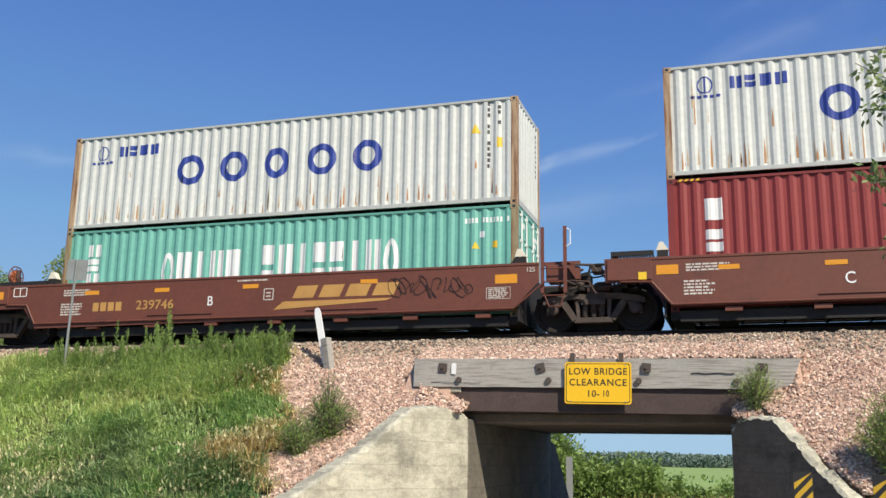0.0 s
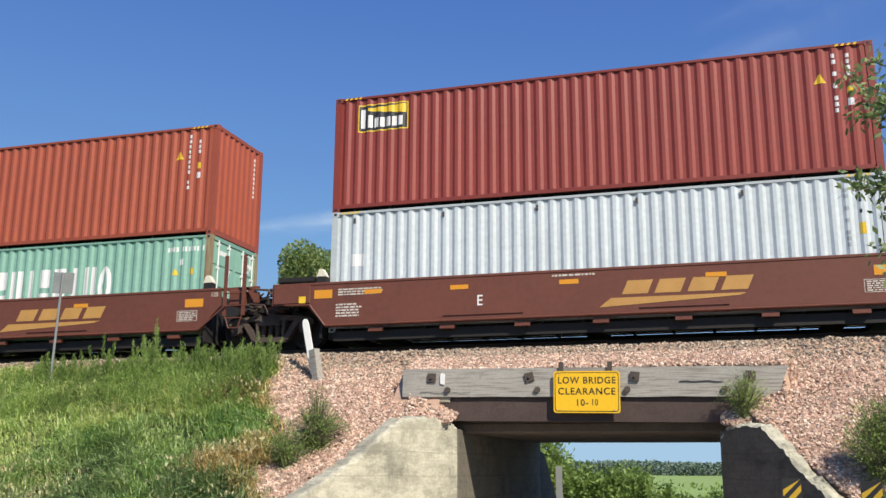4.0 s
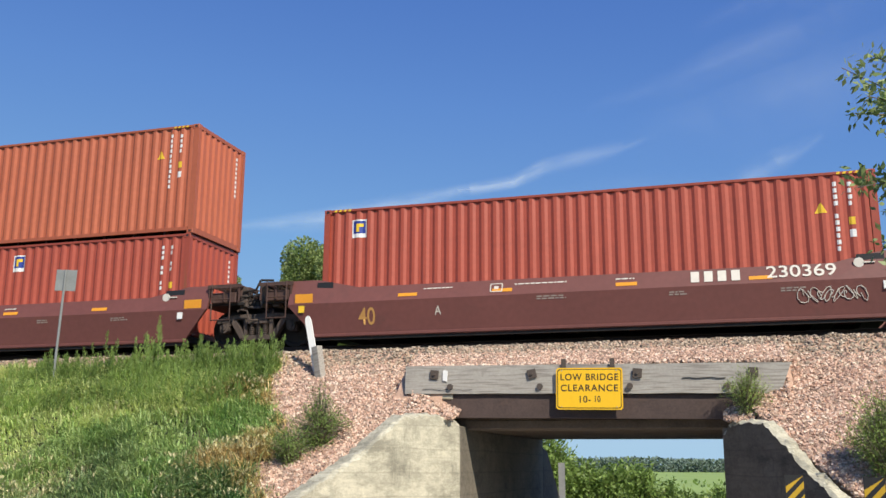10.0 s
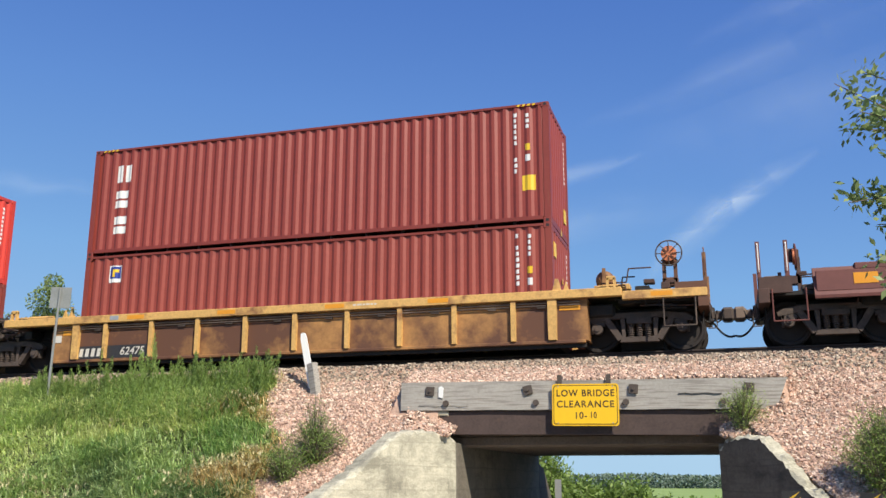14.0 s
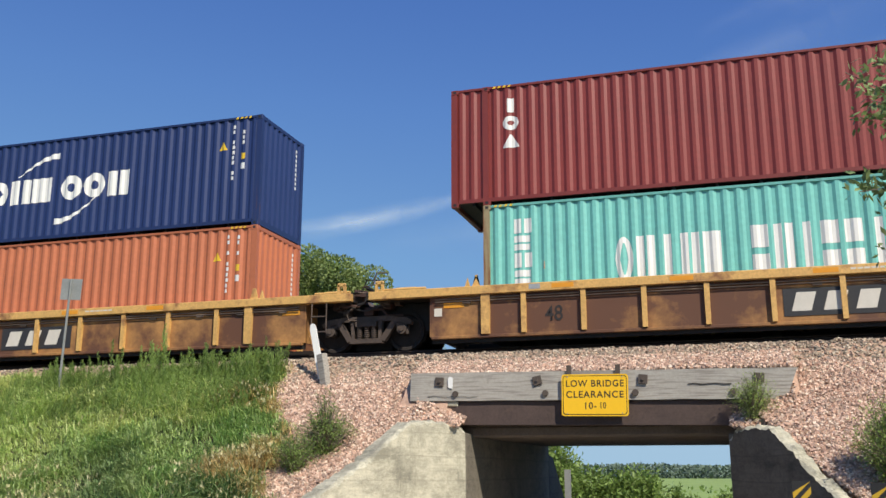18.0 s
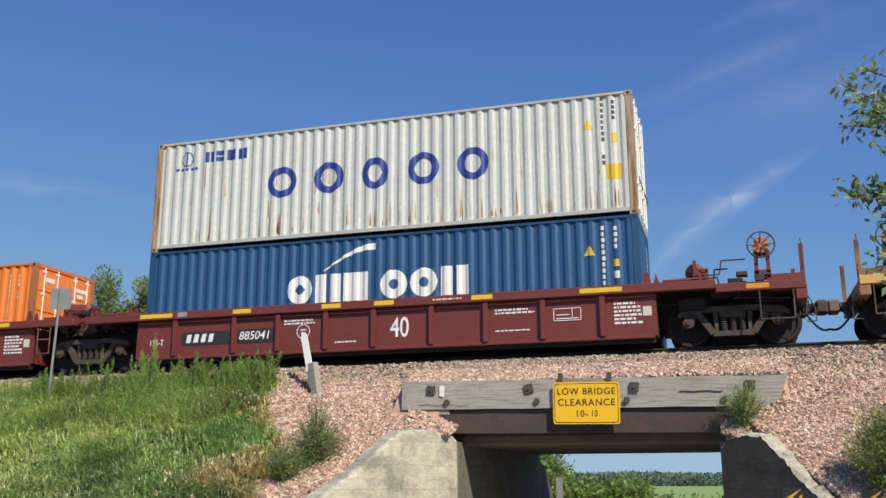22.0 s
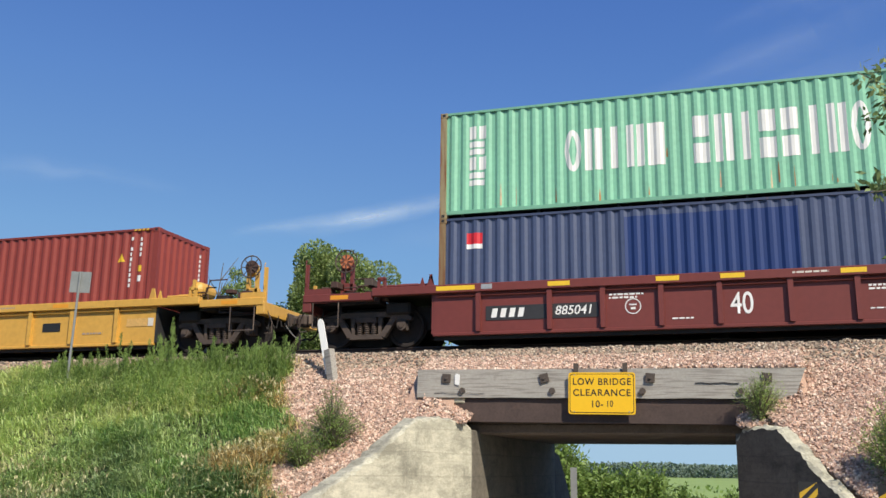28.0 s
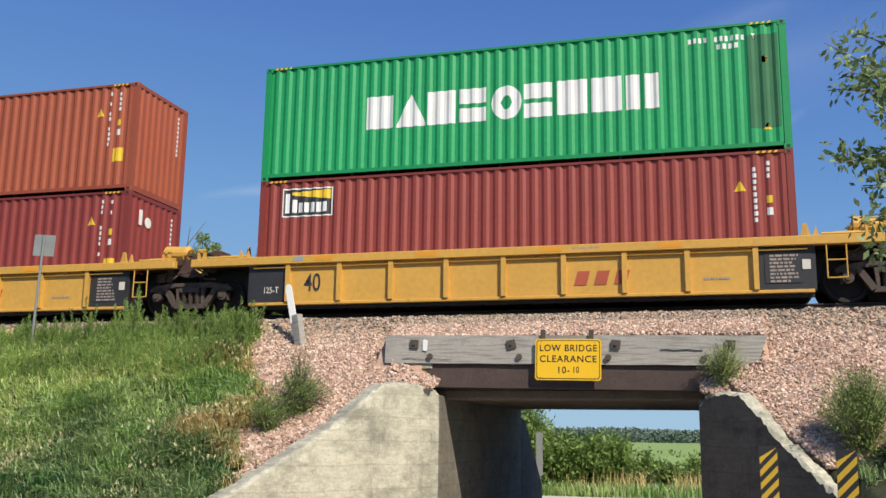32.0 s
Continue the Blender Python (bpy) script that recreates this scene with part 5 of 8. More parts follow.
        if end == "joint":
            lad = bmesh.new()
            for a in (edge + 0.25, edge + 0.62):
                rod(lad, (X(a), -1.50, 0.42), (X(a), -1.50, 1.12), 0.015, 6)
            for z in (0.42, 0.78):
                rod(lad, (X(edge + 0.25), -1.50, z), (X(edge + 0.62), -1.50, z), 0.015, 6)
            if sgn > 0:
                part("end_ladder", lad, M["steel_dark"] if colour != "yellow" else chord_m, car)
            else:
                lad.free()
            part("centre_sill", boxes((*span(edge - 0.05, stop + 0.2), -0.75, 0.75, 0.42, 1.12), bevel=0.02), M["iron"], car)
            part("coupling_arm", slab(bmesh.new(), [(X(stop - 0.5), 1.28), (X(stop), 1.28), (X(stop + 0.35), 0.9), (X(stop + 0.2), 0.84), (X(stop - 0.5), 1.05)], -0.6, 0.6), chord_m if colour == "yellow" and sgn > 0 else M["steel_dark"], car)
        else:
            coupler_end(car, sgn, chord_m if colour != "rusty" else CAR_PAINT["rusty"], "ttx", 13.6)
            add_truck(car, X(14.0))
            part("end_chord", boxes((*span(13.7, 15.45), -1.50, -1.36, 1.02, 1.20), bevel=0.01), chord_m, car)
            a, b = span(14.3, 14.75)
            plate(car, "reflector", M["orange_mark"], a, b, 1.06, 1.16, -1.501)
    if right == "joint":
        joint_gear(car, 12.192 + gap)
        add_truck(car, 12.192 + gap)
        if colour != "rusty":
            tank = bmesh.new()
            for (ya, ra), (yb, rb) in zip([(0.0, 0.13), (0.06, 0.20), (0.6, 0.20), (0.68, 0.14)], [(0.06, 0.20), (0.6, 0.20), (0.68, 0.14), (0.71, 0.02)]):
                rod(tank, (12.192 + gap - 0.80 + ya, -1.0, 1.55), (12.192 + gap - 0.80 + yb, -1.0, 1.52), ra, 14, rb)
            saddle = slab(bmesh.new(), [(12.192 + gap - 0.65, 1.36), (12.192 + gap - 0.05, 1.36), (12.192 + gap + 0.22, 0.98), (12.192 + gap - 0.12, 0.92)], -1.16, -1.08)
            bmesh.ops.recalc_face_normals(saddle, faces=saddle.faces)
            part("tank_saddle", saddle, pm if colour == "maroon" else M["grime"], car)
            for j in range(4):
                part("hose", bent(bmesh.new(), [Vector((12.192 + gap - 0.1 + 0.17 * i, -1.1 + 0.1 * j, 1.48 - 0.1 * j - (0.10 + 0.05 * j) * math.sin(math.pi * i / 5))) for i in range(6)], 0.022, 5), M["black"], car)
            part("air_reservoir", tank, chord_m if tank_shown else M["grime"], car, "rounded air reservoir")
    return rides(car, x, YC, RAIL), car


YELLOW_POSTS = (0.95, 2.23, 3.48, 4.78, 6.08, 7.40, 8.69, 9.98, 11.33)
MAROON_POSTS = (1.02, 2.62, 3.77, 4.99, 6.17, 7.55, 8.80, 10.08, 11.36)
RUSTY_POSTS = (0.1, 0.96, 2.27, 3.55, 4.83, 6.12, 7.44, 8.72, 10.0, 11.34, 12.2)


def fleet_number(car, x0, step, n, z0, z1, y, material, backing=None, lean=0.0, digits="", shift=0.0):
    """Four plain blocks for the owner's mark, then the digits, on a dark panel."""
    me = words(digits, z1 - z0).copy()
    slant = Matrix.Identity(4)
    slant[0][2] = 0.18
    me.transform(slant)
    me.materials.append(material)
    share("lettering", me, car, pose(x0 + step * (4.9 + 0.5 * len(digits)) + shift, y - 0.006, 0.5 * (z0 + z1)))
    for k in range(4):
        a = x0 + step * k
        part("mark_block", slab(bmesh.new(), [(a, z0), (a + step * 0.6, z0), (a + step * 0.6 + lean, z1), (a + lean, z1)], y - 0.004, y), material, car)
    if backing:
        plate(car, "number_panel", backing, x0 - 0.12, x0 + step * n + 0.1 + shift, z0 - 0.06, z1 + 0.06, y + 0.002, "dark number panel")


def block_mark(car, x0, z0, z1, y, material, step=0.42):
    for k in range(3):
        a = x0 + step * k
        part("mark_block", slab(bmesh.new(), [(a, z0), (a + 0.62 * step, z0), (a + 0.81 * step, z1), (a + 0.19 * step, z1)], y - 0.004, y), material, car)


def circle_mark(car, x, z, r, y, material):
    bm = bmesh.new()
    for k in range(20):
        a, b = k * math.tau / 20, (k + 1) * math.tau / 20
        vs = [bm.verts.new((x + rr * math.cos(t), y, z + rr * math.sin(t))) for rr, t in ((r, a), (r, b), (r * 0.88, b), (r * 0.88, a))]
        bm.faces.new(vs)
    box(bm, x - r * 0.45, x + r * 0.45, y - 0.002, y, z + 0.02, z + 0.05)
    box(bm, x - r * 0.3, x + r * 0.3, y - 0.002, y, z - 0.07, z - 0.02)
    part("round_mark", bm, material, car)


def make_cars():
    smooth_car(-1.39, "C", "joint", "joint", seed=10, scrawl=True, letter_x=3.50)
    smooth_car(-16.88, "B", "coupler", "joint", number="239746", seed=20, scrawl=True, number_shift=-0.28)
    smooth_car(-36.60, "A", "joint", "coupler", number="238708", seed=30)
    smooth_car(-52.05, "E", "joint", "joint", seed=40)
    smooth_car(-67.47, "D", "joint", "joint", seed=50)
    smooth_car(-83.08, "C", "joint", "joint", seed=60, scrawl=True, band=False, letter_x=3.55)
    smooth_car(-98.37, "B", "coupler", "joint", number="238708", seed=70, scrawl=True)
    sloped_car(-118.15, "A", "joint", "coupler", seed=80)
    sloped_car(-133.94, "C", "joint", "joint", seed=90)
    sloped_car(-149.68, "B", "coupler", "joint", seed=100)
    for k, (x, l, r, pitch) in enumerate(((-169.40, "joint", "coupler", 16.8), (-186.20, "joint", "joint", 16.8), (-204.30, "joint", "joint", 18.1), (-222.25, "joint", "joint", 17.95), (-239.03, "coupler", "joint", 16.78))):
        ends = ((-0.6, 12.9), (-1.18, 12.9), (-1.16, 13.62), (-1.16, 13.62), (-0.35, 12.9))[k]
        _, car = post_car(x, "rusty", l, r, pitch, RUSTY_POSTS, *ends, seed=110 + k, left_gap=(2.304, 2.954, 2.88, 2.29, None)[k])
        y = -1.45
        if k in (2, 3):
            at = 6.45 if k == 2 else 5.15
            block_mark(car, at, 0.42, 0.80, -1.417, PALE, 0.60)
            plate(car, "mark_panel", CAR_PAINT["black"], at - 0.15, at + 2.0, 0.32, 0.88, -1.414, "dark panel")
            lettering("48", 0.34, SCRAWL_BLACK, car, 1.62, -1.417, 0.60, 0.85)
        if k in (0, 4):
            fleet_number(car, 0.2 if k == 0 else -0.2, 0.17, 10, 0.28, 0.48, -1.417, PALE, CAR_PAINT["black"], 0.03, "62475", 0.28 if k == 0 else 0.42)
        plate(car, "reflector", M["orange_mark"], ends[1] - 0.55, ends[1] - 0.1, 0.86, 0.98, -1.417)
        plate(car, "placard", PALE, ends[0] + 0.06, ends[0] + 0.24, 0.66, 0.84, -1.417, "pale placard")
        plate(car, "reflector", M["orange_mark"], ends[0] + 0.28, ends[0] + 0.75, 0.84, 0.96, -1.417)
    for k, (x, l, r) in enumerate(((-258.73, "joint", "coupler"), (-274.37, "joint", "joint"), (-290.12, "joint", "joint"), (-305.85, "joint", "joint"), (-321.56, "coupler", "joint"))):
        _, car = post_car(x, "maroon", l, r, 15.75, MAROON_POSTS, seed=130 + k)
        number = k in (0, 4)
        lettering("40", 0.46, M["white"], car, (6.78 if k == 0 else 6.6) if number else 1.6, -1.417, 0.62, 0.72)
        if k != 4:
            lettering("125-T", 0.15, M["white"], car, 0.48, -1.417, 0.55, 0.8)
        if number:
            fleet_number(car, 1.3, 0.2, 10, 0.52, 0.72, -1.417, M["white"], CAR_PAINT["black"], 0.04, "885041", 0.27)
            circle_mark(car, 4.4, 0.66, 0.17, -1.417, M["white"])
            bm = bmesh.new()
            for q in ((10.3, 10.9, 0.60, 0.615), (10.3, 10.9, 0.86, 0.875), (10.3, 10.315, 0.6, 0.875), (10.885, 10.9, 0.6, 0.875), (10.7, 10.715, 0.68, 0.86), (10.36, 10.64, 0.72, 0.74), (10.36, 10.84, 0.64, 0.66)):
                box(bm, q[0], q[1], -1.421, -1.417, q[2], q[3])
            part("card_frame", bm, M["white"], car)
        for j, (a, b, z0, z1, n) in enumerate(((3.9, 4.7, 0.82, 0.96, 2), (9.0, 9.9, 0.80, 0.94, 2), (9.0, 10.0, 0.42, 0.47, 1), (11.6, 12.2, 0.45, 0.95, 6), (5.2, 5.8, 0.34, 0.40, 1))):
            bars(car, M["white"], a, b, z0, z1, n, -1.417, 200 + 10 * k + j)
        plate(car, "placard", PALE, 12.2, 12.38, 0.62, 0.82, -1.418, "pale placard")
    for k, (x, l, r) in enumerate(((-341.31, "joint", "coupler"), (-357.01, "joint", "joint"), (-372.83, "joint", "joint"), (-388.65, "joint", "joint"))):
        _, car = post_car(x, "yellow", l, r, 15.8, YELLOW_POSTS, seed=150 + k, dark_end=k > 0, tank_shown=k != 1)
        lettering("40", 0.42, CAR_PAINT["black"], car, 1.55 if k else 6.75, -1.417, 0.64, 0.72)
        lettering("125-T", 0.15, PALE, car, 0.5, -1.417, 0.50, 0.8)
        if k == 0:
            fleet_number(car, 1.35, 0.2, 10, 0.45, 0.64, -1.417, M["white"], CAR_PAINT["black"], 0.04, "748142")
            plate(car, "card_holder", M["black"], 9.05, 9.6, 0.56, 0.78, -1.417, "black card holder")
        else:
            block_mark(car, 7.62, 0.42, 0.72, -1.417, RED_MARK)
        if k:
            plate(car, "stencil_panel", CAR_PAINT["black"], 11.5, 12.2, 0.35, 0.95, -1.417, "black stencil panel")
            bars(car, SCRAWL, 11.6, 12.15, 0.35, 0.95, 8, -1.4225, 300 + k)
        else:
            plate(car, "repaired_patch", CAR_PAINT["rusty_chord"], 11.6, 12.2, 0.62, 0.82, -1.417, "scuffed brown patch")
        plate(car, "placard", PALE, 12.22, 12.38, 0.62, 0.82, -1.418, "pale placard")
        bars(car, SCRAWL, 10.3, 11.0, 0.44, 0.52, 1, -1.417, 320 + k)
        if k == 1:
            rnd = random.Random(9)
            spray = []
            for j in range(26):
                spray.append((0.12 + 0.028 * j + rnd.uniform(-0.1, 0.1), rnd.uniform(0.30, 0.92)))
            for p0, p1 in zip(YELLOW_POSTS[1:-1], YELLOW_POSTS[2:]):
                if abs(p0 - 7.40) < 0.01:
                    continue
                sc = bmesh.new()
                pts = [Vector((p0 + 0.08 + u, -1.424, z)) for u, z in spray]
                pts += [Vector((p0 + 0.72 + 0.28 * math.sin(a * 0.35), -1.424, 0.60 + 0.34 * math.cos(a * 0.35))) for a in range(0, 12)]
                bent(sc, pts, 0.013, 4)
                part("scrawl", sc, SCRAWL_BLACK, car, "black sprayed scrawl")
                ov = bmesh.new()
                bent(ov, [Vector((p0 + 0.6 + 0.11 * math.cos(a * math.tau / 10), -1.54, 1.2 + 0.05 * math.sin(a * math.tau / 10))) for a in range(11)], 0.010, 4)
                part("scrawl", ov, SCRAWL_BLACK, car, "black sprayed loop")


make_cars()


# ---- containers ----
PITCH, DEEP = 0.2778, 0.036


def corrugation(u):
    """Depth of the pressed sheet at u along it."""
    v = (u / PITCH) % 1.0
    if v < 0.26:
        return 0.0
    if v < 0.5:
        return DEEP * (v - 0.26) / 0.24
    if v < 0.76:
        return DEEP
    return DEEP * (1 - (v - 0.76) / 0.24)


def sheet_stations(a, b, fine=9.9):
    cuts = {a, b}
    k = math.floor(a / PITCH)
    while k * PITCH < b:
        for v in (0.0, 0.26, 0.5, 0.76):
            u = (k + v) * PITCH
            if a + 1e-4 < u < b - 1e-4:
                cuts.add(u)
        k += 1
    out = sorted(cuts)
    if fine < 1:
        more = []
        for p, q in zip(out, out[1:]):
            n = max(1, math.ceil((q - p) / fine))
            more += [p + (q - p) * i / n for i in range(n)]
        out = more + [out[-1]]
    return out


def corrugated(bm, a, b, z0, z1, place):
    """A pressed sheet from a to b and z0 to z1; place(u, depth, z) gives the spot."""
    prev = None
    for u in sheet_stations(a, b):
        d = corrugation(u)
        col = (bm.verts.new(place(u, d, z0)), bm.verts.new(place(u, d, z1)))
        if prev:
            bm.faces.new((prev[0], col[0], col[1], prev[1]))
        prev = col
    return bm


STD, HC, L40, HALF = 2.591, 2.896, 12.192, 1.219
PAINTS = {}


def paint(colour, rust=0.15):
    key = (colour, rust)
    if key not in PAINTS:
        PAINTS[key] = mat("container_paint", colour, 0.5, vary=0.12, scale=0.7, stain=RUST if rust > 0.2 else tuple(v * 0.6 + 0.02 for v in colour), stain_amount=rust, stain_scale=1.1, streak=True)
    return PAINTS[key]


def decal(c, name, material, pieces, label="", fine=0.04):
    """Paint on the pressed side: pieces of (from, to, spans(u)) that follow the sheet."""
    bm = bmesh.new()
    for a, b, spans in pieces:
        prev = None
        for u in sheet_stations(a, b, fine):
            y = -HALF + 0.012 + corrugation(u) - 0.004
            col = [(bm.verts.new((u, y, z0)), bm.verts.new((u, y, z1))) for z0, z1 in spans(u)]
            if prev:
                for p, q in zip(prev, col):
                    bm.faces.new((p[0], q[0], q[1], p[1]))
            prev = col
    return part(name, bm, material, c, label)


def rect(a, b, z0, z1):
    return (a, b, lambda u: [(z0, z1)])


def ring(cx, cz, rx, rz, w):
    def spans(u):
        t = min(1.0, abs(u - cx) / rx)
        ho = rz * math.sqrt(1 - t * t)
        ti = abs(u - cx) / (rx - w)
        hi = (rz - w) * math.sqrt(1 - ti * ti) if ti < 1 else 0.0
        return [(cz - ho, cz - hi), (cz + hi, cz + ho)]
    return (cx - rx, cx + rx, spans)


def swoosh(a, b, z0, z1, thick):
    def spans(u):
        t = (u - a) / (b - a)
        z = z0 + (z1 - z0) * math.sin(t * math.pi / 2)
        w = thick * (0.15 + 0.85 * t)
        return [(z - w, z)]
    return (a, b, spans)


def swoosh_low(a, b, z0, z1, thick):
    def spans(u):
        t = (u - a) / (b - a)
        z = z0 + (z1 - z0) * (1 - math.cos(t * math.pi / 2))
        w = thick * (1 - 0.85 * t)
        return [(z, z + w)]
    return (a, b, spans)


def block(ch, a, b, z0, z1):
    """A plain shape that stands for one painted character: thick ring, wedge, narrow bar or block."""
    w, h = b - a, z1 - z0
    if ch == "o":
        return [ring((a + b) / 2, (z0 + z1) / 2, w / 2, h / 2, min(w, h) * 0.33)]
    if ch == "v":
        return [(a, b, lambda u: [(z0, z0 + h * max(0.08, 1 - 0.92 * abs(u - (a + b) / 2) / (w / 2)))])]
    if ch == "i":
        return [rect(a + 0.3 * w, b - 0.3 * w, z0, z1)]
    if ch == "e":
        return [rect(a, b - 0.1 * w, z0, z0 + 0.42 * h), rect(a, b - 0.1 * w, z0 + 0.55 * h, z1)]
    if ch == "n":
        return [rect(a, a + 0.42 * w, z0, z1), rect(b - 0.42 * w, b, z0, z1)]
    return [rect(a, b - 0.06 * w, z0, z1)]


def row_of_blocks(c, material, pattern, a, b, z0, z1, gap=0.14, name="letter_block"):
    n = len(pattern)
    w = (b - a) / (n - gap)
    for k, ch in enumerate(pattern):
        if ch == " ":
            continue
        decal(c, name, material, block(ch, a + w * k, a + w * (k + 1 - gap), z0, z1))


def column_of_blocks(c, material, pattern, a, b, z0, z1, gap=0.16):
    n = len(pattern)
    h = (z1 - z0) / (n - gap)
    for k, ch in enumerate(pattern):
        top = z1 - h * k
        decal(c, "letter_block", material, block(ch, a, b, top - h * (1 - gap), top))


def small_column(c, material, a, z0, z1, n, wide=0.085, seed=0):
    rnd = random.Random(seed)
    h = (z1 - z0) / n
    pieces = []
    for k in range(n):
        if rnd.random() < 0.12:
            continue
        pieces.append(rect(a, a + wide * rnd.uniform(0.7, 1.0), z1 - h * k - h * 0.68, z1 - h * k))
    decal(c, "serial_mark", material, pieces)


def triangle_mark(c, a, z, r=0.12):
    decal(c, "warning_triangle", M["yellow_mark"], [(a - r, a + r, lambda u: [(z, z + 2 * r * max(0.02, 1 - abs(u - a) / r))])], "small yellow warning triangle")


def end_marks(c, H, seed, square=True, col=None):
    """The usual stencils near the right end."""
    rnd = random.Random(seed)
    col = col or M["white"]
    small_column(c, col, 11.36, H - 1.72, H - 0.22, 11, seed=seed)
    small_column(c, col, 11.64, H - 0.78, H - 0.24, 4, seed=seed + 1)
    decal(c, "hazard_label", M["yellow_mark"], [rect(11.62, 11.74, H - 1.14, H - 0.98)])
    decal(c, "white_label", M["white"], [rect(11.62, 11.74, H - 1.40, H - 1.24)])
    if rnd.random() < 0.75:
        triangle_mark(c, 11.1, H - 0.86)
    if square:
        decal(c, "yellow_label", M["yellow_mark"], [rect(11.54, 11.85, H - 2.1, H - 1.74)], "square yellow label")


def height_marks(c, H, length):
    for a in (0.25, length - 0.75):
        bm = bmesh.new()
        for k in range(4):
            x = a + 0.12 * k
            slab(bm, [(x, H - 0.065), (x + 0.06, H - 0.065), (x + 0.09, H - 0.015), (x + 0.03, H - 0.015)], -HALF - 0.006, -HALF - 0.001)
        part("height_stripe", bm, M["yellow_mark"], c, "yellow stripes")




def container(x, z, tall, colour, label, length=L40, rust=0.15, doors="right", frame_colour=None, rods=None, over=0.0):
    c = thing("shipping_container", label, "shipping container", "containers on the train")
    pm = paint(colour, rust)
    fm = paint(frame_colour or tuple(v * 0.85 for v in colour), min(0.9, rust + (0.2 if frame_colour is None else 0.5)))
    rm_rail = paint(tuple(v * 0.8 for v in colour), min(0.9, rust + 0.1))
    L, H, W = length, tall, HALF
    a0, a1 = -over, L + over
    part("side_panel", corrugated(bmesh.new(), a0 + 0.13, a1 - 0.13, 0.15, H - 0.06, lambda u, d, zz: (u, -W + 0.012 + d, zz)), pm, c)
    part("side_panel", corrugated(bmesh.new(), a0 + 0.13, a1 - 0.13, 0.15, H - 0.06, lambda u, d, zz: (L - u, W - 0.012 - d, zz)), pm, c)
    for end in (0, 1):
        xe = a1 - 0.014 if end else a0 + 0.014
        sg = -1 if end else 1
        if (doors == "right") == bool(end):
            for ya, yb in ((-W + 0.1, -0.008), (0.008, W - 0.1)):
                bm = bmesh.new()
                box(bm, min(xe + sg * 0.02, xe + sg * 0.06), max(xe + sg * 0.02, xe + sg * 0.06), ya, yb, 0.16, H - 0.13)
                n = 4
                hh = (H - 0.42) / n
                for k in range(n):
                    z0 = 0.2 + hh * k
                    box(bm, min(xe, xe + sg * 0.025), max(xe, xe + sg * 0.025), ya + 0.06, yb - 0.06, z0 + 0.05, z0 + hh - 0.05, bevel=0.008)
                part("door_leaf", bm, pm, c)
            rm = rods or M["white"]
            for y in (-0.88, -0.36, 0.36, 0.88):
                bm = bmesh.new()
                rod(bm, (xe - sg * 0.03, y, 0.12), (xe - sg * 0.03, y, H - 0.10), 0.020, 6)
                for zz in (0.2, 0.8, H - 0.8, H - 0.2):
                    box(bm, min(xe - sg * 0.05, xe), max(xe - sg * 0.05, xe), y - 0.05, y + 0.05, zz - 0.03, zz + 0.03)
                part("lock_rod", bm, rm, c)
                bm = bmesh.new()
                rod(bm, (xe - sg * 0.05, y, 0.95), (xe - sg * 0.06, y + 0.34, 0.88), 0.014, 5)
                part("door_handle", bm, M["iron"], c)
            bm = bmesh.new()
            for q in ((0.45, 0.9, H - 0.5, H - 0.4), (0.5, 0.75, H - 0.66, H - 0.57), (0.42, 0.62, H - 1.15, H - 1.10), (0.7, 0.98, H - 1.15, H - 1.10), (0.42, 0.66, H - 1.30, H - 1.24), (0.7, 0.95, H - 1.45, H - 1.40), (-0.8, -0.45, H - 0.45, H - 0.33)):
                box(bm, min(xe - sg * 0.004, xe), max(xe - sg * 0.004, xe), q[0], q[1], q[2], q[3])
            part("door_stencil", bm, M["white"] if sum(colour) < 1.2 else SCRAWL, c)
            bm = boxes((min(xe - sg * 0.005, xe), max(xe - sg * 0.005, xe), 0.66, 0.94, 0.95, 1.3))
            part("yellow_label", bm, M["yellow_mark"], c)
        else:
            part("end_panel", corrugated(bmesh.new(), 0.12, 2 * W - 0.12, 0.15, H - 0.1, lambda u, d, zz: (xe + sg * d, (u - W) * -sg, zz)), pm, c)
            bm = bmesh.new()
            for k in range(9):
                box(bm, min(xe - sg * 0.004, xe), max(xe - sg * 0.004, xe), 0.74, 0.81, H - 0.4 - 0.13 * k, H - 0.32 - 0.13 * k)
            part("serial_mark", bm, M["white"] if sum(colour) < 1.2 else CAR_PAINT["black"], c)
        part("end_header", boxes((min(xe, xe + sg * 0.09), max(xe, xe + sg * 0.09), -W + 0.13, W - 0.13, H - 0.11, H - 0.01)), rm_rail, c)
        part("end_sill", boxes((min(xe, xe + sg * 0.09), max(xe, xe + sg * 0.09), -W + 0.13, W - 0.13, 0.02, 0.16)), rm_rail, c)
    part("roof", boxes((a0 + 0.05, a1 - 0.05, -W + 0.05, W - 0.05, H - 0.045, H - 0.02)), pm, c)
    under = bmesh.new()
    box(under, a0 + 0.12, a1 - 0.12, -W + 0.08, W - 0.08, 0.10, 0.14)
    k = a0 + 0.5
    while k < a1 - 0.4:
        box(under, k, k + 0.06, -W + 0.08, W - 0.08, 0.02, 0.10)
        k += 0.9 if length > 7 else 1.2
    part("underframe", under, M["iron"], c)
    posts = [(a0, a0 + 0.15), (a1 - 0.15, a1)]
    if over:
        posts += [(0.0, 0.14), (L - 0.14, L)]
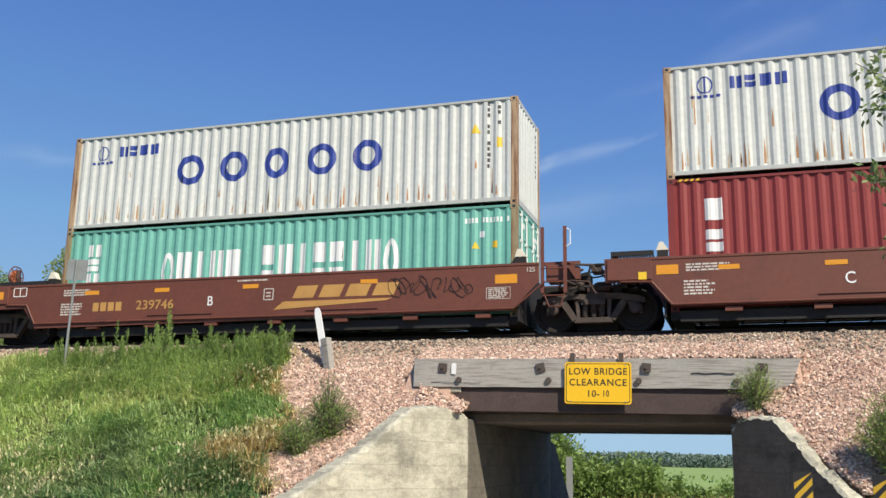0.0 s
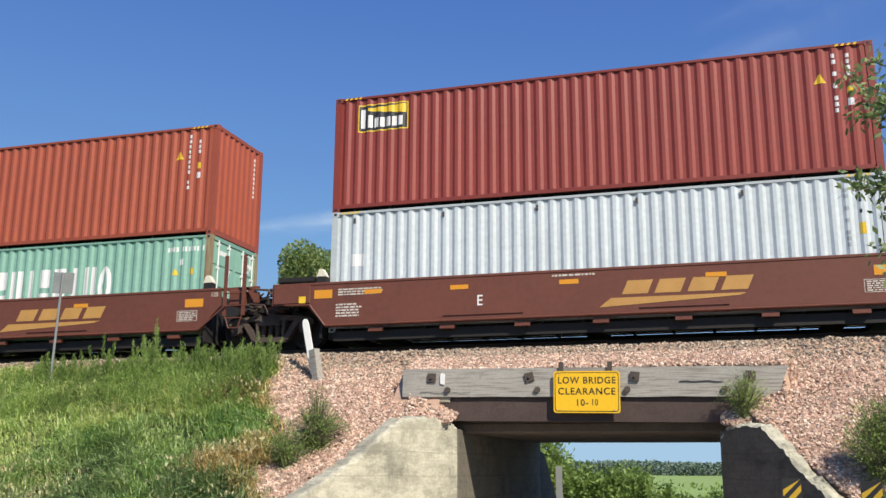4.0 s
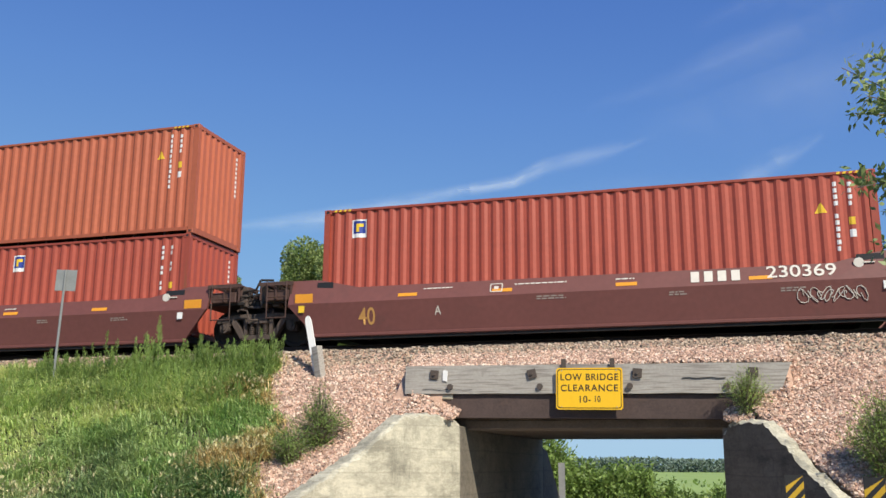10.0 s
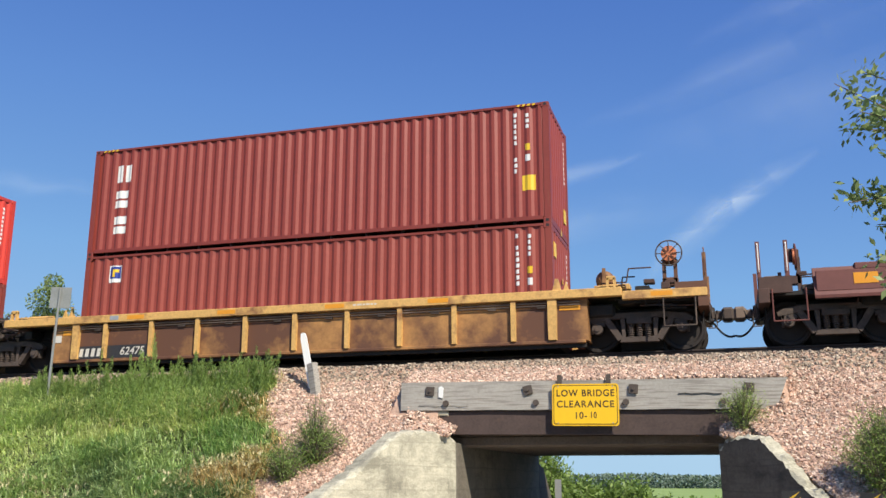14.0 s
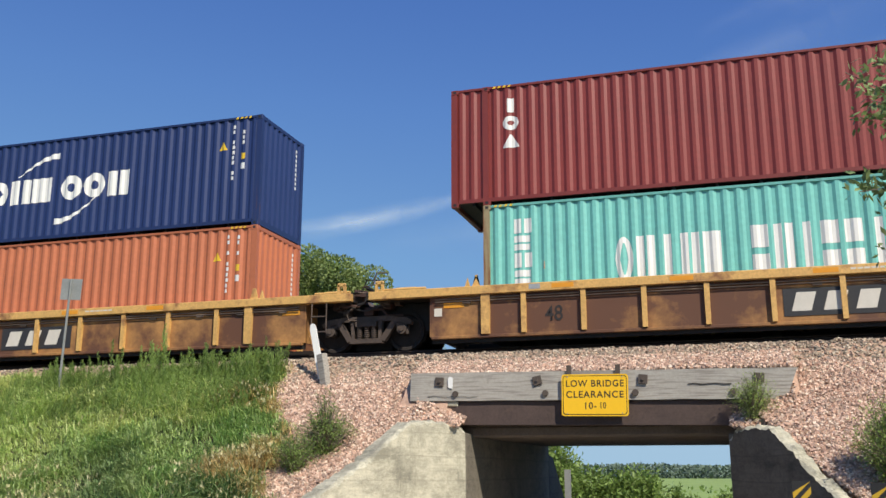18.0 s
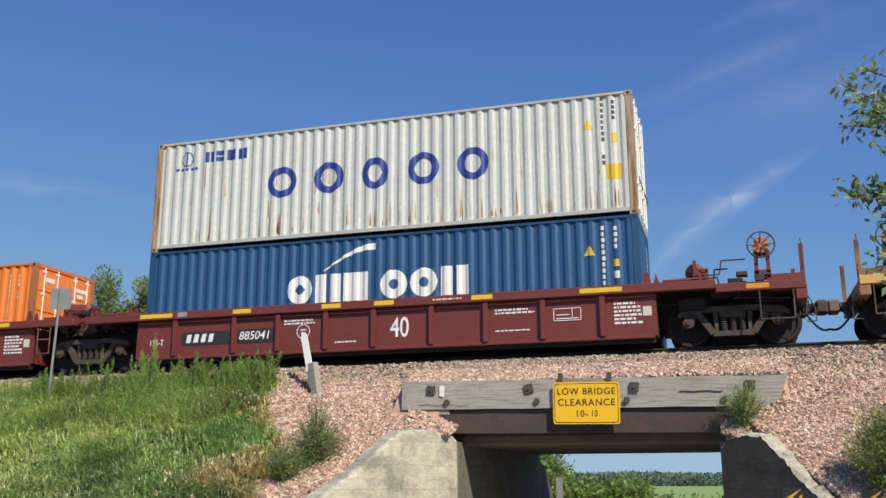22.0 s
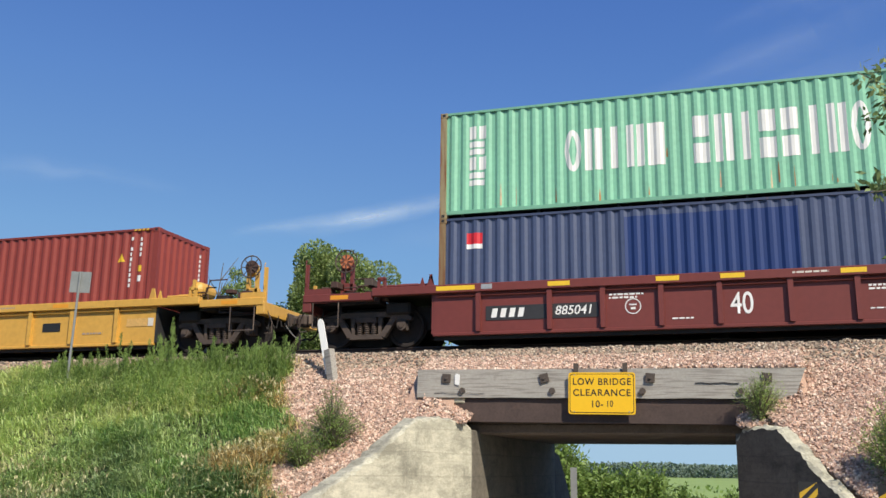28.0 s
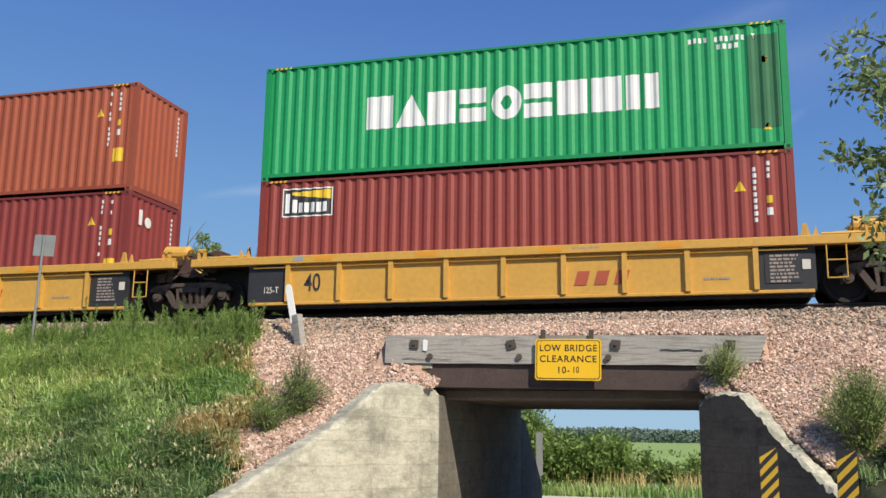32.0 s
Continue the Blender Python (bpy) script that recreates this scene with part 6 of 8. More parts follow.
    for p0, p1 in posts:
        inner = over and p0 >= 0 and p1 <= L
        for sy in (-1, 1):
            y0, y1 = (-W, -W + 0.13) if sy < 0 else (W - 0.13, W)
            if inner:
                y0, y1 = (-W - 0.002, -W + 0.06) if sy < 0 else (W - 0.06, W + 0.002)
            part("corner_post", boxes((p0, p1, y0, y1, 0.118, H - 0.118)), fm, c)
            for zc in (0.0, H - 0.118):
                bm = bmesh.new()
                c0, c1 = (p0 - 0.0, p0 + 0.178) if p0 < L / 2 else (p1 - 0.178, p1)
                box(bm, c0, c1, y0 - 0.004 if sy < 0 else y1 - 0.158, y0 + 0.158 if sy < 0 else y1 + 0.004, zc, zc + 0.118, bevel=0.008)
                if sy < 0:
                    box(bm, (c0 + c1) / 2 - 0.035, (c0 + c1) / 2 + 0.035, y0 - 0.0055, y0 + 0.01, zc + 0.03, zc + 0.09, mi=1)
                part("corner_casting", bm, [fm, M["black"]], c)
    for sy in (-1, 1):
        y0, y1 = (-W, -W + 0.06) if sy < 0 else (W - 0.06, W)
        part("top_rail", boxes((a0 + 0.178, a1 - 0.178, y0, y1, H - 0.065, H - 0.01)), rm_rail, c)
        part("bottom_rail", boxes((a0 + 0.178, a1 - 0.178, y0, y1, 0.085, 0.170)), rm_rail, c)
    if tall == HC:
        height_marks(c, H, length)
    return rides(c, x, YC, z)


ORANGE, RED, MAROON, BRICK = (0.44, 0.118, 0.054), (0.37, 0.072, 0.040), (0.265, 0.046, 0.031), (0.50, 0.158, 0.070)
WHITE, GREY, GREEN, TEAL = (0.59, 0.60, 0.55), (0.56, 0.61, 0.62), (0.012, 0.31, 0.095), (0.16, 0.43, 0.34)
NAVY, BLUE, SLATE, VIVID, SCARLET = (0.018, 0.036, 0.125), (0.020, 0.085, 0.20), (0.060, 0.080, 0.15), (0.82, 0.22, 0.032), (0.66, 0.055, 0.035)
MINT, AQUA = (0.22, 0.50, 0.33), (0.17, 0.50, 0.44)
INK = mat("blue_ink_paint", (0.025, 0.05, 0.26), 0.5, vary=0.12, scale=2)
CHALK = mat("white_lettering_paint", (0.78, 0.77, 0.72), 0.55, vary=0.08, scale=3)
PATCH = mat("faded_patch_paint", (0.47, 0.19, 0.13), 0.6, vary=0.12, scale=1.5)
DEEP_BLUE = mat("dark_blue_patch_paint", (0.012, 0.035, 0.14), 0.5, vary=0.1, scale=2)
DEEP_GREEN = mat("dirty_green_patch", (0.03, 0.15, 0.06), 0.7, vary=0.2, scale=2)
RUST_RUN = mat("rust_run", (0.42, 0.21, 0.085), 0.8, vary=0.35, scale=6)
RUST_PALE = mat("pale_rust_run", (0.54, 0.41, 0.26), 0.8, vary=0.35, scale=6)


def rust_run(c, H, seed, n, heavy=True):
    """Rust that has run down the pressed sheet from scratches and the lower edge."""
    rnd = random.Random(seed)
    for mt, cnt in ((RUST_RUN, n // 2), (RUST_PALE, n - n // 2)):
        pieces = []
        for k in range(cnt):
            a = rnd.uniform(0.3, 11.9)
            w = rnd.uniform(0.010, 0.046)
            z0 = rnd.uniform(0.16, 0.3) if rnd.random() < 0.86 else rnd.uniform(0.5, 1.6)
            z1 = z0 + rnd.uniform(0.12, 0.6) * (1.6 if heavy and rnd.random() < 0.2 else 1)
            pieces.append((a, a + w, lambda u, a=a, w=w, z0=z0, z1=z1: [(z0, z0 + (z1 - z0) * max(0.1, 1 - abs((u - a) / w - 0.5) * 1.3))]))
        decal(c, "rust_run", mt, pieces, "brown rust runs", fine=0.012)


def white_line_box(x, z, tall, seed, doors="right", corner=RUST):
    """The white boxes with blue rings and rusty corner posts."""
    c = container(x, z, tall, WHITE, "rust-streaked white shipping container with blue ring lettering", rust=0.12, doors=doors, frame_colour=(0.42, 0.29, 0.17), rods=M["white"])
    for a, b in ((3.19, 3.99), (4.46, 5.23), (5.70, 6.38), (6.88, 7.65), (8.10, 8.85)):
        decal(c, "letter_ring", INK, [ring((a + b) / 2, 1.45 + (tall - STD) * 0.3, (b - a) / 2, 0.395, 0.17)], fine=0.025)
    zt = tall - STD
    row_of_blocks(c, INK, "nean", 1.41, 2.59, 1.97 + zt, 2.25 + zt, 0.2, "sign_block")
    decal(c, "emblem", INK, [ring(0.88, 2.1 + zt, 0.17, 0.20, 0.03), rect(0.86, 0.90, 1.92 + zt, 2.3 + zt)], "blue round emblem", fine=0.02)
    row_of_blocks(c, INK, "aaaaa", 0.58, 1.21, 1.80 + zt, 1.87 + zt, 0.3, "sign_block")
    triangle_mark(c, 11.18, 1.76 + zt)
    small_column(c, CAR_PAINT["black"], 11.47, 0.85 + zt, 2.5 + zt, 12, 0.07, seed)
    small_column(c, CAR_PAINT["black"], 11.72, 1.9 + zt, 2.4 + zt, 4, 0.07, seed + 1)
    decal(c, "hazard_label", M["yellow_mark"], [rect(11.7, 11.82, 1.38 + zt, 1.62 + zt)])
    rust_run(c, tall, seed, 84)
    return c


def green_line_box(x, z, tall, colour, seed, doors="right", low=True):
    c = container(x, z, tall, colour, "weathered sea-green shipping container with large white block lettering", rust=0.10, doors=doors, frame_colour=(0.30, 0.24, 0.13))
    zt = 0.0 if tall == STD else 0.05
    row_of_blocks(c, CHALK, "onina", 2.95, 5.2, 0.90 + zt, 1.88 + zt, 0.16)
    row_of_blocks(c, CHALK, "enieeino", 5.78, 9.35, 0.86 + zt, 1.94 + zt, 0.16)
    column_of_blocks(c, CHALK, "nene", 0.71, 1.12, 0.75 if tall == STD else 1.0, 2.2 if tall == STD else 2.52)
    row_of_blocks(c, CHALK, "aaaa aaaaaa a", 10.95, 12.0, tall - 0.40, tall - 0.28, 0.35, "serial_block")
    decal(c, "white_label", M["white"], [rect(11.3, 11.42, tall - 0.75, tall - 0.6)])
    triangle_mark(c, 11.2, tall - 1.0, 0.09)
    decal(c, "hazard_label", M["yellow_mark"], [rect(11.6, 11.72, tall - 1.0, tall - 0.84)])
    rust_run(c, tall, seed, 16, False)
    return c


def blue_line_box(x, z, tall, colour, seed, doors="right", up=0.0, both=False):
    c = container(x, z, tall, colour, "deep blue shipping container with white block lettering and a swoosh", rust=0.10, doors=doors)
    row_of_blocks(c, CHALK, "ona", 3.84, 5.95, 1.12 + up, 1.80 + up, 0.1)
    row_of_blocks(c, CHALK, "oon", 6.21, 8.35, 1.12 + up, 1.80 + up, 0.1)
    decal(c, "swoosh", CHALK, [swoosh(4.79, 6.1, 1.90 + up, 2.48 + up, 0.17)], "white swoosh", fine=0.03)
    if both:
        decal(c, "swoosh", CHALK, [swoosh_low(6.09, 7.33, 0.46 + up, 1.10 + up, 0.17)], "white swoosh", fine=0.03)
    end_marks(c, tall, seed, square=False)
    return c


def named_box(x, z, tall, colour, label, seed, doors="right", square=True, rust=0.12):
    """A leased box with a column of pale blocks near its left end."""
    c = container(x, z, tall, colour, label, rust=rust, doors=doors, rods=paint(colour, rust))
    column_of_blocks(c, CHALK, "eninon", 0.76, 1.16, tall - 1.92, tall - 0.32, 0.14)
    end_marks(c, tall, seed, square)
    return c


def lamp_box(x, z, tall, seed, doors="right", square=True, field="black"):
    """A leased maroon box with a framed yellow, white and dark sign."""
    c = container(x, z, tall, MAROON, "maroon shipping container with a framed yellow and dark sign", rust=0.10, doors=doors, rods=paint(MAROON, 0.10))
    z1 = tall - 0.22
    decal(c, "sign_frame", M["yellow_mark"] if field == "black" else M["white"], [rect(0.60, 1.88, z1 - 0.70, z1)])
    bm_pieces = [rect(0.63, 1.85, z1 - 0.67, z1 - 0.03)]
    s = decal(c, "sign_field", INK if field == "blue" else CAR_PAINT["black"], bm_pieces)
    s.location.y = -0.002
    s = decal(c, "sign_beam", M["yellow_mark"], [(0.85, 1.83, lambda u: [(z1 - 0.17 - 0.12 * (u - 0.85), z1 - 0.10 + 0.05 * (u - 0.85))])])
    s.location.y = -0.004
    s = decal(c, "sign_tower", M["white"], [rect(0.67, 0.78, z1 - 0.60, z1 - 0.12)])
    s.location.y = -0.004
    for k in range(6):
        s = decal(c, "letter_block", M["white"], [rect(0.86 + 0.155 * k, 0.97 + 0.155 * k, z1 - 0.60, z1 - (0.28 if k == 0 else 0.36))])
        s.location.y = -0.004
    end_marks(c, tall, seed, square)
    return c


def leased_box(x, z, tall, colour, label, seed, doors="right", square=True, sign=True, length=L40):
    """A leased red box with a small blue and white sign."""
    c = container(x, z, tall, colour, label, rust=0.12, doors=doors, length=length)
    if sign:
        decal(c, "small_sign", M["white"], [rect(0.71, 1.08, tall - 0.72, tall - 0.28)])
        s = decal(c, "sign_field", INK, [rect(0.74, 1.05, tall - 0.62, tall - 0.31)])
        s.location.y = -0.002
        s = decal(c, "sign_leaf", M["yellow_mark"], [rect(0.82, 1.0, tall - 0.46, tall - 0.38), rect(0.82, 0.90, tall - 0.58, tall - 0.46)])
        s.location.y = -0.004
    if length == L40:
        end_marks(c, tall, seed, square)
    if doors == "left" and length == L40:
        end_label(c, -0.80, tall - 0.55)
    return c


def end_label(c, y, z):
    """A yellow label and a warning triangle on the closed end."""
    part("yellow_label", boxes((L40 - 0.014, L40 - 0.001, y - 0.14, y + 0.14, z - 0.17, z + 0.17)), M["yellow_mark"], c)
    bm = bmesh.new()
    x = L40 - 0.001
    bm.faces.new([bm.verts.new(p) for p in ((x, 0.02, z - 0.62), (x, 0.20, z - 0.62), (x, 0.11, z - 0.44))])
    part("warning_triangle", bm, M["yellow_mark"], c)


def make_boxes():
    F = FLOOR
    # brown cars
    c = container(-1.39, F, HC, (0.25, 0.034, 0.028), "dark red shipping container with three large white marks", rust=0.12)
    column_of_blocks(c, CHALK, "ae", 0.77, 1.16, 1.27, 2.43, 0.3)
    white_line_box(-1.39, F + HC, STD, 5)
    green_line_box(-16.88, F, STD, TEAL, 6)
    white_line_box(-16.88, F + STD, STD, 7, doors="left")
    for x, col, seed in ((-36.60, ORANGE, 8), (-52.05, None, 9), (-83.08, ORANGE, 10)):
        g = container(x, F, HC, GREY, "pale grey shipping container with a small white label", rust=0.05, rods=M["bare"])
        decal(g, "white_label", M["white"], [rect(0.5, 0.85, 1.55, 1.85)])
        small_column(g, M["bare"], 11.36, 1.2, 2.6, 11, seed=seed)
        small_column(g, CAR_PAINT["black"], 11.64, 1.9, 2.5, 5, 0.05, seed)
        decal(g, "hazard_label", M["yellow_mark"], [rect(11.62, 11.74, 1.62, 1.86)])
        hooks = bmesh.new()
        for k in range(6):
            a = 0.56 + 2.2 * k
            box(hooks, a, a + 0.05, -HALF - 0.002, -HALF + 0.02, 2.6, 2.72)
        part("vent", hooks, M["steel_dark"], g)
        if col and x > -40:
            named_box(x, F + HC, HC, col, "orange-brown shipping container with a column of pale lettering", seed, square=False)
        elif col:
            t = container(x, F + HC, HC, (0.37, 0.085, 0.034), "red-brown shipping container with two faded patches", rust=0.12, doors="left")
            decal(t, "faded_patch", PATCH, [rect(3.91, 6.14, 0.18, 1.0)], "faded rectangular patch")
            decal(t, "faded_patch", PATCH, [rect(7.29, 9.04, 0.18, 1.02)], "faded rectangular patch")
            end_marks(t, HC, 21)
        else:
            lamp_box(x, F + HC, HC, seed, doors="left", square=False)
    green_line_box(-67.47, F, STD, (0.24, 0.44, 0.34), 12)
    named_box(-67.47, F + STD, HC, (0.37, 0.082, 0.038), "red shipping container with a column of pale lettering", 13, doors="left", square=False)
    blue_line_box(-98.37, F, HC, NAVY, 14, up=0.02)
    leased_box(-98.37, F + HC, HC, RED, "red shipping container with a small blue sign", 15, doors="left")
    # purple cars
    leased_box(-118.15, F, HC, RED, "red shipping container with a small blue sign", 16, square=False)
    c = container(-133.94, F, STD, ORANGE, "short orange shipping container with pale lettering", length=6.058, rust=0.12, doors="left")
    column_of_blocks(c, CHALK, "enino", 0.75, 1.13, 0.89, 2.21)
    small_column(c, CHALK, 5.25, 1.0, 2.3, 10, seed=3)
    small_column(c, CHALK, 5.5, 1.6, 2.3, 5, seed=4)
    c = leased_box(-127.86, F, STD, RED, "short red shipping container with a small blue sign", 17, doors="left", length=6.058)
    small_column(c, CHALK, 5.25, 1.0, 2.3, 10, seed=5)
    small_column(c, CHALK, 5.5, 1.6, 2.3, 5, seed=6)
    decal(c, "hazard_label", M["yellow_mark"], [rect(5.5, 5.62, 1.2, 1.36)])
    named_box(-133.94, F + STD, HC, ORANGE, "orange-brown shipping container with a column of pale lettering", 18, doors="left", square=False)
    lamp_box(-149.68, F, HC, 19)
    lamp_box(-149.68, F + HC, HC, 20)
    # rusty yellow cars
    leased_box(-169.40, F, STD, (0.275, 0.052, 0.033), "dull red shipping container with a small blue sign", 22, doors="left", square=False)
    c = container(-169.40, F + STD, HC, MAROON, "maroon shipping container with three large white marks", rust=0.1, doors="left")
    column_of_blocks(c, CHALK, "nee", 0.71, 1.14, 0.57, 2.42, 0.34)
    end_marks(c, HC, 23)
    end_label(c, 0.72, 0.62)
    leased_box(-186.20, F, STD, (0.275, 0.052, 0.033), "dull red shipping container with a small blue sign", 24, doors="left", square=False)
    c = container(-186.20, F + STD, STD, SCARLET, "bright red shipping container with a pale round emblem", rust=0.06, doors="left")
    row_of_blocks(c, CHALK, "navoeevn", 4.7, 7.4, 0.95, 1.3, 0.2)
    decal(c, "emblem", CHALK, [ring(6.0, 1.85, 0.33, 0.33, 0.10)], "pale round emblem")
    s = decal(c, "emblem_core", INK, [ring(6.0, 1.85, 0.2, 0.2, 0.12)])
    s.location.y = -0.002
    green_line_box(-204.30, F, HC, AQUA, 25, doors="left")
    c = container(-204.30, F + HC, HC, (0.225, 0.036, 0.029), "long maroon shipping container overhanging the box below", rust=0.1, doors="left", over=0.76)
    column_of_blocks(c, CHALK, "iov", 0.48, 0.87, 1.34, 2.55, 0.2)
    lt = lettering("45", 0.5, CHALK, c, 12.53, -HALF - 0.002, 1.96, 0.8)
    small_column(c, CHALK, 11.36, 1.2, 2.7, 11, seed=31)
    small_column(c, CHALK, 11.62, 2.2, 2.7, 4, seed=32)
    decal(c, "yellow_label", M["yellow_mark"], [rect(11.2, 11.6, 0.95, 1.15)], "yellow label")
    triangle_mark(c, 11.66, 1.2)
    named_box(-222.25, F, HC, BRICK, "salmon-orange shipping container with a column of pale lettering", 26, doors="left", square=False)
    blue_line_box(-222.25, F + HC, HC, NAVY, 27, doors="left", both=True)
    leased_box(-239.03, F, HC, (0.37, 0.090, 0.048), "faded red shipping container with white stencils", 28, doors="left", square=False, sign=False)
    leased_box(-239.03, F + HC, HC, RED, "red shipping container with a small blue sign", 29, doors="left")
    # maroon cars
    blue_line_box(-258.73, F, STD, BLUE, 33, doors="left", up=-0.08)
    c = white_line_box(-258.73, F + STD, HC, 34, doors="right")
    decal(c, "yellow_label", M["yellow_mark"], [rect(11.55, 11.9, 0.85, 1.2)], "square yellow label")
    c = container(-274.37, F, STD, VIVID, "bright orange shipping container with white rounded lettering", rust=0.06, frame_colour=(0.42, 0.15, 0.05))
    for a, b, ch in ((1.51, 2.05, "o"), (2.43, 3.0, "o"), (3.35, 3.97, "n"), (4.32, 4.48, "a")):
        decal(c, "letter_block", CHALK, block(ch, a, b, 1.24, 1.82), fine=0.03)
    decal(c, "underline", CHALK, [(1.2, 4.91, lambda u: [(1.06 + 0.05 * math.sin((u - 1.2) * 1.6), 1.12 + 0.05 * math.sin((u - 1.2) * 1.6))])], "white underline")
    small_column(c, CHALK, 11.36, 0.7, 2.3, 12, 0.05, 35)
    small_column(c, CHALK, 11.64, 1.6, 2.3, 6, 0.05, 36)
    g = container(-290.12, F, HC, GREY, "pale grey shipping container with a small white label", rust=0.05, rods=M["bare"])
    decal(g, "white_label", M["white"], [rect(0.4, 0.75, 1.5, 1.85)])
    small_column(g, M["bare"], 11.5, 1.1, 2.6, 11, 0.06, 37)
    decal(g, "hazard_label", M["yellow_mark"], [rect(11.65, 11.8, 1.62, 1.82)])
    hooks = bmesh.new()
    for k in range(6):
        a = 0.56 + 2.2 * k
        box(hooks, a, a + 0.05, -HALF - 0.002, -HALF + 0.02, 2.6, 2.72)
    part("vent", hooks, M["steel_dark"], g)
    blue_line_box(-305.85, F, STD, (0.045, 0.075, 0.16), 38, up=-0.08)
    c = container(-321.56, F, STD, SLATE, "slate blue shipping container with a dark repainted patch", rust=0.12, doors="left", frame_colour=(0.25, 0.17, 0.08))
    decal(c, "small_sign", M["white"], [rect(0.66, 1.03, 1.84, 1.95)])
    decal(c, "small_sign", RED_SIGN, [rect(0.66, 1.03, 1.95, 2.21)], "small red sign")
    decal(c, "dark_patch", DEEP_BLUE, [rect(4.24, 7.81, 0.2, 2.36)], "dark blue patch")
    row_of_blocks(c, CHALK, "aaaaaaaaaaa", 9.9, 11.5, 2.05, 2.2, 0.4, "serial_block")
    row_of_blocks(c, CHALK, "eee", 11.0, 11.8, 1.2, 1.5, 0.2)
    green_line_box(-321.56, F + STD, STD, MINT, 39, doors="left")
    # yellow cars
    lamp_box(-341.31, F, HC, 40, doors="left", square=False, field="blue")
    c = container(-357.01, F, STD, (0.29, 0.078, 0.045), "dull red-brown shipping container with small white stencils", rust=0.14, rods=M["white"])
    small_column(c, CHALK, 11.36, 0.9, 2.35, 11, seed=41)
    small_column(c, CHALK, 11.64, 1.7, 2.35, 4, seed=42)
    decal(c, "hazard_label", M["yellow_mark"], [rect(11.62, 11.74, 1.3, 1.46)])
    for x, z in ((-357.01, F + STD), (-372.83, F + HC)):
        c = container(x, z, HC, GREEN, "vivid green shipping container with heavy white block lettering", rust=0.04, doors="left")
        row_of_blocks(c, CHALK, "avaeoeaan", 2.67, 9.5, 1.12, 1.93, 0.06)
        row_of_blocks(c, CHALK, "aaaa aaaaaa a", 10.15, 11.55, 2.52, 2.64, 0.4, "serial_block")
        row_of_blocks(c, CHALK, "aaaa", 10.75, 11.2, 2.34, 2.46, 0.35, "serial_block")
        triangle_mark(c, 11.72, 0.45, 0.09)
        decal(c, "hazard_label", M["yellow_mark"], [rect(11.66, 11.78, 1.95, 2.1)])
        bm = bmesh.new()
        rod(bm, (L40 - 0.01, 0.2, 2.05), (L40 + 0.004, 0.2, 2.05), 0.27, 20)
        part("round_emblem", bm, CHALK, c, "white round emblem")
        bm = bmesh.new()
        rod(bm, (L40 - 0.01, 0.2, 2.05), (L40 + 0.007, 0.2, 2.05), 0.10, 16)
        part("emblem_core", bm, paint(GREEN, 0.04), c)
        if x < -360:
            decal(c, "dirty_patch", DEEP_GREEN, [rect(11.38, 12.0, 0.5, 2.6)], "dirty darker strip")
    lamp_box(-372.83, F, HC, 43, doors="left", square=False, field="dark")
    c = container(-388.65, F, HC, (0.24, 0.038, 0.028), "dark red shipping container with a white end mark", rust=0.12, doors="left")
    end_marks(c, HC, 44)
    bm = bmesh.new()
    box(bm, L40 - 0.012, L40 + 0.003, -0.75, -0.62, 2.1, 2.5)
    rod(bm, (L40 - 0.01, -0.35, 2.22), (L40 + 0.003, -0.35, 2.22), 0.14, 12)
    part("end_mark", bm, CHALK, c)
    c = container(-388.65, F + HC, HC, (0.35, 0.082, 0.034), "orange-red shipping container with small white stencils", rust=0.1, doors="left")
    end_marks(c, HC, 45)


RED_SIGN = mat("red_sign_paint", (0.62, 0.02, 0.03), 0.5, vary=0.05)
make_boxes()


# ---- posts and signs ----
marker = thing("marker_post", "leaning white marker post with a rounded top beside the track", "post", m=pose(-8.43, 18.52, 4.40, 0, -12.5, 0))
bm = slab(bmesh.new(), [(-0.075, 0), (0.075, 0), (0.07, 1.29), (0.045, 1.37), (0.0, 1.39), (-0.045, 1.36), (-0.07, 1.27)], -0.02, 0.02)
bmesh.ops.recalc_face_normals(bm, faces=bm.faces)
part("board", bm, M["white"], marker)
stub = tagged(part("wooden_stub", boxes((-0.095, 0.095, -0.08, 0.08, -0.3, 0.68), bevel=0.012), M["timber"]), "short grey weathered wooden stub in pink gravel", "post")
stub.matrix_basis = pose(-8.30, 18.36, 4.40, 4, -9, -22)
back_sign = thing("trackside_sign", "back of a bare metal sign on a thin pole", "sign", m=pose(-14.88, 18.2, 4.28, 0, 1.6, 0))
bm = bmesh.new()
rod(bm, (0, 0, -0.4), (0, 0, 2.75), 0.029, 8)
part("pole", bm, M["sign_back"], back_sign)
pl = part("plate", boxes((-0.24, 0.24, 0.03, 0.036, -0.25, 0.25), bevel=0.002), M["sign_back"], back_sign, "dull metal sign back")
pl.matrix_basis = pose(0, 0.02, 2.52, 0, 0, 18)
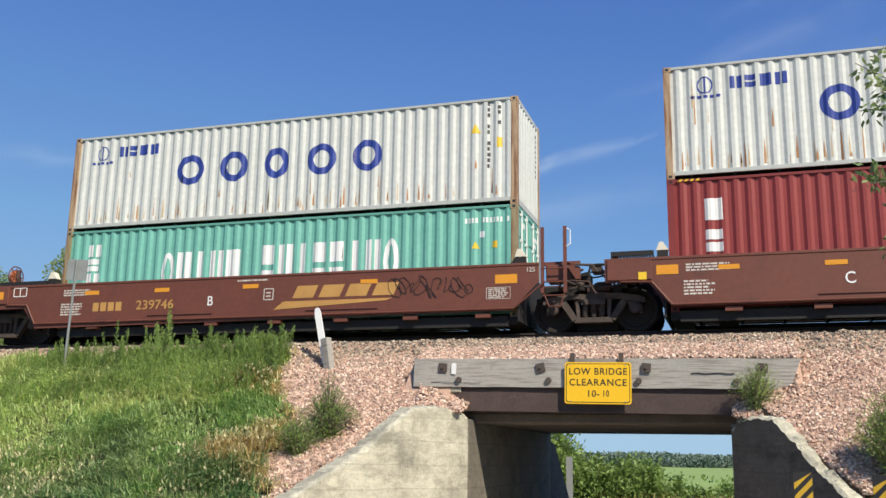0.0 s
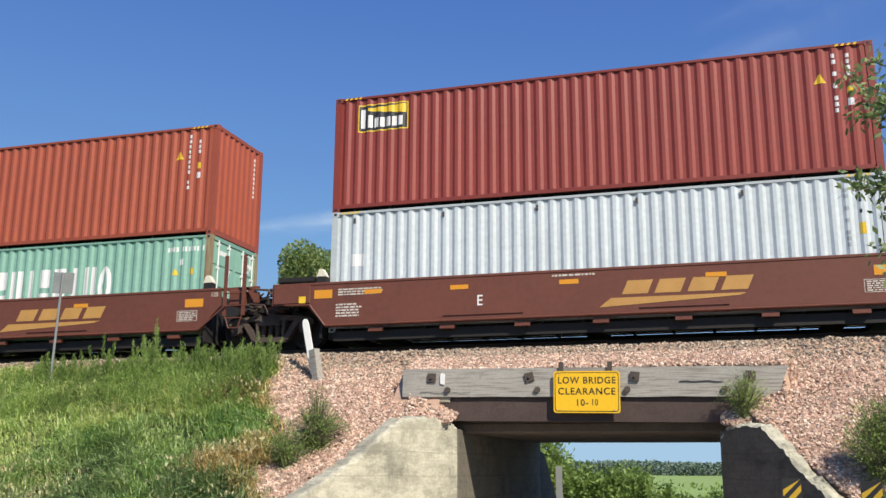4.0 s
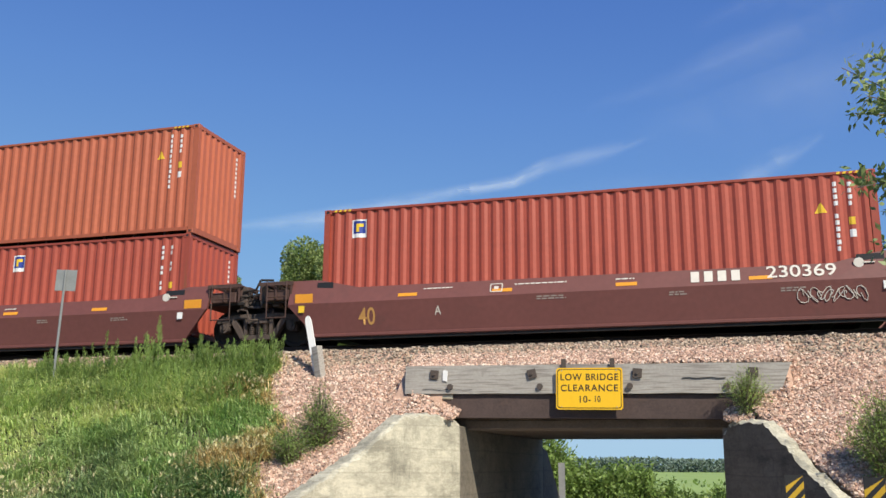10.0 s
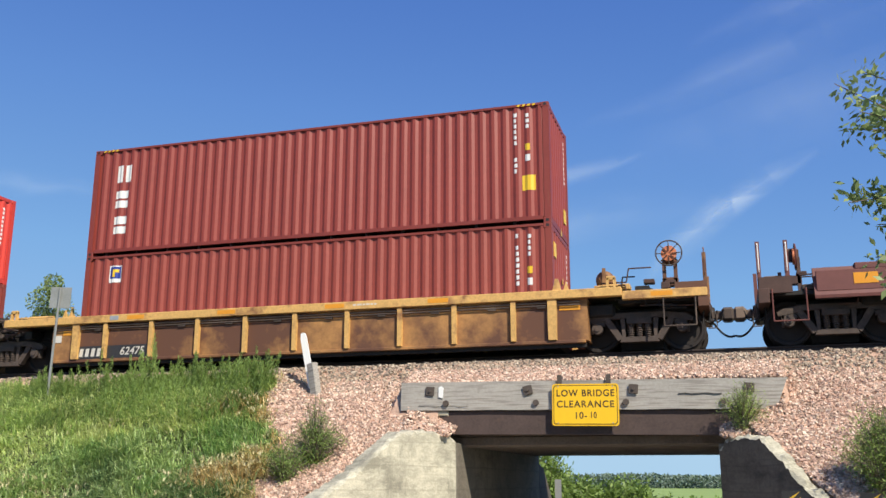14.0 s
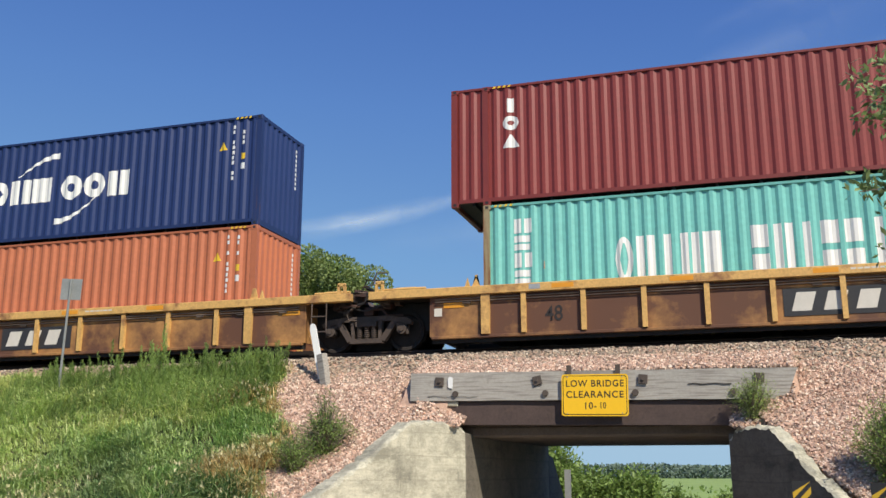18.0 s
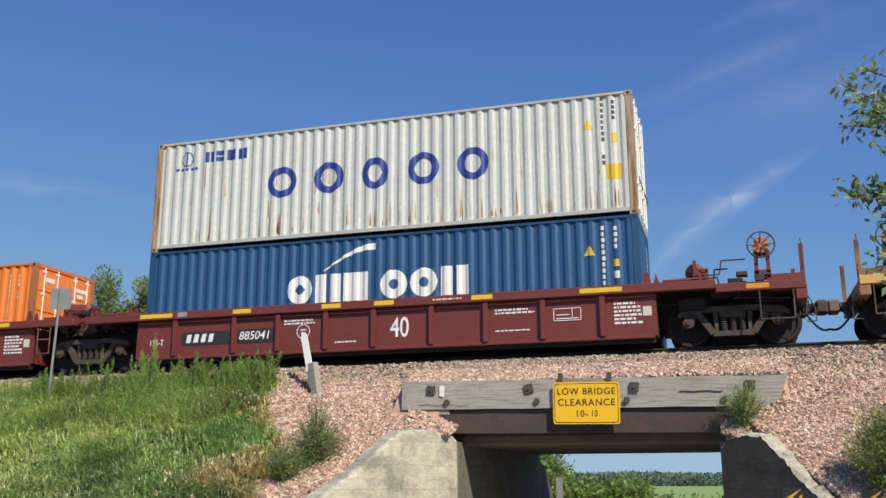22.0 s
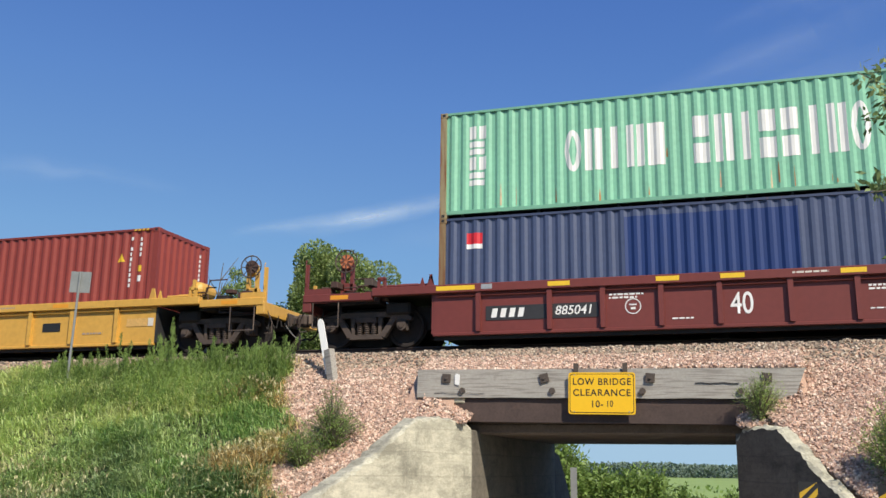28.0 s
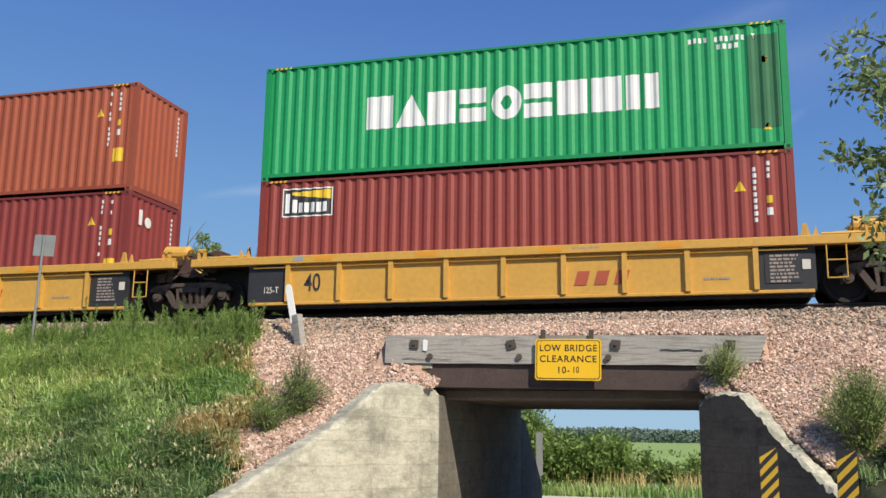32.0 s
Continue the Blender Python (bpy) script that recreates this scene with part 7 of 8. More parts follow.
for k, (x, y, z, turn) in enumerate(((0.745, 15.0, 2.53, 4), (1.64, 13.6, 2.52, -3))):
    hz = thing("hazard_marker", "yellow and black striped hazard marker by the road", "hazard marker", "hazard markers", m=pose(x, y, z, 0, 0, turn))
    part("plate", boxes((-0.13, 0.13, 0.0, 0.006, -0.914, 0.0)), M["black"], hz)
    for j in range(6):
        bm = bmesh.new()
        z0 = -0.16 - 0.185 * j
        pts = [(-0.126, z0), (-0.126, z0 - 0.095), (0.126, z0 + 0.165), (0.126, z0 + 0.26)]
        pts = [(px, min(-0.006, max(-0.908, pz))) for px, pz in pts]
        if pts[0][1] - pts[1][1] < 0.005 and pts[3][1] - pts[2][1] < 0.005:
            continue
        slab(bm, pts, -0.004, -0.0005)
        bmesh.ops.recalc_face_normals(bm, faces=bm.faces)
        part("stripe", bm, M["yellow_dull"], hz)
    part("post", boxes((-0.04, 0.04, 0.007, 0.06, height(x, y) - z - 0.3, -0.05)), M["bare"], hz)
far_post = thing("roadside_marker", "narrow grey marker on a post beyond the underpass", "post", m=pose(-5.3, 30.0, 0.0))
part("post", boxes((-0.03, 0.03, 0, 0.05, -0.3, 2.7)), M["bare"], far_post)
part("plate", boxes((-0.1, 0.1, -0.012, 0.0, 1.4, 2.72)), M["bare"], far_post)


# ---- plants ----
def leaf_mat(name, tones, rough=0.55, glow=0.25, patch=0.9):
    """Thin leaves: tone by leaf, a little light through them."""
    m = mat(name, tones[0], rough, vary=0.25, scale=1.3)
    n, l = m.node_tree.nodes, m.node_tree.links
    geo, ramp = n.new("ShaderNodeNewGeometry"), n.new("ShaderNodeValToRGB")
    while len(ramp.color_ramp.elements) < len(tones):
        ramp.color_ramp.elements.new(0.5)
    for k, (e, t) in enumerate(zip(ramp.color_ramp.elements, tones)):
        e.position, e.color = k / (len(tones) - 1), (*t, 1)
    l.new(geo.outputs["Random Per Island"], ramp.inputs["Fac"])
    hsv = next(q for q in n if q.type == "HUE_SAT")
    # patches of yellower and of deeper growth
    co = next(q for q in n if q.type == "TEX_COORD")
    pn, pr, pm = n.new("ShaderNodeTexNoise"), n.new("ShaderNodeMapRange"), n.new("ShaderNodeMix")
    pn.inputs["Scale"].default_value, pn.inputs["Detail"].default_value = patch, 3
    pr.inputs["From Min"].default_value, pr.inputs["From Max"].default_value, pr.inputs["To Max"].default_value = 0.42, 0.62, 0.6
    pm.data_type = "RGBA"
    pm.inputs["B"].default_value = (*[1.15 * c for c in tones[-1]], 1)
    l.new(co.outputs["Object"], pn.inputs["Vector"])
    l.new(pn.outputs["Fac"], pr.inputs["Value"])
    l.new(pr.outputs[0], pm.inputs["Factor"])
    l.new(ramp.outputs["Color"], pm.inputs["A"])
    l.new(pm.outputs["Result"], hsv.inputs["Color"])
    tr, mix = n.new("ShaderNodeBsdfTranslucent"), n.new("ShaderNodeMixShader")
    out = next(q for q in n if q.type == "OUTPUT_MATERIAL")
    l.new(hsv.outputs["Color"], tr.inputs["Color"])
    mix.inputs["Fac"].default_value = glow
    l.new(n["Principled BSDF"].outputs[0], mix.inputs[1])
    l.new(tr.outputs[0], mix.inputs[2])
    l.new(mix.outputs[0], out.inputs["Surface"])
    return m


LEAF = leaf_mat("weed_leaves", [(0.086, 0.145, 0.029), (0.153, 0.24, 0.051), (0.264, 0.37, 0.093)], glow=0.33, patch=0.7)
FEATHER = leaf_mat("feathery_leaves", [(0.122, 0.19, 0.038), (0.223, 0.32, 0.068), (0.366, 0.46, 0.128)], glow=0.36, patch=0.9)
TREE_LEAF = leaf_mat("tree_leaves", [(0.065, 0.115, 0.025), (0.12, 0.19, 0.042), (0.22, 0.31, 0.08), (0.34, 0.40, 0.15)], glow=0.34)
GRASS = leaf_mat("grass_blades", [(0.089, 0.2, 0.045), (0.179, 0.34, 0.082), (0.309, 0.47, 0.131), (0.498, 0.57, 0.226)], 0.45, glow=0.34, patch=0.38)
PALE_GRASS = leaf_mat("pale_grass_blades", [(0.269, 0.41, 0.099), (0.398, 0.55, 0.144), (0.517, 0.64, 0.207), (0.657, 0.67, 0.289)], 0.45, glow=0.38, patch=0.5)
DEEP_GRASS = leaf_mat("deep_grass_blades", [(0.05, 0.12, 0.04), (0.1, 0.21, 0.068), (0.189, 0.33, 0.109), (0.418, 0.49, 0.207)], 0.42, glow=0.28, patch=0.45)
DRY = leaf_mat("dry_blades", [(0.554, 0.383, 0.158), (0.792, 0.581, 0.264), (0.449, 0.396, 0.158)], glow=0.25)
SEED = leaf_mat("seed_heads", [(0.55, 0.47, 0.25), (0.75, 0.68, 0.42), (0.48, 0.44, 0.22)], glow=0.25)
NEAR_LEAF = leaf_mat("overhanging_leaves", [(0.05, 0.095, 0.025), (0.09, 0.16, 0.04), (0.17, 0.25, 0.075), (0.27, 0.33, 0.13)], glow=0.30)
SHRUB = leaf_mat("shrub_leaves", [(0.08, 0.135, 0.028), (0.15, 0.24, 0.05), (0.25, 0.35, 0.085)], glow=0.36)


def mesh_object(name, verts, faces, material):
    me = bpy.data.meshes.new(name)
    me.from_pydata(verts, [], faces)
    me.materials.append(material)
    return new(name, me)


def blades(name, label, roots, high, wide, material, seed, lean=0.5, category="grass"):
    """Bent tapering blades, one joined mesh."""
    rng = np.random.default_rng(seed)
    n = len(roots)
    r = np.array(roots)
    h = rng.uniform(0.6, 1.25, n) * (high if np.isscalar(high) else np.array(high))
    a = rng.uniform(0, math.tau, n)
    d = np.stack((np.cos(a), np.sin(a), np.zeros(n)), -1)
    s = np.stack((-np.sin(a), np.cos(a), np.zeros(n)), -1)
    bend = rng.uniform(0.1, 1.0, n) * lean * h
    w = wide * rng.uniform(0.7, 1.3, n)
    up = np.array((0, 0, 1.0))
    levels = []
    for f, g, k in ((0.0, 1.0, 0.0), (0.55, 0.8, 0.30), (1.0, 0.12, 1.0)):
        c = r + up * (h * f * (1 - 0.25 * k * lean))[:, None] + d * (bend * k)[:, None]
        levels += [c - s * (w * g / 2)[:, None], c + s * (w * g / 2)[:, None]]
    v = np.stack(levels, 1).reshape(-1, 3)
    base = 6 * np.arange(n)[:, None]
    faces = np.concatenate((base + np.array([0, 1, 3, 2]), base + np.array([2, 3, 5, 4])), 0)
    return tagged(mesh_object(name, v.tolist(), faces.tolist(), material), label, category, kind="stuff")


def leaf_cloud(centres, dirs, size, rng, long=2.2):
    """Small pointed leaves (a kite each) at the centres."""
    n = len(centres)
    c = np.array(centres)
    d = np.array(dirs) + rng.normal(0, 0.55, (n, 3))
    d /= np.linalg.norm(d, axis=1)[:, None] + 1e-9
    t = rng.normal(0, 1, (n, 3))
    s = np.cross(d, t)
    s /= np.linalg.norm(s, axis=1)[:, None] + 1e-9
    L = (size * rng.uniform(0.65, 1.3, n))[:, None]
    W = L / long
    v = np.stack((c, c + d * L * 0.45 + s * W * 0.5, c + d * L, c + d * L * 0.45 - s * W * 0.5), 1).reshape(-1, 3)
    f = (4 * np.arange(n)[:, None] + np.array([0, 1, 2, 3])).tolist()
    return v.tolist(), f


def tufts(name, label, spots, high, per, wide, material, seed, category="grass"):
    """Arching tufts: blades that rise from one root and droop outwards, most of them down the slope."""
    rng = np.random.default_rng(seed)
    c = np.repeat(np.array(spots), per, 0)
    n = len(c)
    L = np.repeat(np.array(high), per) * rng.uniform(0.55, 1.25, n)
    a = rng.uniform(0, math.tau, n)
    flow = np.repeat(np.array([1.6 * noise.noise((p[0] * 0.45, p[1] * 0.45, 31)) for p in spots]), per)
    d = np.stack((np.cos(a) + 0.35 * np.sin(flow), np.sin(a) - 0.30 - 0.1 * np.cos(flow), np.zeros(n)), -1)
    r = c + np.stack((rng.normal(0, 0.085, n), rng.normal(0, 0.085, n), rng.uniform(-0.03, 0.10, n)), -1)
    s = np.stack((-np.sin(a), np.cos(a), rng.uniform(-0.4, 0.4, n)), -1)
    k = rng.uniform(0.3, 1.4, n)
    up = np.array((0, 0, 1.0))
    w = wide * rng.uniform(0.6, 1.4, n)
    levels = []
    for f, g in ((0.0, 0.8), (0.4, 1.0), (0.75, 0.7), (1.0, 0.08)):
        p = r + up * (L * (f - 0.55 * k * f ** 2.4))[:, None] + d * (L * 0.75 * k * f ** 1.7)[:, None]
        levels += [p - s * (w * g / 2)[:, None], p + s * (w * g / 2)[:, None]]
    v = np.stack(levels, 1).reshape(-1, 3)
    base = 8 * np.arange(n)[:, None]
    faces = np.concatenate([base + np.array([q, q + 1, q + 3, q + 2]) for q in (0, 2, 4)], 0)
    return tagged(mesh_object(name, v.tolist(), faces.tolist(), material), label, category, kind="stuff")


def make_grass():
    rnd = random.Random(8)
    green, dry, seeds = [], [], []
    lots = [(-22 + 0.165 * i, 12.2 + 0.165 * j) for i in range(92) for j in range(41)]
    for x, y in lots:
        x, y = x + rnd.uniform(-0.09, 0.09), y + rnd.uniform(-0.09, 0.09)
        if corridor(x, y) * math.sin(FLARE) > -0.55 or gravelly(x, y):
            continue
        p = (x, y, height(x, y))
        edge = bank_edge(y)
        tan = 1.2 * math.exp(-((x + 8.85) / 0.85) ** 2 - ((y - 15.8) / 0.5) ** 2) + 0.75 * math.exp(-((x + 10.1) / 0.9) ** 2 - ((y - 17.75) / 0.28) ** 2)
        tan += 0.95 * math.exp(-(max(0.0, edge - x) / 0.38) ** 2) * (1.0 if y > 16.2 else 0.55) + 0.45 * noise.noise((x * 1.3, y * 1.5, 11))
        if tan > 0.5 and rnd.random() < 0.85:
            dry.append(p)
        else:
            green.append(p)
    mound = lambda p: max(0.20, 0.40 + 0.55 * noise.noise((p[0] * 0.75, p[1] * 0.75, 6)) + 0.28 * noise.noise((p[0] * 2.6, p[1] * 2.6, 16)) - 0.14 * max(0.0, p[1] - 17.6))
    sorts = {0: [], 1: [], 2: []}
    for p in green:
        f = 0.34 * (p[1] - 16.2) - 0.12 * (p[0] + 11.5) + 0.8 * noise.noise((p[0] * 0.55, p[1] * 0.6, 44))
        sorts[0 if f > 0.26 else (2 if f < -0.20 else 1)].append(p)
    for name, label, k, size, wide, mt in (("pale_grass", "light yellow-green grass high on the railway bank", 0, 0.95, 0.017, PALE_GRASS), ("grass", "dense arching green grass on the railway bank", 1, 1.0, 0.018, GRASS), ("deep_grass", "deep green arching grass low on the railway bank", 2, 1.05, 0.019, DEEP_GRASS)):
        tufts(name, label, sorts[k], [0.78 * size * mound(p) for p in sorts[k]], 40, wide, mt, 1 + 10 * k)
    tufts("dry_grass", "tan dry grass at the edge of the gravel", dry, [0.9 * mound(p) for p in dry], 34, 0.014, DRY, 2)
    for p in green:
        if p[1] < 17.1 and noise.noise((p[0] * 0.6, p[1] * 0.7, 21)) > 0.05:
            for k in range(rnd.randint(1, 4)):
                q = (p[0] + rnd.gauss(0, 0.16), p[1] + rnd.gauss(0, 0.16), p[2] + mound(p) * rnd.uniform(0.55, 0.85))
                seeds += [(q[0] + rnd.gauss(0, 0.012), q[1] + rnd.gauss(0, 0.012), q[2] + rnd.gauss(0, 0.02)) for j in range(3)]
    for p in dry:
        for k in range(5):
            q = (p[0] + rnd.gauss(0, 0.18), p[1] + rnd.gauss(0, 0.18), p[2] + mound(p) * rnd.uniform(0.45, 0.8))
            seeds += [(q[0] + rnd.gauss(0, 0.012), q[1] + rnd.gauss(0, 0.012), q[2] + rnd.gauss(0, 0.02)) for j in range(4)]
    blades("seed_heads", "tan drooping seed heads in the grass", seeds, 0.11, 0.020, SEED, 3, 2.0)
    # right bank, beyond the gravel, and the fringe past the underpass
    right = []
    while len(right) < 260:
        x, y = rnd.uniform(1.7, 7), rnd.uniform(10, 17)
        if gravelly(x, y) or corridor(x, y) * math.sin(FLARE) > -0.5:
            continue
        right.append((x, y, height(x, y)))
    tufts("bank_grass", "rough green grass beside the gravel slope", right, [0.3] * len(right), 26, 0.012, GRASS, 4)
    far = []
    while len(far) < 11000:
        x, y = rnd.uniform(-16, 8), 45.6 + 14 * rnd.random() ** 1.5
        far.append((x, y, height(x, y)))
    lush = [p for p in far if p[1] < 48.2]
    blades("roadside_grass", "tall green grass beyond the crossroad", lush, 0.75, 0.05, GRASS, 5, 0.6)
    blades("roadside_dry_grass", "tan seeding grass beyond the crossroad", [p for p in far if p[1] >= 48.2 and noise.noise((p[0] * 0.5, p[1] * 0.3, 2)) > -0.2], 1.25, 0.045, DRY, 6, 0.4)


def make_weeds():
    """Feathery spires of tall weeds in ragged clumps under the track, lower leafy growth between them."""
    rng = np.random.default_rng(12)
    rnd = random.Random(12)
    cs, ds, stem_v, stem_f = [], [], [], []
    for k in range(1300):
        if k < 260:             # slender spires, thickest towards the bare gravel
            x = -9.3 - 6.2 * rnd.random() ** 1.25
            y = 18.25 + 0.35 * noise.noise((x * 1.6, 0, 1)) + rnd.gauss(0, 0.14)
            h = rnd.uniform(0.45, 1.0) * (1.0 + 0.8 * noise.noise((x * 1.9, 3, 1)) + 0.5 * noise.noise((x * 4.5, 8, 1))) * (1.0 - 0.3 * max(0.0, -12.8 - x) / 2.7)
        else:
            x, y = -9.25 - 7.2 * rnd.random() ** 1.15, rnd.uniform(17.2, 18.75)
            h = rnd.uniform(0.32, 0.66) * (1.0 if x > -13.2 else 0.65) * (0.55 + 0.45 * smooth((-9.2 - x) / 0.9))
        if gravelly(x, y) or y > 19.1:
            continue
        z = height(x, y)
        lean = Vector((rnd.gauss(0, 0.10), rnd.gauss(0, 0.08), 1)).normalized()
        n = int(h * 165)
        for j in range(n):
            f = 0.06 + 0.94 * (j + rnd.random()) / n
            p = Vector((x, y, z)) + lean * (h * f)
            a = rnd.uniform(0, math.tau)
            r = 0.105 * (1.0 - f) ** 0.8 + 0.006
            q = Vector((math.cos(a), math.sin(a), 3.0))
            cs.append(p + Vector((math.cos(a), math.sin(a), 0.5)) * r * rnd.uniform(0.0, 1.0))
            ds.append(q)
        b = len(stem_v)
        top = Vector((x, y, z)) + lean * h
        stem_v += [(x - 0.008, y, z), (x + 0.008, y, z), tuple(top)]
        stem_f.append((b, b + 1, b + 2))
    v, f = leaf_cloud(cs, ds, 0.075, rng, 6.0)
    tagged(mesh_object("tall_weeds", v, f, LEAF), "tall feathery green weeds under the track", "weeds", kind="stuff")
    tagged(mesh_object("weed_stems", stem_v, stem_f, LEAF), "thin stems of tall weeds", "weeds", kind="stuff")


def bush(x, y, r, h, n, label, seed, z=None, leaf=0.075, mt=None, name="bush", slim=2.2, spire=False):
    """A loose bush: thin stems from one foot, leaves along them."""
    rnd, rng = random.Random(seed), np.random.default_rng(seed)
    z = height(x, y) - 0.05 if z is None else z
    b = thing(name, label, "bush", m=pose(x, y, z))
    cs, ds = [], []
    bm = bmesh.new()
    stems = max(10, int(n / 45))
    for k in range(stems):
        a, t = rnd.uniform(0, math.tau), rnd.uniform(0.0, 1.0) ** 0.7
        tip = Vector((math.cos(a) * r * t, math.sin(a) * r * t, h * (1 - 0.45 * t * t) * rnd.uniform(0.7, 1.05)))
        if spire:       # wide and dense at the foot, thin upright tops
            tip = Vector((math.cos(a) * r * t, math.sin(a) * r * t, h * (1.0 - 0.62 * t) * rnd.uniform(0.55, 1.05)))
        mid = tip * 0.5 + Vector((0, 0, 0.1 * h))
        rod(bm, (0, 0, 0), mid, 0.010, 4, 0.007)
        rod(bm, mid, tip, 0.007, 4, 0.003)
        for j in range(int(n / stems)):
            f = rnd.uniform(0.15, 1.0) ** (1.4 if spire else 1.0)
            p = mid.lerp(tip, f * 2 - 1) if f > 0.5 else Vector().lerp(mid, f * 2)
            q = Vector((rnd.gauss(0, 1), rnd.gauss(0, 1), rnd.gauss(0.3, 1))).normalized()
            cs.append(p + q * rnd.uniform(0.0, 0.12) * (0.6 + h) * ((1.25 - f) if spire else 1.0))
            ds.append(q)
    part("stalk", bm, M["bark"], b)
    v, f = leaf_cloud(cs, ds, leaf, rng, slim)
    o = mesh_object("leaves", v, f, mt or LEAF)
    o.parent = b
    return b


def tree(x, y, z, h, r, n, label, seed, leaf=0.16, mt=None, trunk_r=0.16, foot=0.25, flat=0.8):
    """Tapered trunk, limbs that fork, and a ragged crown of leaf clumps."""
    rnd, rng = random.Random(seed), np.random.default_rng(seed)
    t = thing("tree", label, "tree", "trees", m=pose(x, y, z))
    bm = bmesh.new()
    tips = []
    fork = Vector((rnd.uniform(-0.2, 0.2), rnd.uniform(-0.2, 0.2), h * foot))
    rod(bm, (0, 0, -0.3), fork, trunk_r, 8, trunk_r * 0.75)
    part("trunk", bm, M["bark"], t)
    bm = bmesh.new()
    for k in range(11):
        a = k * 2.4 + rnd.uniform(-0.4, 0.4)
        rise = rnd.uniform(0.35, 1.0)
        out = r * (1.0 if rise < 0.75 else 0.5) * rnd.uniform(0.55, 1.0)
        tip = Vector((math.cos(a) * out, math.sin(a) * out, h * foot + (h * (1 - foot)) * rise * 0.93))
        mid = fork.lerp(tip, 0.5) + Vector((0, 0, 0.08 * h))
        rod(bm, fork, mid, trunk_r * 0.45, 6, trunk_r * 0.28)
        rod(bm, mid, tip, trunk_r * 0.28, 5, trunk_r * 0.08)
        tips += [mid.lerp(tip, f) for f in (0.2, 0.5, 0.75, 1.0)]
        for j in range(3):
            side = mid.lerp(tip, rnd.uniform(0.2, 0.9)) + Vector((rnd.gauss(0, 1), rnd.gauss(0, 1), rnd.gauss(0.2, 0.7))) * r * 0.28
            rod(bm, mid.lerp(tip, 0.5), side, trunk_r * 0.12, 4, trunk_r * 0.04)
            tips.append(side)
    part("branching", bm, M["bark"], t)
    cs, ds = [], []
    per = max(1, n // len(tips))
    for p in tips:
        s = r * rnd.uniform(0.14, 0.30)
        for j in range(per):
            q = Vector((rnd.gauss(0, 1), rnd.gauss(0, 1), rnd.gauss(0, flat)))
            q *= min(1.0, 1.35 / q.length)
            cs.append(p + q * s * 0.95)
            ds.append((q + Vector((0, 0, 0.3))).normalized())
    v, f = leaf_cloud(cs, ds, leaf, rng, 1.9)
    o = mesh_object("crown", v, f, mt or TREE_LEAF)
    o.parent = t
    return t


def make_plants():
    make_grass()
    make_weeds()
    bush(-7.38, 16.36, 0.66, 1.36, 7000, "loose grey-green weed bush on pink gravel", 41, leaf=0.055, slim=4.5, spire=True)
    bush(-7.78, 15.93, 0.46, 0.78, 3600, "low green weed bush at the edge of the grass", 45, leaf=0.055, slim=4.0)
    bush(0.18, 17.26, 0.42, 0.78, 4200, "small feathery green bush at the end of a beam", 42, z=3.50, leaf=0.055, slim=6.0, mt=FEATHER)
    bush(2.12, 15.6, 0.62, 1.36, 11000, "leafy green bush on the gravel slope", 43, leaf=0.062, slim=4.2, mt=FEATHER)
    bush(3.0, 15.2, 0.6, 1.15, 7000, "leafy green bush on the gravel slope", 44, leaf=0.062, slim=4.2, mt=FEATHER)
    # behind the track
    ground_far = height(-20, 40)
    for k, (x, y, top, r, n) in enumerate(((-17.3, 38, 12.7, 2.7, 80000), (-15.2, 38.4, 11.3, 1.3, 9000), (-19.4, 38.6, 11.9, 1.4, 11000), (-21.9, 38, 12.5, 1.15, 11000), (-26.0, 38, 12.8, 1.5, 12000), (-28.0, 38.5, 12.9, 1.9, 16000), (-30.4, 38, 13.0, 2.0, 17000), (-33.8, 38.5, 11.7, 1.9, 11000), (-36.2, 38, 12.2, 2.0, 11000), (-12.9, 38.5, 8.6, 1.7, 6000))):
        tree(x, y, ground_far, top - ground_far, r, int(n * 1.5), "leafy green tree standing behind the railway bank", 60 + k, leaf=0.135)
    bare = thing("dead_tree", "bare grey branches of a dead tree", "tree", m=pose(-23.8, 38, ground_far))
    bm = bmesh.new()
    rnd = random.Random(77)
    rod(bm, (0, 0, -0.3), (0.1, 0, 6), 0.12, 7, 0.08)
    for k in range(24):
        a, z0 = rnd.uniform(0, math.tau), rnd.uniform(4.5, 9)
        p = Vector((0.1, 0, min(z0, 6)))
        q = p + Vector((math.cos(a) * 1.0, math.sin(a) * 0.8, rnd.uniform(3.0, 6.8)))
        rod(bm, p, q, 0.06, 5, 0.016)
        for j in range(5):
            m = p.lerp(q, rnd.uniform(0.4, 0.9))
            rod(bm, m, m + Vector((rnd.gauss(0, 0.5), rnd.gauss(0, 0.5), rnd.uniform(0.4, 1.2))), 0.026, 4, 0.009)
    part("branches", bm, M["bark"], bare)
    # beyond the underpass
    for k, (x, y, r, h, n) in enumerate(((-10.6, 47.0, 1.7, 4.9, 5200), (-9.0, 47.2, 1.3, 4.7, 6400), (-8.4, 48.7, 1.4, 3.5, 5200), (-7.4, 49.0, 1.6, 3.1, 5200), (-6.0, 49.5, 1.5, 3.0, 5000), (-4.9, 50.0, 1.3, 3.2, 3600), (-3.6, 51.5, 1.0, 2.2, 1900), (-2.3, 50.5, 1.0, 1.7, 2600), (-0.9, 51.5, 1.1, 1.8, 2600), (0.6, 52.0, 1.2, 1.6, 2600), (-12.5, 50.0, 2.0, 3.9, 3600))):
        bush(x, y, r, h, n, "rounded green shrub beyond the underpass", 90 + k, leaf=0.24, mt=SHRUB, name="shrub")
    # the overhanging tree beside the viewer
    near_tree()
    far_woods()


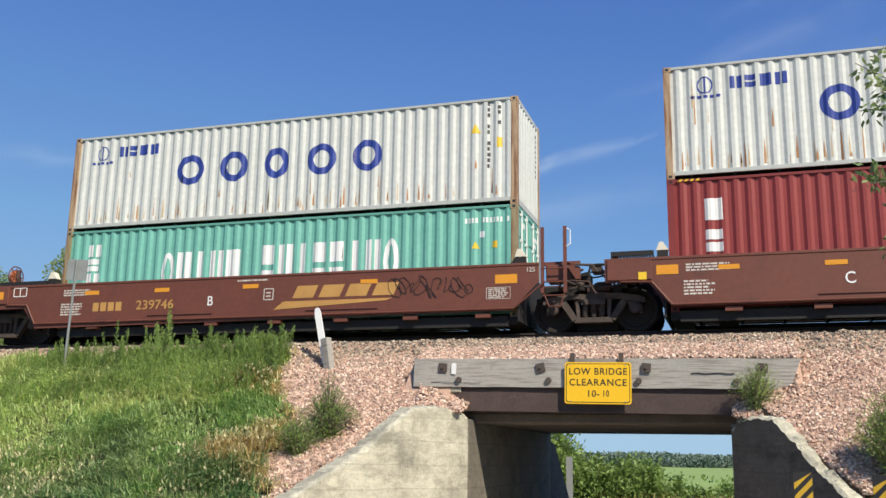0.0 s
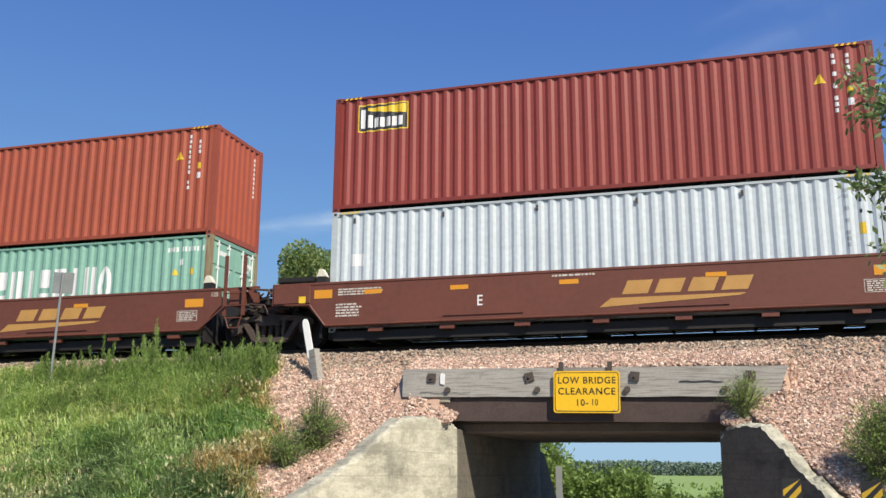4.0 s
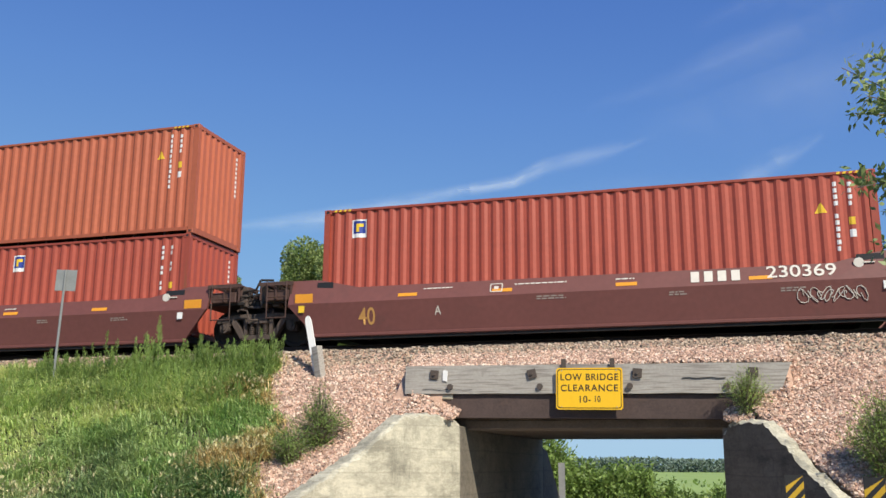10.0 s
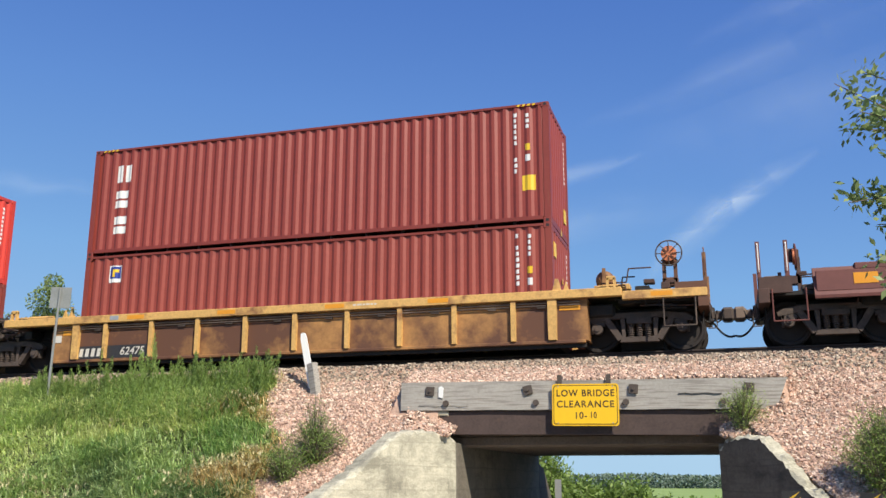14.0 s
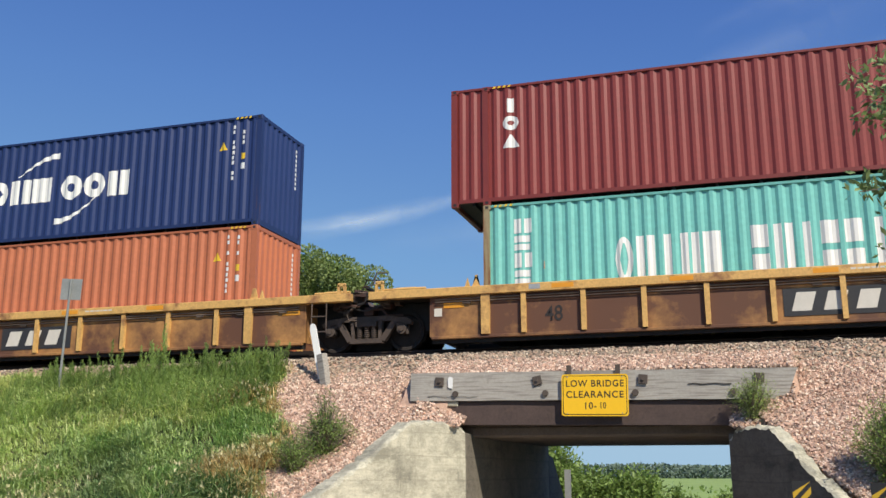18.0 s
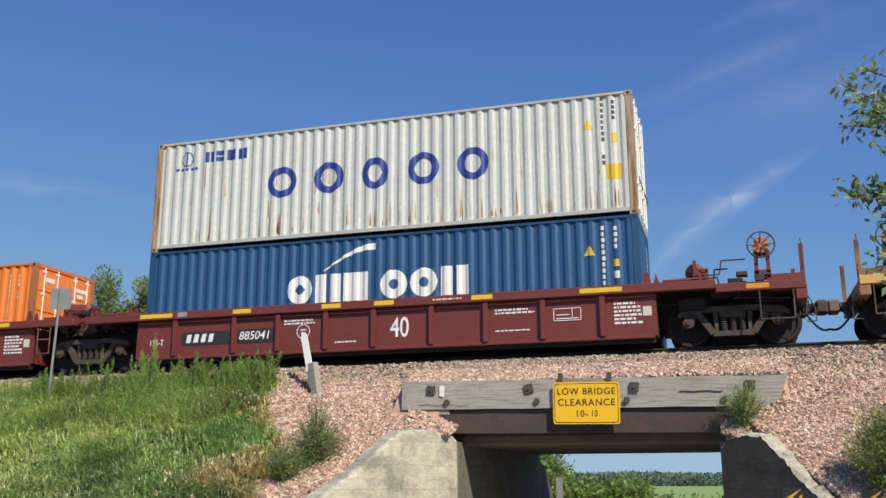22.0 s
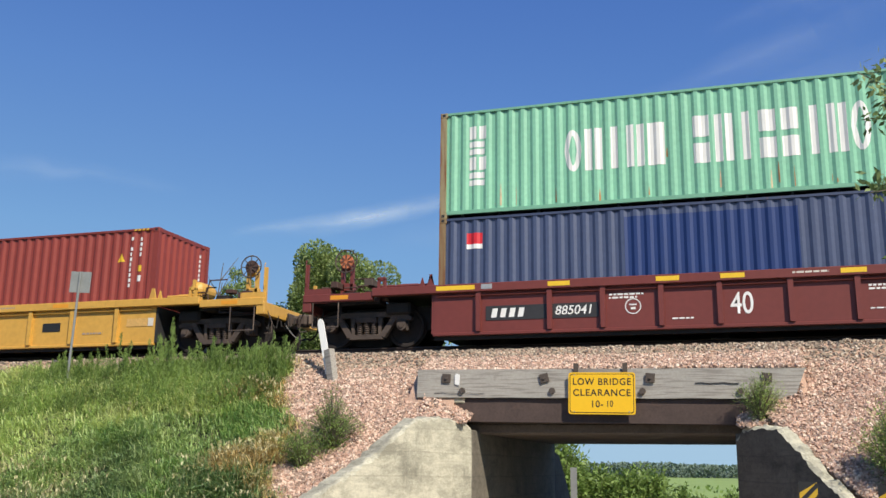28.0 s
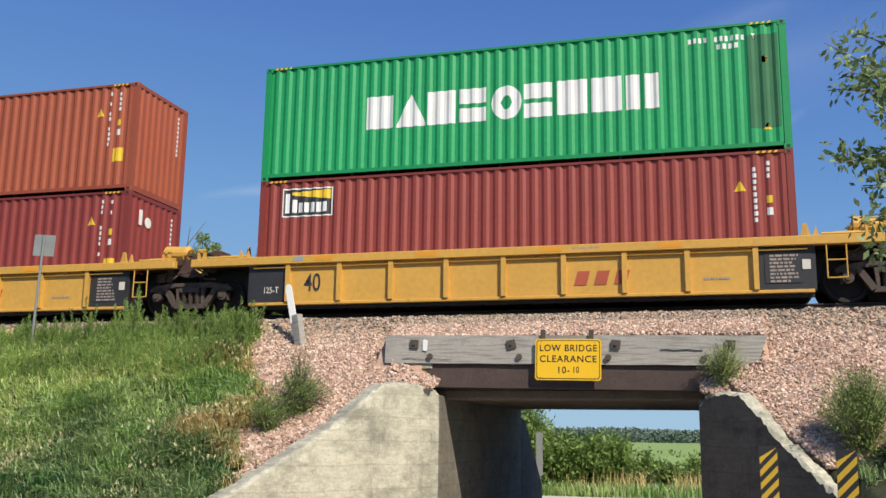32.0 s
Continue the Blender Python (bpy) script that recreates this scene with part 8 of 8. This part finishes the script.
def near_tree():
    rnd, rng = random.Random(5), np.random.default_rng(5)
    x0, y0 = 3.4, 8.6
    z0 = height(x0, y0)
    t = thing("tree", "tree with narrow green leaves overhanging the view", "tree", "trees", m=pose(x0, y0, z0))
    bm = bmesh.new()
    crown = Vector((0.2, 0.2, 4.2))
    rod(bm, (0, 0, -0.3), crown * 0.5, 0.15, 9, 0.12)
    rod(bm, crown * 0.5, crown, 0.12, 9, 0.08)
    part("trunk", bm, M["bark"], t)
    bm = bmesh.new()
    cs, ds = [], []
    tips = [(1.02, 8.1, 5.93), (1.10, 8.2, 5.55), (1.18, 8.0, 5.62), (1.04, 8.1, 4.88), (1.14, 8.3, 5.02), (1.25, 8.2, 4.70), (1.22, 8.3, 4.45), (1.28, 8.4, 6.15), (1.35, 8.0, 5.3), (1.32, 8.5, 5.75), (1.4, 8.3, 4.95), (1.28, 8.2, 4.20)]
    while len(tips) < 46:
        a = rnd.uniform(0, math.tau)
        r = rnd.uniform(0.6, 2.0)
        q = (x0 + r * math.cos(a), y0 + r * math.sin(a), rnd.uniform(4.0, 8.2))
        if q[0] > 1.32:
            tips.append(q)
    for k, tip in enumerate(tips):
        tip = Vector(tip) - Vector((x0, y0, z0))
        foot = Vector((0.15, 0.1, rnd.uniform(2.6, 4.2)))
        mid = foot.lerp(tip, 0.55) + Vector((0, 0, 0.25))
        rod(bm, foot, mid, 0.028, 5, 0.014)
        rod(bm, mid, tip, 0.012, 4, 0.004)
        for j in range(170):
            f = rnd.uniform(0.3, 1.0)
            p = mid.lerp(tip, f)
            q = Vector((rnd.gauss(0, 1), rnd.gauss(0, 1), rnd.gauss(-0.1, 0.8))).normalized()
            cs.append(p + q * rnd.uniform(0.0, 0.16))
            ds.append(q)
    part("branching", bm, M["bark"], t)
    v, f = leaf_cloud(cs, ds, 0.085, rng, 2.2)
    o = mesh_object("crown", v, f, NEAR_LEAF)
    o.parent = t


def far_woods():
    rnd, rng = random.Random(6), np.random.default_rng(6)
    cs, ds = [], []
    for k in range(42000):
        x = rnd.uniform(-330, 170)
        y = 470 + rnd.uniform(0, 30)
        top = 6.6 + 1.0 * noise.noise((x * 0.03, 0, 0)) + 0.9 * noise.noise((x * 0.25, 0, 3))
        cs.append((x, y, rnd.uniform(0, 1) ** 0.8 * top - 0.8))
        ds.append((rnd.gauss(0, 1), rnd.gauss(-0.5, 1), rnd.gauss(0.5, 1)))
    v, f = leaf_cloud(cs, ds, 1.3, rng, 1.2)
    tagged(mesh_object("distant_woods", v, f, M["far_wood"]), "long hazy line of distant woods", "woods", kind="stuff")
    cs, ds = [], []
    for k in range(900):
        x, y = rnd.uniform(-60, 20), 120 + rnd.uniform(0, 40)
        if noise.noise((x * 0.1, y * 0.05, 8)) < 0.1:
            continue
        cs.append((x, y, rnd.uniform(-0.2, 0.5)))
        ds.append((rnd.gauss(0, 1), rnd.gauss(-0.5, 1), rnd.gauss(0.8, 1)))
    v, f = leaf_cloud(cs, ds, 0.6, rng, 1.4)
    tagged(mesh_object("field_weeds", v, f, SHRUB), "low green growth scattered along a field edge", "weeds", kind="stuff")


make_plants()


# ---- thin high cloud ----
def streak_mat(name, strength, scale):
    m = bpy.data.materials.new(name)
    m.use_nodes = True
    n, l = m.node_tree.nodes, m.node_tree.links
    b = n["Principled BSDF"]
    b.inputs["Base Color"].default_value, b.inputs["Roughness"].default_value = (0.9, 0.9, 0.9, 1), 1.0
    uv, sep = n.new("ShaderNodeUVMap"), n.new("ShaderNodeSeparateXYZ")
    l.new(uv.outputs[0], sep.inputs[0])

    def hump(sock, power):
        a = n.new("ShaderNodeMath")
        a.operation = "PINGPONG"
        a.inputs[1].default_value = 0.5
        l.new(sock, a.inputs[0])
        d = n.new("ShaderNodeMath")
        d.operation = "MULTIPLY"
        d.inputs[1].default_value = 2.0
        l.new(a.outputs[0], d.inputs[0])
        p = n.new("ShaderNodeMath")
        p.operation = "POWER"
        p.inputs[1].default_value = power
        l.new(d.outputs[0], p.inputs[0])
        return p.outputs[0]

    mp = n.new("ShaderNodeMapping")
    mp.inputs["Scale"].default_value = (scale, scale * 0.35, 1)
    l.new(uv.outputs[0], mp.inputs["Vector"])
    tex = n.new("ShaderNodeTexNoise")
    tex.inputs["Scale"].default_value, tex.inputs["Detail"].default_value = 3.0, 6
    l.new(mp.outputs[0], tex.inputs["Vector"])
    rg = n.new("ShaderNodeMapRange")
    rg.inputs["From Min"].default_value, rg.inputs["From Max"].default_value = 0.3, 0.7
    rg.inputs["To Max"].default_value = strength
    l.new(tex.outputs["Fac"], rg.inputs["Value"])
    prod = rg.outputs[0]
    for s in (hump(sep.outputs[0], 0.8), hump(sep.outputs[1], 1.6)):
        q = n.new("ShaderNodeMath")
        q.operation = "MULTIPLY"
        l.new(prod, q.inputs[0])
        l.new(s, q.inputs[1])
        prod = q.outputs[0]
    l.new(prod, b.inputs["Alpha"])
    return m


def streak(points, wide, material):
    """A ribbon of thin cloud far off; points of (x, z, share of the width) at one distance."""
    Y = 2600.0
    bm = bmesh.new()
    uvl = bm.loops.layers.uv.new("UVMap")
    n = len(points)
    rows = []
    for k, (x, z, w) in enumerate(points):
        a, b = points[max(0, k - 1)], points[min(n - 1, k + 1)]
        d = Vector((b[0] - a[0], 0, b[1] - a[1])).normalized()
        s = Vector((-d.z, 0, d.x)) * wide * w * 0.5
        c = Vector((x, Y, z))
        rows.append((bm.verts.new(c - s), bm.verts.new(c + s), k / (n - 1)))
    for p, q in zip(rows, rows[1:]):
        f = bm.faces.new((p[0], q[0], q[1], p[1]))
        for lp, uv in zip(f.loops, ((p[2], 0), (q[2], 0), (q[2], 1), (p[2], 1))):
            lp[uvl].uv = uv
    tagged(part("thin_cloud", bm, material), "thin white streak of high cloud", "cloud", kind="structure")


STREAK, SOFT, FAINT = streak_mat("cloud_streak", 0.62, 1.1), streak_mat("soft_cloud_streak", 0.58, 0.9), streak_mat("faint_cloud", 0.15, 1.0)
VEIL = streak_mat("thin_cloud_veil", 0.12, 0.8)
streak([(-1122, 722, 0.5), (-939, 767, 0.8), (-762, 793, 0.7), (-581, 810, 0.7), (-489, 846, 0.9), (-357, 869, 1), (-188, 908, 0.5)], 75, STREAK)
streak([(-197, 529, 0.6), (-103, 634, 1), (21, 738, 1), (142, 808, 0.8), (274, 877, 0.4)], 110, SOFT)
streak([(-380, 1000, 0.3), (-250, 1030, 0.6), (-113, 1058, 0.8), (54, 1125, 1), (230, 1190, 1.2), (398, 1255, 1.4), (700, 1350, 1.5)], 150, VEIL)
streak([(-250, 860, 0.6), (50, 960, 1), (350, 1060, 1), (800, 1150, 1)], 420, VEIL)
streak([(-2798, 1046, 1), (-2373, 1021, 1), (-2112, 985, 0.6), (-1728, 880, 0.5)], 130, FAINT)
streak([(-1046, 668, 1), (-675, 680, 1), (-265, 736, 1), (40, 746, 0.7)], 170, FAINT)
streak([(-1561, 726, 0.6), (-1207, 734, 1), (-947, 766, 1), (-716, 797, 0.6)], 90, SOFT)
streak([(-60, 1210, 0.5), (238, 1300, 1), (604, 1400, 1)], 160, VEIL)


# ---- what moves ----
def motions():
    for ob, x, y, z in MOVING:
        walk(ob, [(t, pose(x + train_x(t), y, z)) for t in range(0, 33)])
    for ob, x, y, z, start in ROLLING:
        walk(ob, [(k / FPS, pose(x, y, z) @ pose(0, 0, 0, 0, start + math.degrees(train_x(k / FPS) / WHEEL_R), 0)) for k in range(0, 32 * FPS + 1)])


motions()
